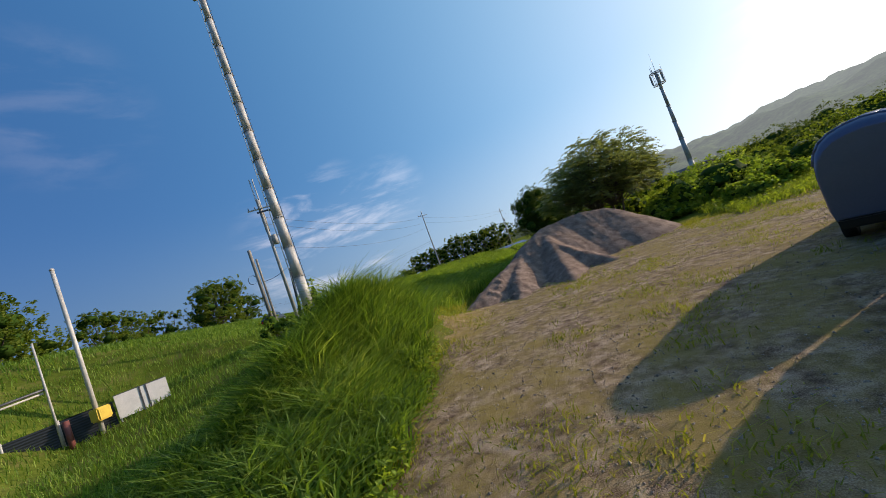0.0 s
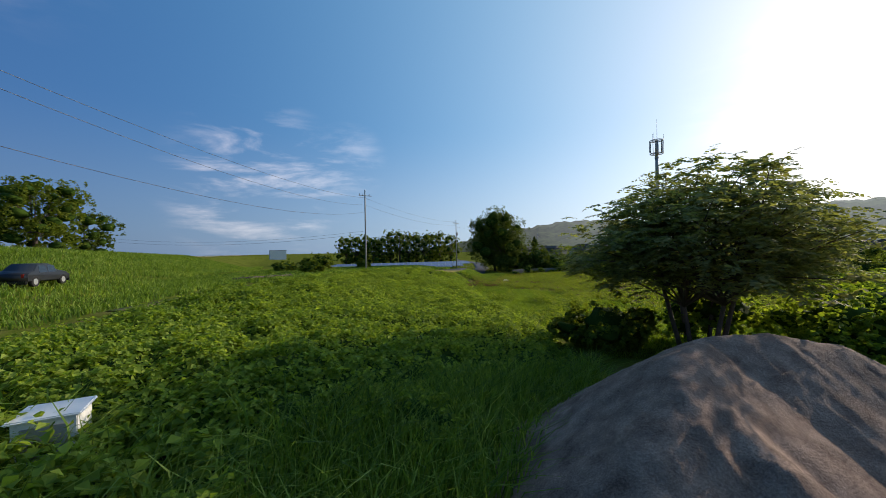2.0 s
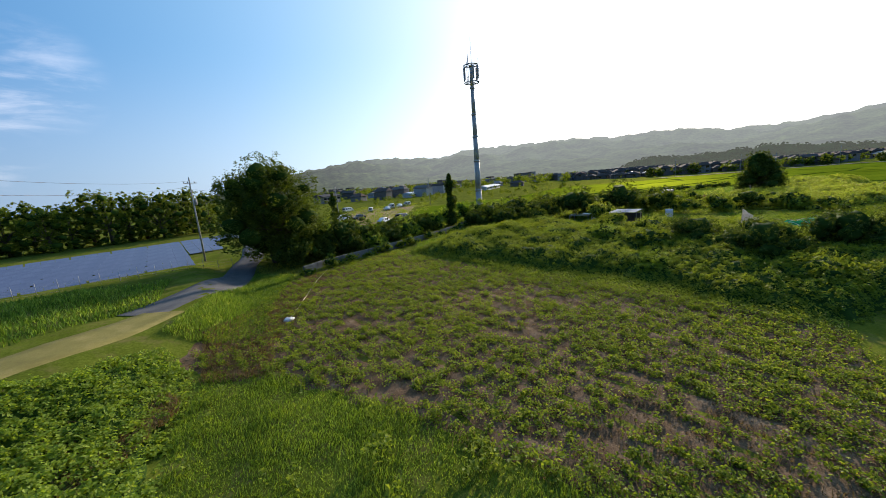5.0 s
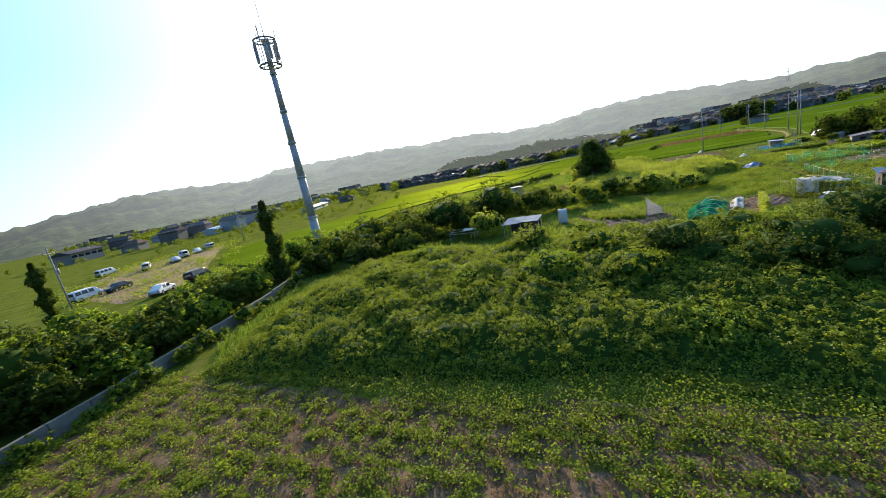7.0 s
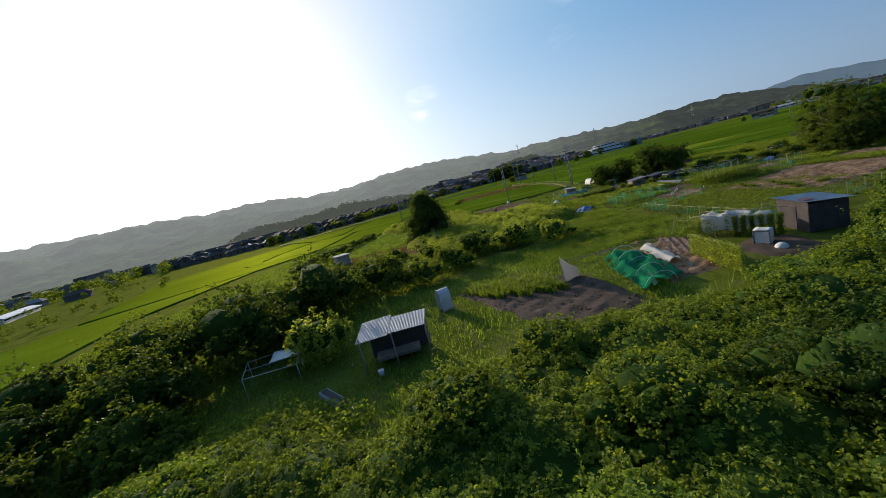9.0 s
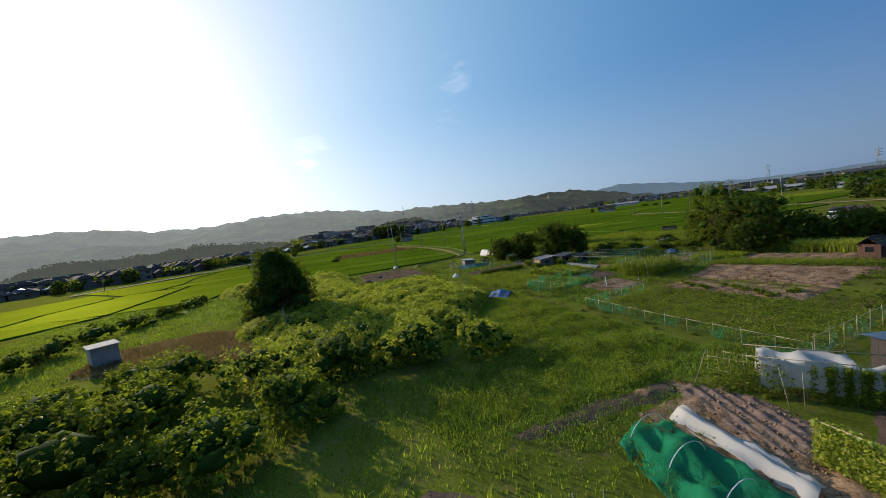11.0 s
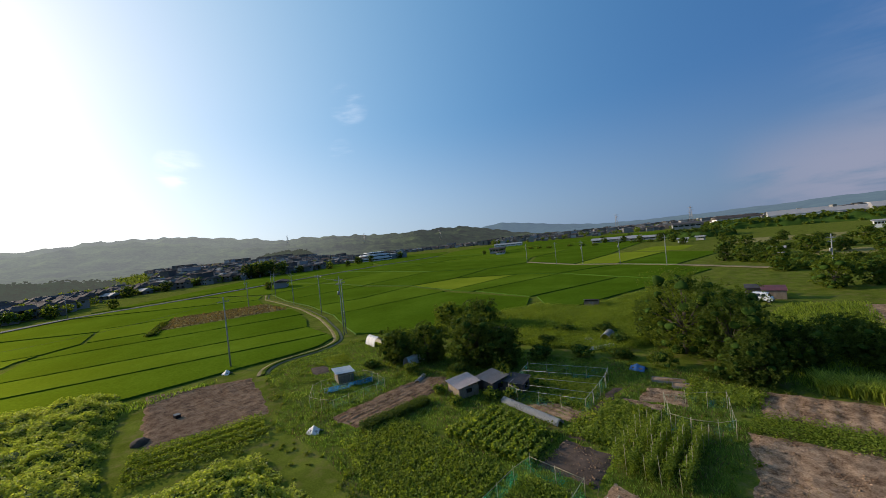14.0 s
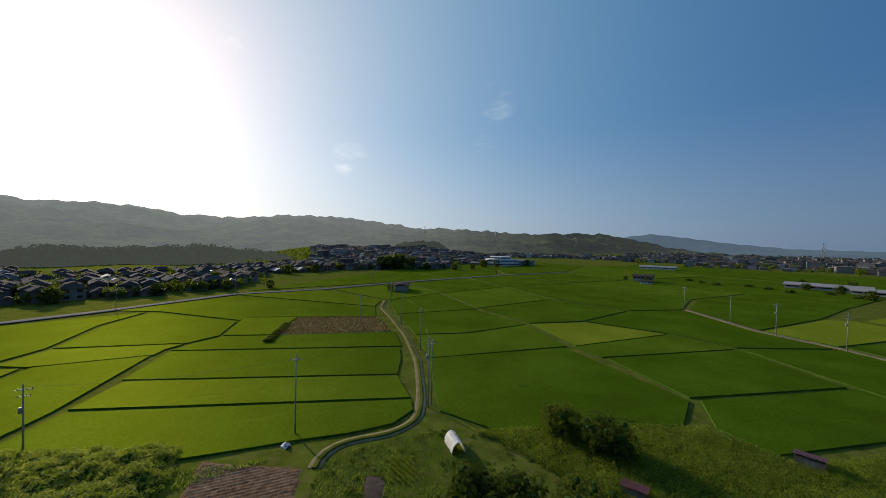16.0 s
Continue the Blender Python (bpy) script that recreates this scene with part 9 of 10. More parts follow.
for _i, (_x, _y, _h, _s) in enumerate(((125.5, 8, 7.2, 3.8), (128.5, 4.5, 5.6, 3.4), (132.5, 10.5, 5.4, 3.0), (136.5, 13.5, 4.6, 2.8), (146, -7, 4.4, 3.2), (121.5, 6.5, 5.2, 2.8), (139.5, -9.5, 5.0, 3.8),
                                       (103.5, -9.5, 10.4, 5.0), (98, -7.5, 8.0, 4.0), (92.5, -10, 4.6, 3.0), (99.5, -15, 7.6, 4.2), (107, -13, 6.6, 3.8), (86, -13.5, 4.0, 3.0), (81.5, -12, 3.8, 2.8), (89, -17, 4.2, 3.2), (95.6, -2.4, 4.4, 2.6), (111, -21, 4.6, 2.8), (74, -6, 3.0, 2.2))):
    tree((_x, _y), _h, _s, 0.25, 13000, "leaf_tree" if _i % 3 == 1 else "leaf_dark", "dense dark green garden tree" if _h < 7 else "tall dense dark green tree by the gardens", 30, 0.05, "tree", 400 + _i, 1, 0.55, 0.75, core=0.34)

for _i, (_x, _y, _r, _h) in enumerate(((114.5, -2.2, 1.8, 1.9), (118.5, 1.5, 2.0, 2.2), (109.5, -3.5, 1.6, 1.5), (104.5, -3.0, 1.9, 2.2), (121.5, -4.5, 1.7, 1.6), (112.0, -9.5, 1.8, 1.8), (119.0, 9.5, 1.4, 1.9), (124.5, 12.2, 1.5, 1.8), (98.5, -2.0, 1.6, 1.8), (130.5, 15.6, 1.5, 1.7), (138.0, 17.5, 1.3, 1.3), (116.0, -14.0, 2.0, 2.0), (122.0, -12.0, 2.2, 1.8))):
    bush((_x, _y), (_r, _r * 0.9, _h), 0.17, 2400, "leaf_dark" if _i % 3 else "leaf_tree", "dark green bush between garden plots", "garden_bush", 9, 700 + _i, "garden bushes")

# rough growth over the rest of the near farmland
_p = inside_points([(58, 52), (57, 88), (66, 106), (100, 112), (160, 98), (160, 70), (128, 66), (112, 82), (100, 70), (92, 62), (90, 52), (80, 48)], 22)
_ok = np.ones(len(_p), bool)
for _row in PLOTS:
    _ok &= signed_distance(_p[:, 0], _p[:, 1], np.array(_row[1], float)) < -0.2
_p = _p[_ok]
_h = np.clip(0.26 + 0.24 * wobble(_p[:, 0], _p[:, 1], 3.0, 4.0), 0.1, 0.8)
stuff("scrub_grass", [blades(np.c_[_p, land(_p[:, 0], _p[:, 1])], _h, 0.026, 0.7)], M["grass_soft"], "rough knee-high grass on idle farmland", "grass")

# weeds and volunteer plants among the gardens
_c = inside_points([(70, -20), (100, -4), (122, -8), (140, -8), (156, 12), (152, 30), (140, 31), (134, 46), (100, 34), (94, 50), (70, 40), (72, 0)], 0.34)
_ok = np.ones(len(_c), bool)
for _row in PLOTS:
    _ok &= signed_distance(_c[:, 0], _c[:, 1], np.array(_row[1], float)) < 0.4
_c = _c[_ok]
_k = 34
_s = np.repeat(rng.uniform(0.12, 0.75, len(_c)) * np.clip(0.6 + 0.7 * wobble(_c[:, 0], _c[:, 1], 5.0, 3.0), 0.15, 1.2), _k)
_p = np.repeat(_c, _k, 0) + rng.normal(0, 1, (len(_c) * _k, 2)) * (_s * 0.7)[:, None]
_z = land(_p[:, 0], _p[:, 1]) + _s * rng.uniform(0.1, 1.2, len(_p))
stuff("garden_weeds", [leaves(np.c_[_p, _z], 0.19 * rng.uniform(0.5, 1.3, len(_p)))], M["leaf_tree"], "clumps of weeds scattered through the gardens", "weeds")

for _i, (_x, _y, _r, _h) in enumerate(((116.2, 15.6, 1.2, 1.3), (114.2, 14.2, 1.1, 1.5), (118.6, 18.8, 1.0, 0.9), (116.4, 12.4, 1.3, 2.0), (121.6, 14.6, 1.0, 1.4), (122.4, 17.8, 0.9, 1.0), (113.6, 10.6, 1.0, 1.3))):
    bush((_x, _y), (_r, _r, _h), 0.16, 1100, "leaf_crop" if _i % 2 else "leaf_weed", "leafy climber growing against a garden hut", "climber_bush", 6, 640 + _i, "hut climbers")


# trellis of climbing plants in front of the plastic shelter, trodden grass round it
def trellis():
    r = random.Random(14)
    ob = thing("plant_trellis", (0, 0, 0), 0, "leaning bamboo trellis with climbing tomato plants", "trellis")
    for row, (a, b) in enumerate((((78.0, 42.2), (75.0, 41.4)), ((77.7, 41.2), (74.9, 40.6)))):
        pts = []
        for k in range(7):
            u = k / 6
            x, y = a[0] + (b[0] - a[0]) * u, a[1] + (b[1] - a[1]) * u
            z = float(land(x, y))
            stick_part("stake", (x, y, z - 0.1), (x + r.uniform(-.12, .12), y + r.uniform(-.12, .12), z + 1.75 + r.uniform(-.25, .2)), 0.016, 0.013, M["bamboo"], ob, 6)
            pts.append((x, y, z))
        for h in (0.8, 1.5):
            p, q = pts[0], pts[-1]
            stick_part("rail", (p[0], p[1], p[2] + h), (q[0], q[1], q[2] + h - 0.08), 0.013, 0.013, M["bamboo"], ob, 6)
        n = 900
        u = rng.uniform(0, 1, n)
        x, y = a[0] + (b[0] - a[0]) * u + rng.normal(0, 0.16, n), a[1] + (b[1] - a[1]) * u + rng.normal(0, 0.16, n)
        stuff("tomato_plants", [leaves(np.c_[x, y, land(x, y) + 0.1 + 1.5 * rng.uniform(0, 1, n) ** 1.2], 0.13 * rng.uniform(0.6, 1.3, n))], M["leaf_crop"], "tomato plants climbing a bamboo trellis", "plants")
    for x, y, tx, ty in ((78.4, 42.8, -0.5, -0.4), (74.6, 42.3, 0.25, 0.2), (74.2, 42.0, -0.1, 0.35)):
        z = float(land(x, y))
        prop = thing("leaning_stake", (x, y, z), 0, "pale bamboo stake leaning by a trellis", "stake", "leaning stakes")
        stick_part("stake", (0, 0, -0.1), (tx, ty, 1.9), 0.018, 0.014, M["bamboo"], prop, 6)
    xy = inside_points([(80.6, 36.4), (76.4, 36.4), (75.4, 39.4), (78.6, 41.4), (80.4, 46)], 130)
    stuff("trodden_grass", [blades(np.c_[xy, land(xy[:, 0], xy[:, 1])], 0.22, 0.02, 0.6)], M["grass"], "short grass between shelter and net fence", "grass")
    xy = inside_points([(79.6, 43.2), (77.3, 42.2), (73.3, 42.9), (72.0, 46.6), (74.4, 46.8), (77.4, 45.0)], 14)
    stuff("turned_stubble", [blades(np.c_[xy, land(xy[:, 0], xy[:, 1]) + 0.06], 0.16, 0.014, 0.9)], M["leaf_dry"], "dry stalks turned into brown soil", "stubble")
    xy = inside_points([(78.4, 43.8), (82, 48), (80.8, 54), (76, 50), (74, 47), (77.5, 45.4)], 40)
    stuff("path_weeds", [leaves(np.c_[xy, land(xy[:, 0], xy[:, 1]) + rng.uniform(0.05, 0.3, len(xy))], 0.09), blades(np.c_[xy, land(xy[:, 0], xy[:, 1])], 0.25, 0.018, 0.6)], M["grass"], "low weeds along a rutted earth path", "weeds")
    x, y = 79.2, 45.6
    ob = thing("earth_lump", (x, y, float(land(x, y))), 30, "small lump of dug brown earth", "earth")
    bm = bmesh.new()
    bmesh.ops.create_icosphere(bm, subdivisions=3, radius=0.4)
    for v in bm.verts:
        v.co = Vector((v.co.x * 1.3, v.co.y, v.co.z * 0.6)) * (1 + 0.2 * math.sin(v.co.x * 15) * math.sin(v.co.y * 13 + v.co.z * 9))
    part("earth", bm, M["soil"], ob)


trellis()

# ---- town ----
def island_material(name, colours, rough=0.5, spec=0.4):
    """One of a few colours for every loose piece of a mesh, slightly stained."""
    m = bpy.data.materials.new(name)
    m.use_nodes = True
    t = m.node_tree
    link = t.links.new
    b = t.nodes["Principled BSDF"]
    geo = t.nodes.new("ShaderNodeNewGeometry")
    ramp = t.nodes.new("ShaderNodeValToRGB")
    ramp.color_ramp.interpolation = "CONSTANT"
    e = ramp.color_ramp.elements
    e[0].color, e[1].color = rgb(*colours[0]), rgb(*colours[1])
    e[1].position = 1 / len(colours)
    for i, c in enumerate(colours[2:], 2):
        e.new(i / len(colours)).color = rgb(*c)
    link(geo.outputs["Random Per Island"], ramp.inputs["Fac"])
    co = t.nodes.new("ShaderNodeTexCoord")
    n = node(t, "ShaderNodeTexNoise", Scale=0.8, Detail=4.0)
    link(co.outputs["Object"], n.inputs["Vector"])
    mr = node(t, "ShaderNodeMapRange")
    mr.inputs["To Min"].default_value, mr.inputs["To Max"].default_value = 0.7, 1.2
    link(n.outputs["Fac"], mr.inputs["Value"])
    mx = t.nodes.new("ShaderNodeMix")
    mx.data_type, mx.blend_type = "RGBA", "MULTIPLY"
    mx.inputs[0].default_value = 1.0
    link(ramp.outputs["Color"], mx.inputs[6])
    link(mr.outputs["Result"], mx.inputs[7])
    link(mx.outputs[2], b.inputs["Base Color"])
    b.inputs["Roughness"].default_value = rough
    b.inputs["Specular IOR Level"].default_value = spec
    return m


M["town_walls"] = island_material("town_walls", [(0.24, 0.225, 0.20), (0.20, 0.18, 0.155), (0.14, 0.13, 0.12), (0.28, 0.265, 0.24), (0.22, 0.19, 0.16), (0.46, 0.44, 0.41)], 0.95, 0.05)
M["town_roofs"] = island_material("town_roofs", [(0.092, 0.080, 0.072), (0.113, 0.101, 0.091), (0.145, 0.105, 0.085), (0.075, 0.067, 0.062), (0.165, 0.155, 0.143), (0.13, 0.088, 0.069), (0.30, 0.285, 0.262), (0.137, 0.123, 0.111), (0.105, 0.088, 0.081)], 0.95, 0.03)
M["town_white"] = flat_material("town_white", (0.32, 0.29, 0.255), 0.9)
M["town_cream"] = flat_material("town_cream", (0.24, 0.20, 0.16), 0.9)
M["town_grey"] = flat_material("town_grey", (0.18, 0.155, 0.13), 0.85)
M["blue_roof"] = surface("blue_roof", (0.07, 0.065, 0.065), (0.12, 0.112, 0.11), rough=0.9, scale=2.5, fine=22, bump=0.05, spec=0.04)
M["greenhouse_roof"] = flat_material("greenhouse_roof", (0.55, 0.60, 0.66), 0.45)
M["pale_roof"] = flat_material("pale_roof", (0.34, 0.32, 0.30), 0.6, 0.0, 0.2)
M["beige_wall"] = flat_material("beige_wall", (0.25, 0.20, 0.155), 0.85)


def roof_mesh(bm, L, W, z, rise, hip, over=0.6, thick=0.18):
    """A hipped (hip > 0) or gabled roof with eaves and thickness."""
    l, w = L / 2 + over, W / 2 + over
    for dz, flip in ((0, False), (-thick, True)):
        base = [bm.verts.new((x, y, z + dz)) for x, y in ((-l, -w), (l, -w), (l, w), (-l, w))]
        ridge = [bm.verts.new((-l + hip, 0, z + rise + dz)), bm.verts.new((l - hip, 0, z + rise + dz))]
        fs = [(base[0], base[1], ridge[1], ridge[0]), (base[2], base[3], ridge[0], ridge[1]), (base[1], base[2], ridge[1]), (base[3], base[0], ridge[0])]
        for f in fs:
            bm.faces.new(f[::-1] if flip else f)
        if dz == 0:
            rim = base
        else:
            for i in range(4):
                bm.faces.new((base[i], base[(i + 1) % 4], rim[(i + 1) % 4], rim[i]))


def house(at, turn, size, wall, roof, label, hip=2.0, storeys=2, wing=True, name="house"):
    x, y = at
    ob = thing(name, (x, y, float(land(x, y)) - 0.05), turn, label, "house", "town houses")
    L, W = size
    H = 2.7 * storeys
    box_part("wall", (-L / 2, -W / 2, -0.2), (L / 2, W / 2, H), M[wall], ob, 0.03)
    bm = bmesh.new()
    roof_mesh(bm, L, W, H + 0.1, W * 0.27, hip)
    part("roof", bm, M[roof], ob, flat=True)
    if wing:
        box_part("wing", (-L * 0.42, -W / 2 - 2.6, -0.2), (L * 0.30, -W / 2 - 0.002, 2.7), M[wall], ob, 0.02)
        bm = bmesh.new()
        m = Matrix.Translation((-L * 0.06, -W / 2 - 1.2, 0))
        roof_mesh(bm, L * 0.72, 2.6, 2.8, 0.8, 1.2, 0.45, 0.14)
        bmesh.ops.transform(bm, matrix=m, verts=bm.verts)
        part("lower_roof", bm, M[roof], ob, flat=True)
    for s in (-1, 1):
        for j in range(storeys):
            for u in (-0.28, 0.24):
                if s < 0 and j == 0 and wing:
                    continue
                lo, hi = sorted((s * (W / 2 - 0.05), s * (W / 2 + 0.05)))
                box_part("window", (u * L - 0.95, lo, 0.8 + 2.9 * j), (u * L + 0.95, hi, 2.1 + 2.9 * j), M["glass"], ob, 0.0)
        lo, hi = sorted((s * (L / 2 - 0.05), s * (L / 2 + 0.05)))
        box_part("window", (lo, -0.8, H - 1.9), (hi, 0.8, H - 0.8), M["glass"], ob, 0.0)
    return ob


# front rows of the town along the valley road, left in gaps for gardens
TOWN = [(300, 160), (305, 138), (318, 126), (324, 104), (340, 79), (362, 60), (402, 52), (452, 50), (470, 22), (488, -20), (494, -80), (496, -150),
        (560, -170), (590, -60), (560, 40), (500, 100), (455, 165), (400, 225), (330, 250)]
KINDS = [((9.4, 6.6), "town_cream", "roof_tile", 2.4, 2, True, "two-storey cream house with a dark tiled roof"),
         ((7.8, 6.2), "town_white", "roof_brown", 2.2, 2, False, "white two-storey house with a brown roof"),
         ((11, 7), "beige_wall", "roof_tile", 3.0, 1, True, "low beige house with a broad dark tiled roof"),
         ((7.4, 6.6), "town_grey", "blue_roof", 0.4, 2, False, "grey two-storey house with a dull blue roof"),
         ((11.5, 7.6), "town_grey", "pale_roof", 0.3, 1, False, "low shed-like building with a pale metal roof"),
         ((8.6, 7), "town_white", "roof_tile", 2.6, 2, True, "white house with a dark hipped roof and a lean-to")]


def build_houses():
    r = random.Random(21)
    poly = np.array(TOWN, float)
    spots, k = [], 0
    a0 = radians(24)
    for i in range(-5, 46):
        for j in range(-36, 36):
            u, v = i * 9.6 + r.uniform(-2.2, 2.2), j * 10.4 + r.uniform(-2.2, 2.2)
            x, y = 300 + u * math.cos(a0) - v * math.sin(a0), 60 + u * math.sin(a0) + v * math.cos(a0)
            if float(signed_distance(np.array([x]), np.array([y]), poly)[0]) > 4 and r.random() < 0.84:
                spots.append((x, y))
    spots.sort(key=lambda p: math.hypot(p[0] - 100, p[1] - 32))
    protos = {}
    for x, y in spots[:300]:
        k = r.choice((0, 0, 1, 2, 2, 3, 4, 5, 5))
        turn = 24 + r.choice((0, 90, 0, 180)) + r.uniform(-14, 14)
        size, wall, roof, hip, st, wing, label = KINDS[k]
        if k not in protos:
            protos[k] = house((x, y), turn, size, wall, roof, label, hip, st, wing)
        else:
            copy_thing(protos[k], pose(x, y, float(land(x, y)) - 0.05, 0, 0, turn))
    return [p for p in spots[300:]]


REST = build_houses()


def district(name, spots, label, seed, tall=0.03):
    """Distant houses and blocks too small to pick apart: walls, with their roofs on them."""
    r = np.random.default_rng(seed)
    n = len(spots)
    p = np.array(spots, float)
    L, W = r.uniform(7, 11.5, n), r.uniform(5.6, 8, n)
    H = np.where(r.random(n) < 0.65, 5.8, 3.1) + r.uniform(-0.3, 0.4, n)
    big = r.random(n) < tall
    L, W, H = np.where(big, L * 2.0, L), np.where(big, W * 1.5, W), np.where(big, r.uniform(8, 13, n), H)
    a = radians(24) + r.choice([0, math.pi / 2], n) + r.normal(0, 0.12, n)
    ux, uy = np.stack([np.cos(a), np.sin(a)], -1), np.stack([-np.sin(a), np.cos(a)], -1)
    z0 = land(p[:, 0], p[:, 1]) - 0.2

    def corner(sx, sy, z, over=0.0):
        q = p + ux * (sx * (L / 2 + over))[:, None] + uy * (sy * (W / 2 + over))[:, None]
        return np.c_[q, z]

    walls = np.stack([corner(sx, sy, z) for z in (z0, z0 + H) for sx, sy in ((-1, -1), (1, -1), (1, 1), (-1, 1))], 1)
    k = np.arange(n)[:, None] * 8
    wf = np.concatenate([k + np.array([[i, (i + 1) % 4, (i + 1) % 4 + 4, i + 4]]) for i in range(4)])
    ob = new(name, mesh_from(name, walls.reshape(-1, 3), wf, M["town_walls"], False))
    tagged(ob, label, "houses", kind="stuff")
    rise = np.where(big, 0.3, W * 0.27)
    hip = np.where(r.random(n) < 0.6, 0.55, 0.95)
    zt = z0 + H + 0.05
    roofs = np.stack([corner(sx, sy, zt, 0.6) for sx, sy in ((-1, -1), (1, -1), (1, 1), (-1, 1))]
                     + [np.c_[p + ux * (s * hip * L / 2)[:, None], zt + rise] for s in (-1, 1)], 1)
    k = np.arange(n)[:, None] * 6
    rf = np.concatenate([k + np.array([q]) for q in ([0, 1, 5], [0, 5, 4], [2, 3, 4], [2, 4, 5], [1, 2, 5], [3, 0, 4])])
    c = new("roofs", mesh_from("roofs", roofs.reshape(-1, 3), rf, M["town_roofs"], False))
    c.parent = ob
    return ob


def scatter(az0, az1, r0, r1, count, seed, bias=1.0):
    """Places spread over a sector seen from the gardens."""
    r = random.Random(seed)
    out = []
    for _ in range(count):
        a, d = radians(r.uniform(az0, az1)), r0 + (r1 - r0) * r.random() ** bias
        out.append((101 + d * math.cos(a), 32 + d * math.sin(a)))
    return out


if REST:
    district("valley_houses", REST, "crowded tiled-roof houses deeper in the valley", 1)
district("hillside_houses", scatter(-31, -3, 520, 980, 760, 2, 1.2), "crowded houses at the foot of the hills", 2)
district("rising_houses", scatter(-23, -3, 415, 760, 560, 22, 1.1), "crowded houses climbing towards the hills", 12)
district("far_houses", scatter(-49, -31, 900, 1150, 260, 3), "distant row of houses along the fields", 3)
district("city_houses", scatter(-83, -49, 860, 2300, 1900, 4, 1.6), "distant city of houses and blocks", 4, 0.06)
district("edge_houses", scatter(-83, -56, 720, 900, 170, 5), "houses at the edge of the fields", 5, 0.04)
district("south_houses", scatter(-120, -83, 900, 2000, 700, 6, 1.2), "distant houses on rising ground", 6, 0.05)
district("north_houses", scatter(40, 76, 360, 760, 230, 7, 0.8), "houses in the northern part of the valley", 7)
district("lane_houses", scatter(52, 84, 210, 330, 12, 17), "houses and sheds behind the car park", 9, 0.0)
district("slope_houses", scatter(26, 42, 300, 420, 70, 8), "houses beside the road", 8)


def hall(at, turn, size, wall, roof, label, name="warehouse"):
    """A large gabled hall with doors and a strip of windows."""
    x, y = at
    ob = thing(name, (x, y, float(land(x, y)) - 0.1), turn, label, "building")
    L, W, H = size
    box_part("wall", (-L / 2, -W / 2, 0), (L / 2, W / 2, H), M[wall], ob, 0.05)
    bm = bmesh.new()
    roof_mesh(bm, L, W, H + 0.02, W * 0.16, 0.01, 0.8, 0.3)
    for s in (-1, 1):
        v = [bm.verts.new((s * (L / 2 - 0.05), y0, z)) for y0, z in ((-W / 2, H), (W / 2, H), (0, H + W * 0.155))]
        bm.faces.new(v)
    part("roof", bm, M[roof], ob, flat=True)
    for i in range(5):
        u = -L / 2 + (i + 0.5) * L / 5
        for s in (-1, 1):
            lo, hi = sorted((s * (W / 2 - 0.05), s * (W / 2 + 0.08)))
            box_part("window", (u - L / 13, lo, H * 0.55), (u + L / 13, hi, H * 0.8), M["glass"], ob, 0.0)
    box_part("door", (L / 2 - 0.05, -W * 0.15, 0.1), (L / 2 + 0.1, W * 0.15, H * 0.6), M["grey_steel"], ob, 0.0)
    return ob


hall((118, -520), 10, (48, 30, 10), "white_wall", "pale_roof", "very large grey hall with a pale gabled roof")
hall((75, -560), 8, (44, 26, 9), "white_wall", "pale_roof", "long white hall beside the large one")
hall((40, -545), 5, (46, 30, 10), "cream_wall", "pale_roof", "long cream hall near the woods")
hall((190, -640), 25, (50, 24, 10), "white_wall", "roof_tile", "white-walled hall among distant trees")
hall((245, -610), 20, (36, 20, 8), "grey_wall", "blue_roof", "grey hall at the edge of town")
hall((455, -440), 32, (44, 12, 3.5), "white_wall", "pale_roof", "long low white greenhouse in the fields", "greenhouse")
hall((245, -345), 15, (46, 12, 3.2), "grey_wall", "pale_roof", "long low grey livestock shed in the fields", "livestock_shed")
hall((214, -338), 12, (28, 10, 3.0), "grey_wall", "pale_roof", "low grey livestock shed beside trees", "livestock_shed")
hall((176, 262), 32, (54, 7, 2.4), "white_wall", "greenhouse_roof", "long pale plastic greenhouse north of the fields", "greenhouse")
hall((226, 240), 30, (50, 7, 2.4), "white_wall", "greenhouse_roof", "long pale plastic greenhouse beside the road", "greenhouse")
hall((120, 300), 20, (16, 10, 5), "town_white", "blue_roof", "white block with a blue roof north of the fields", "farm_building")
hall((330, -255), 30, (15, 9, 5.2), "grey_wall", "roof_tile", "lone dark farmhouse among rice fields", "farmhouse")
hall((312, -236), 40, (8, 5, 3.0), "white_wall", "roof_tile", "small white farm shed by the farmhouse", "farm_shed")
hall((320, -32), -25, (13, 7, 4.0), "grey_wall", "roof_brown", "small grey building beside the valley road", "farm_building")
hall((165, -262), 10, (6, 4, 2.8), "white_wall", "pale_roof", "small white shed beside the paddies", "farm_shed")
hall((158, -280), 0, (5, 4, 2.8), "cream_wall", "pale_roof", "small cream shed beside the paddies", "farm_shed")
hall((106, -150), 0, (5, 3.5, 2.5), "white_wall", "pale_roof", "small white garden shed among trees", "farm_shed")
hall((70, -300), 5, (7, 4, 4.5), "white_wall", "pale_roof", "white two-part shed beside dark panels", "farm_shed")


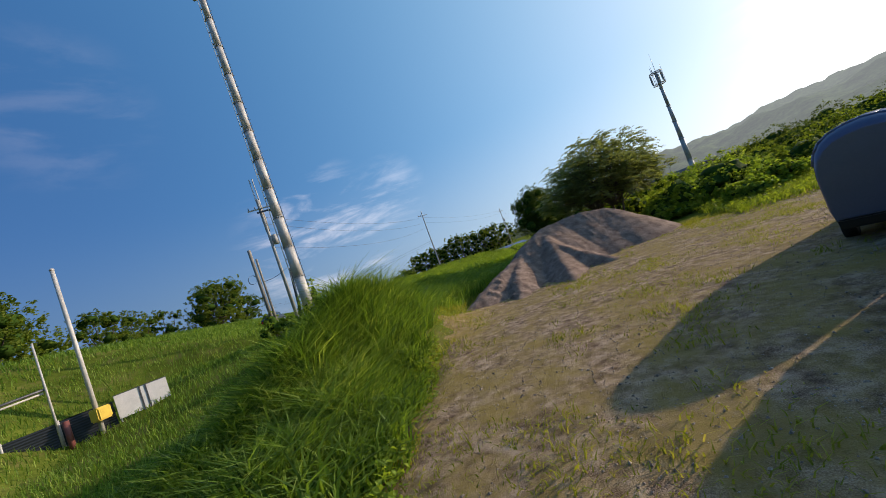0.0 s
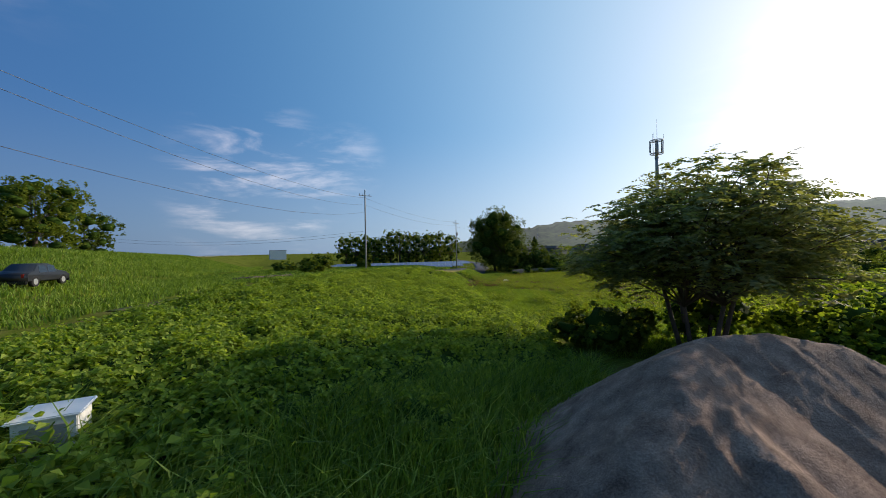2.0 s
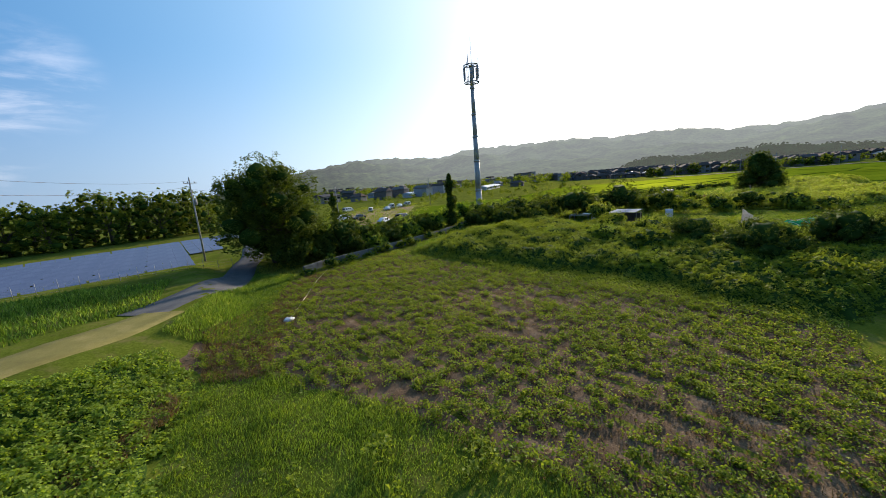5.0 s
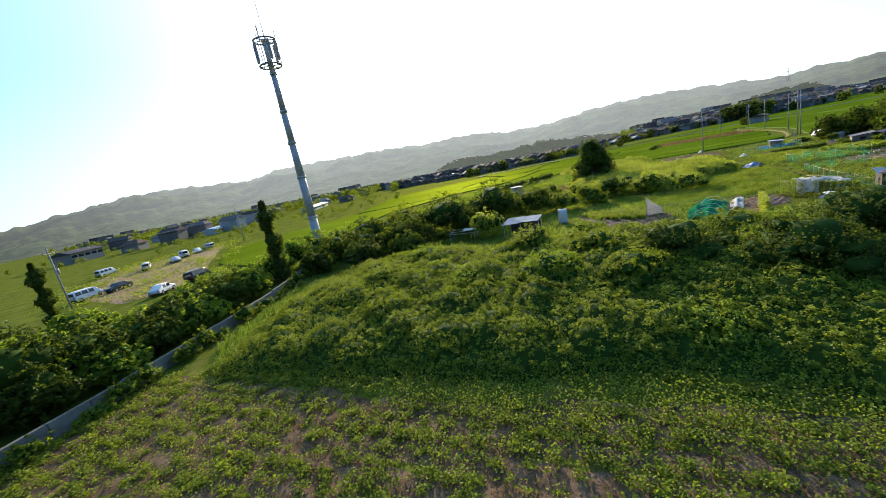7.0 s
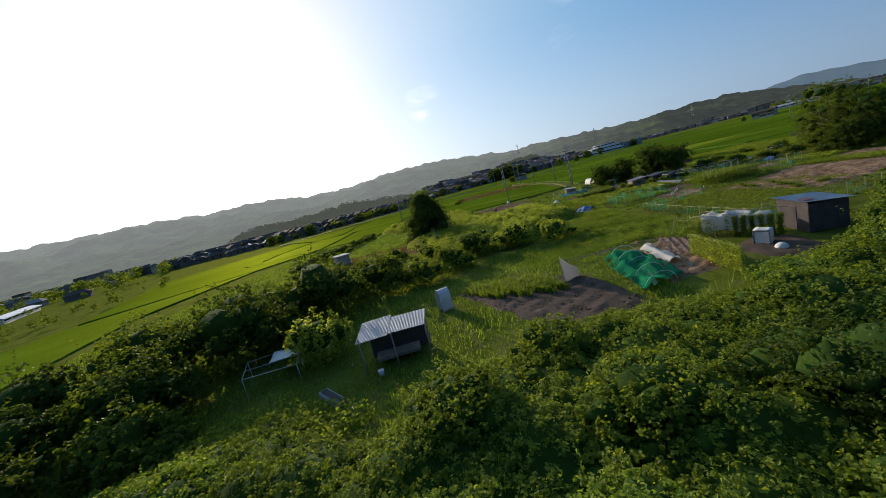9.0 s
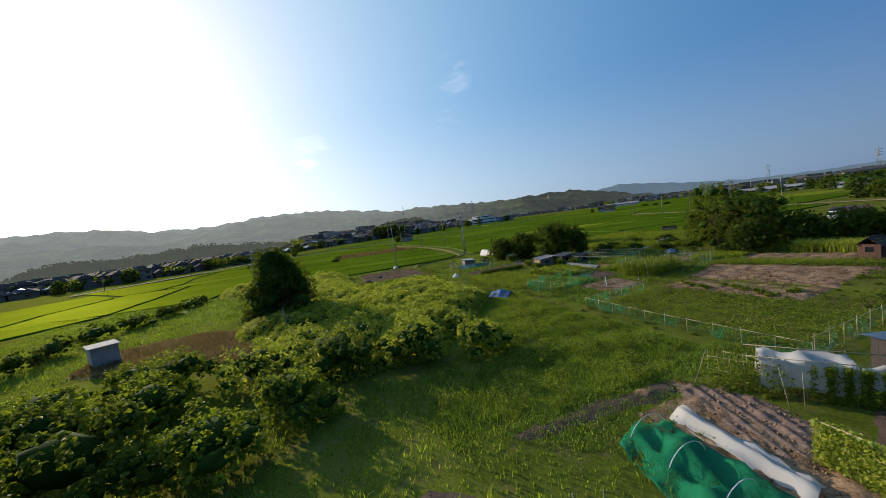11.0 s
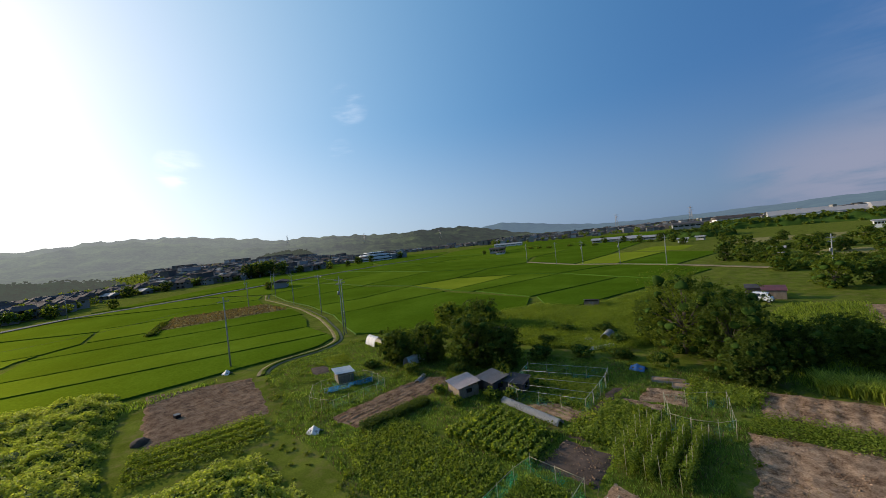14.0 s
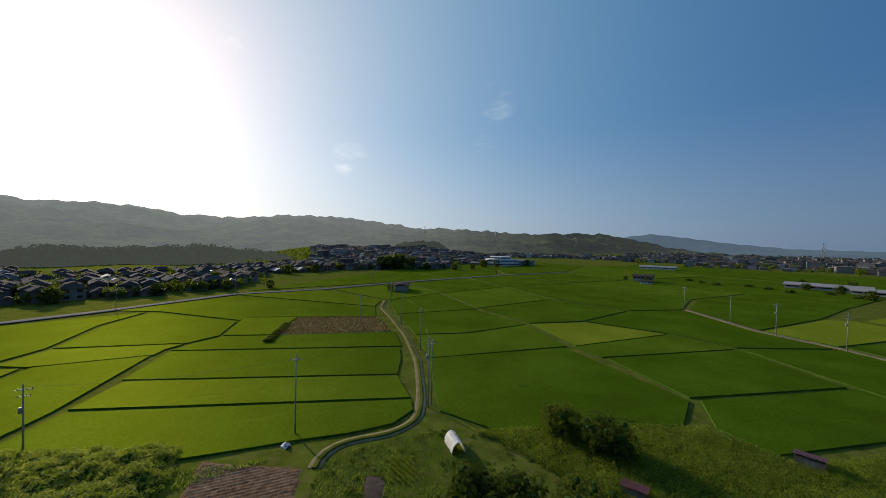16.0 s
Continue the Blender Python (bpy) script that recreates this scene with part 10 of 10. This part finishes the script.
def round_hall():
    """A white hall with curved storeys set back over each other."""
    x, y = 560, -250
    ob = thing("round_hall", (x, y, float(land(x, y)) - 0.1), 0, "white round-ended public hall with stepped storeys", "building")
    for k, (rr, z0, z1) in enumerate(((26, 0, 5), (22, 5.002, 9.5), (15, 9.502, 13))):
        bm = bmesh.new()
        bmesh.ops.create_cone(bm, cap_ends=True, segments=40, radius1=rr, radius2=rr, depth=z1 - z0, matrix=Matrix.Translation((0, 0, (z0 + z1) / 2)))
        part("storey", bm, M["white_wall"], ob, flat=True)
        bm = bmesh.new()
        bmesh.ops.create_cone(bm, cap_ends=False, segments=40, radius1=rr + 0.06, radius2=rr + 0.06, depth=1.3, matrix=Matrix.Translation((0, 0, (z0 + z1) / 2)))
        part("window_band", bm, M["glass"], ob, flat=True)
    bm = bmesh.new()
    box(bm, (-14, -50, 0), (14, -20, 8))
    part("wing", bm, M["grey_wall"], ob, flat=True)


round_hall()

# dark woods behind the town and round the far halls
# near_wood glows faintly, so the first two carry painted haze
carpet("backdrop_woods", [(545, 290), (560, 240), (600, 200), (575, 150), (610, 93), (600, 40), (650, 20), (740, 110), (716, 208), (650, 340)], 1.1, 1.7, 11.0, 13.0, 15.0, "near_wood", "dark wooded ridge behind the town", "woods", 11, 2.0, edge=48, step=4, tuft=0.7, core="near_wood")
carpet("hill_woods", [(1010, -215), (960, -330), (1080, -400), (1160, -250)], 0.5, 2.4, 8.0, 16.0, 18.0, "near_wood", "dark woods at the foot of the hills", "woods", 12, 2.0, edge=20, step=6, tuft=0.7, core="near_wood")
carpet("hall_woods", [(30, -430), (95, -440), (170, -430), (215, -520), (160, -500), (90, -490), (30, -500)], 0.7, 2.0, 4.0, 6.0, 6.0, "leaf_tree", "dark woods in front of distant halls", "woods", 13, 1.6, edge=8, step=3, tuft=0.9)
carpet("shed_woods", [(140, -320), (165, -310), (205, -330), (200, -365), (160, -370)], 1.0, 1.7, 3.0, 4.5, 4.0, "leaf_dark", "dark grove beside livestock sheds", "woods", 14, 1.4, edge=6, step=2, tuft=0.9)
carpet("south_woods", [(-60, -330), (20, -360), (30, -470), (-80, -480)], 0.5, 2.2, 6.0, 7.0, 8.0, "leaf_dark", "dark woods on the southern rise", "woods", 15, 1.6, edge=10, step=4, tuft=0.9)


def planted(spots, kinds, seed):
    """Copies of a few trees at given places, (x, y, height)."""
    r = random.Random(seed)
    for i, (x, y, h) in enumerate(spots):
        src, h0 = kinds[i % len(kinds)]
        s = h / h0
        m = pose(x, y, float(land(x, y)) - 0.05, 0, 0, r.uniform(0, 360)) @ Matrix.Diagonal((s * r.uniform(0.9, 1.15), s * r.uniform(0.9, 1.15), s, 1))
        copy_thing(src, m)


def far_trees(spots, leaf_count=150):
    """Distant trees, too small to pick apart: loose clumps of leaves."""
    ch = []
    for x, y, h in spots:
        z = float(land(x, y))
        for k in range(3):
            c = (x + rng.normal(0, h * 0.16), y + rng.normal(0, h * 0.16), z + h * rng.uniform(0.35, 0.68))
            p, d = lump_points(leaf_count // 3, c, (h * 0.34, h * 0.34, h * 0.36), 0.5)
            p[:, 2] = np.maximum(p[:, 2], z + 0.2)
            ch.append(leaves(p, h * 0.16 * rng.uniform(0.7, 1.3, len(p)), 0.6, face=d * 0.6))
    stuff("far_trees", ch, M["leaf_tree"], "rounded green trees between distant houses", "trees")


KIND_A = tree((118, -126), 7.0, 3.8, 0.55, 2600, "leaf_dark", "rounded dark green tree among fields", 18, 0.05, "tree", 501)
KIND_B = tree((103, -112), 6.0, 3.6, 0.5, 2600, "leaf_tree", "rounded green tree among fields", 18, 0.04, "tree", 502)
KIND_C = bush((88, -92), (3.4, 3.2, 2.8), 0.36, 2200, "leaf_tree", "low spreading green shrub among fields", "shrub", 8, 503)
_kinds = [(KIND_A, 7.0), (KIND_B, 6.0)]
planted([(106, -118, 5.0), (112, -122, 5.5), (108, -128, 6.0), (101, -96, 3.8), (97, -106, 3.6), (90, -66, 6.2), (84, -72, 5), (79, -60, 5.5), (70, -70, 6),
         (96, -146, 6.5), (88, -152, 5), (78, -146, 6), (70, -160, 6), (60, -150, 7), (108, -165, 5), (120, -190, 6), (95, -190, 5), (80, -205, 6), (60, -200, 7), (130, -215, 5), (110, -235, 5), (70, -240, 6), (50, -260, 8),
         (35, -280, 10), (30, -310, 11), (140, -250, 5), (160, -240, 4.5), (175, -275, 6), (190, -300, 7), (206, -296, 6), (228, -320, 6), (250, -328, 5), (262, -350, 6), (236, -360, 7),
         (318, -246, 5), (337, -262, 5), (344, -250, 4), (318, -24, 4.5), (326, -26, 4), (345, 66, 6), (330, 95, 6), (312, 128, 7), (296, 150, 6), (352, 44, 5),
         (500, -62, 14), (505, -70, 15), (498, -78, 14), (510, -84, 16), (496, -92, 12), (508, -98, 13), (488, -110, 8), (480, -140, 7), (484, -165, 7), (520, -200, 9), (530, -225, 9), (545, -285, 9), (468, 10, 8), (455, 34, 8)], _kinds, 3)
_r = random.Random(9)
far_trees([(*p, _r.uniform(3, 7.5)) for p in scatter(-26, 32, 220, 480, 1250, 31) if float(signed_distance(np.array([p[0]]), np.array([p[1]]), np.array(TOWN, float))[0]) > 0])
far_trees([(*p, _r.uniform(4, 9)) for p in scatter(-25, 6, 400, 800, 420, 36)], 90)
far_trees([(*p, _r.uniform(6, 11)) for p in scatter(-84, -50, 690, 1150, 110, 32)])
far_trees([(*p, _r.uniform(6, 12)) for p in scatter(-112, -84, 560, 1000, 70, 33)])
far_trees([(*p, _r.uniform(6, 10)) for p in scatter(40, 78, 250, 640, 240, 34)], 90)
planted([(84 + 2.6 * i, -96 - 4 * (i % 3) - 1.5 * (i % 2), 2.6 + 0.5 * (i % 3)) for i in range(-3, 7)] + [(60 + 5.2 * i, -122 + 2 * (i % 2), 2.8) for i in range(10)] + [(62 + 6 * i, -176 + 3 * (i % 3), 2.8) for i in range(9)]
        + [(48 + 9 * i, -226 - 4 * (i % 2), 3) for i in range(8)] + [(218 + 3.4 * i, 38 - 0.8 * i, 1.4) for i in range(7)] + [(196 + 16 * i, -292 - 7 * (i % 3), 2.6) for i in range(9)], [(KIND_C, 2.8)], 8)

# fallow strip beside the track, and rougher plots south of the gardens
patch_sheet("fallow_strip", [(225, 36), (219, 0.5), (243.6, 0.6), (251, 29)], 0.16, M["dry_grass"], 0.8, 0.12, None, 3.0, 1.5, "withered brown fallow strip between rice fields", "field", 0.3)
_w = inside_points([(225, 36), (219, 1), (243.6, 1), (251, 29)], 6)
stuff("fallow_weeds", [leaves(np.c_[_w, land(_w[:, 0], _w[:, 1]) + rng.uniform(0.1, 0.8, len(_w))], rng.uniform(0.25, 0.7, len(_w)), 0.6)], M["leaf_dry"], "withered weeds on the fallow strip", "weeds")
for _k, (_o, _m, _l) in enumerate((
        ([(96, -128), (60, -134), (56, -112), (92, -104)], "meadow", "rough green meadow plot"),
        ([(96, -160), (58, -168), (56, -140), (98, -132)], "dry_grass", "pale withered meadow plot"),
        ([(120, -205), (60, -218), (56, -180), (116, -170)], "meadow", "green plot behind orchard rows"),
        ([(140, -262), (70, -276), (66, -234), (132, -222)], "dry_grass", "pale brown plot by the sheds"),
        ([(176, -232), (150, -226), (148, -192), (176, -194)], "rice_ripe", "yellowing field at the edge of the paddies"),
        ([(120, -72), (113, -98), (100, -90), (98, -62)], "meadow", "grassy plot beside the rice"))):
    patch_sheet("field_plot", _o, 0.10, M[_m], 1.2, 0.05, (12, 5.0, 0.08), _k * 2.1, 1.2, _l, "field")


def lattice_mast(at, height, name, label):
    """A power pylon: four legs, cross braces and arms."""
    x, y, z = at
    ob = thing(name, (x, y, z), 30, label, "pylon")
    b = height * 0.09
    for sx, sy in ((-1, -1), (1, -1), (1, 1), (-1, 1)):
        stick_part("leg", (sx * b, sy * b, 0), (sx * b * 0.12, sy * b * 0.12, height), height * 0.008, height * 0.005, M["grey_steel"], ob, 4)
    for k in range(6):
        u, v = k / 6, (k + 1) / 6
        wu, wv = b * (1 - 0.88 * u), b * (1 - 0.88 * v)
        for s in (-1, 1):
            stick_part("brace", (-wu, s * wu, u * height), (wv, s * wv, v * height), height * 0.003, height * 0.003, M["grey_steel"], ob, 4)
            stick_part("brace", (s * wu, -wu, u * height), (s * wv, wv, v * height), height * 0.003, height * 0.003, M["grey_steel"], ob, 4)
    for k in range(3):
        zz = height * (0.68 + 0.12 * k)
        stick_part("arm", (-height * 0.13, 0, zz), (height * 0.13, 0, zz), height * 0.006, height * 0.006, M["grey_steel"], ob, 4)


for _x, _y, _z, _h in ((1500, -800, 45, 46), (1180, -960, 25, 44), (560, -1150, 0.2, 52), (1750, -560, 70, 46), (285, -820, 0.2, 40)):
    lattice_mast((_x, _y, _z), _h, "power_pylon", "grey lattice power pylon far beyond the town")

far_trees([(*p, _r.uniform(1.6, 4.0)) for p in scatter(48, 92, 130, 330, 120, 35)], 90)
_c = inside_points([(54, 122), (66, 116), (110, 168), (86, 186), (70, 174), (52, 150)], 0.07)
_p = np.repeat(_c, 40, 0) + rng.normal(0, 0.8, (len(_c) * 40, 2))
stuff("lot_weeds", [leaves(np.c_[_p, land(_p[:, 0], _p[:, 1]) + rng.uniform(0.1, 1.0, len(_p))], 0.32)], M["leaf_weed"], "weeds growing through the car park", "weeds")
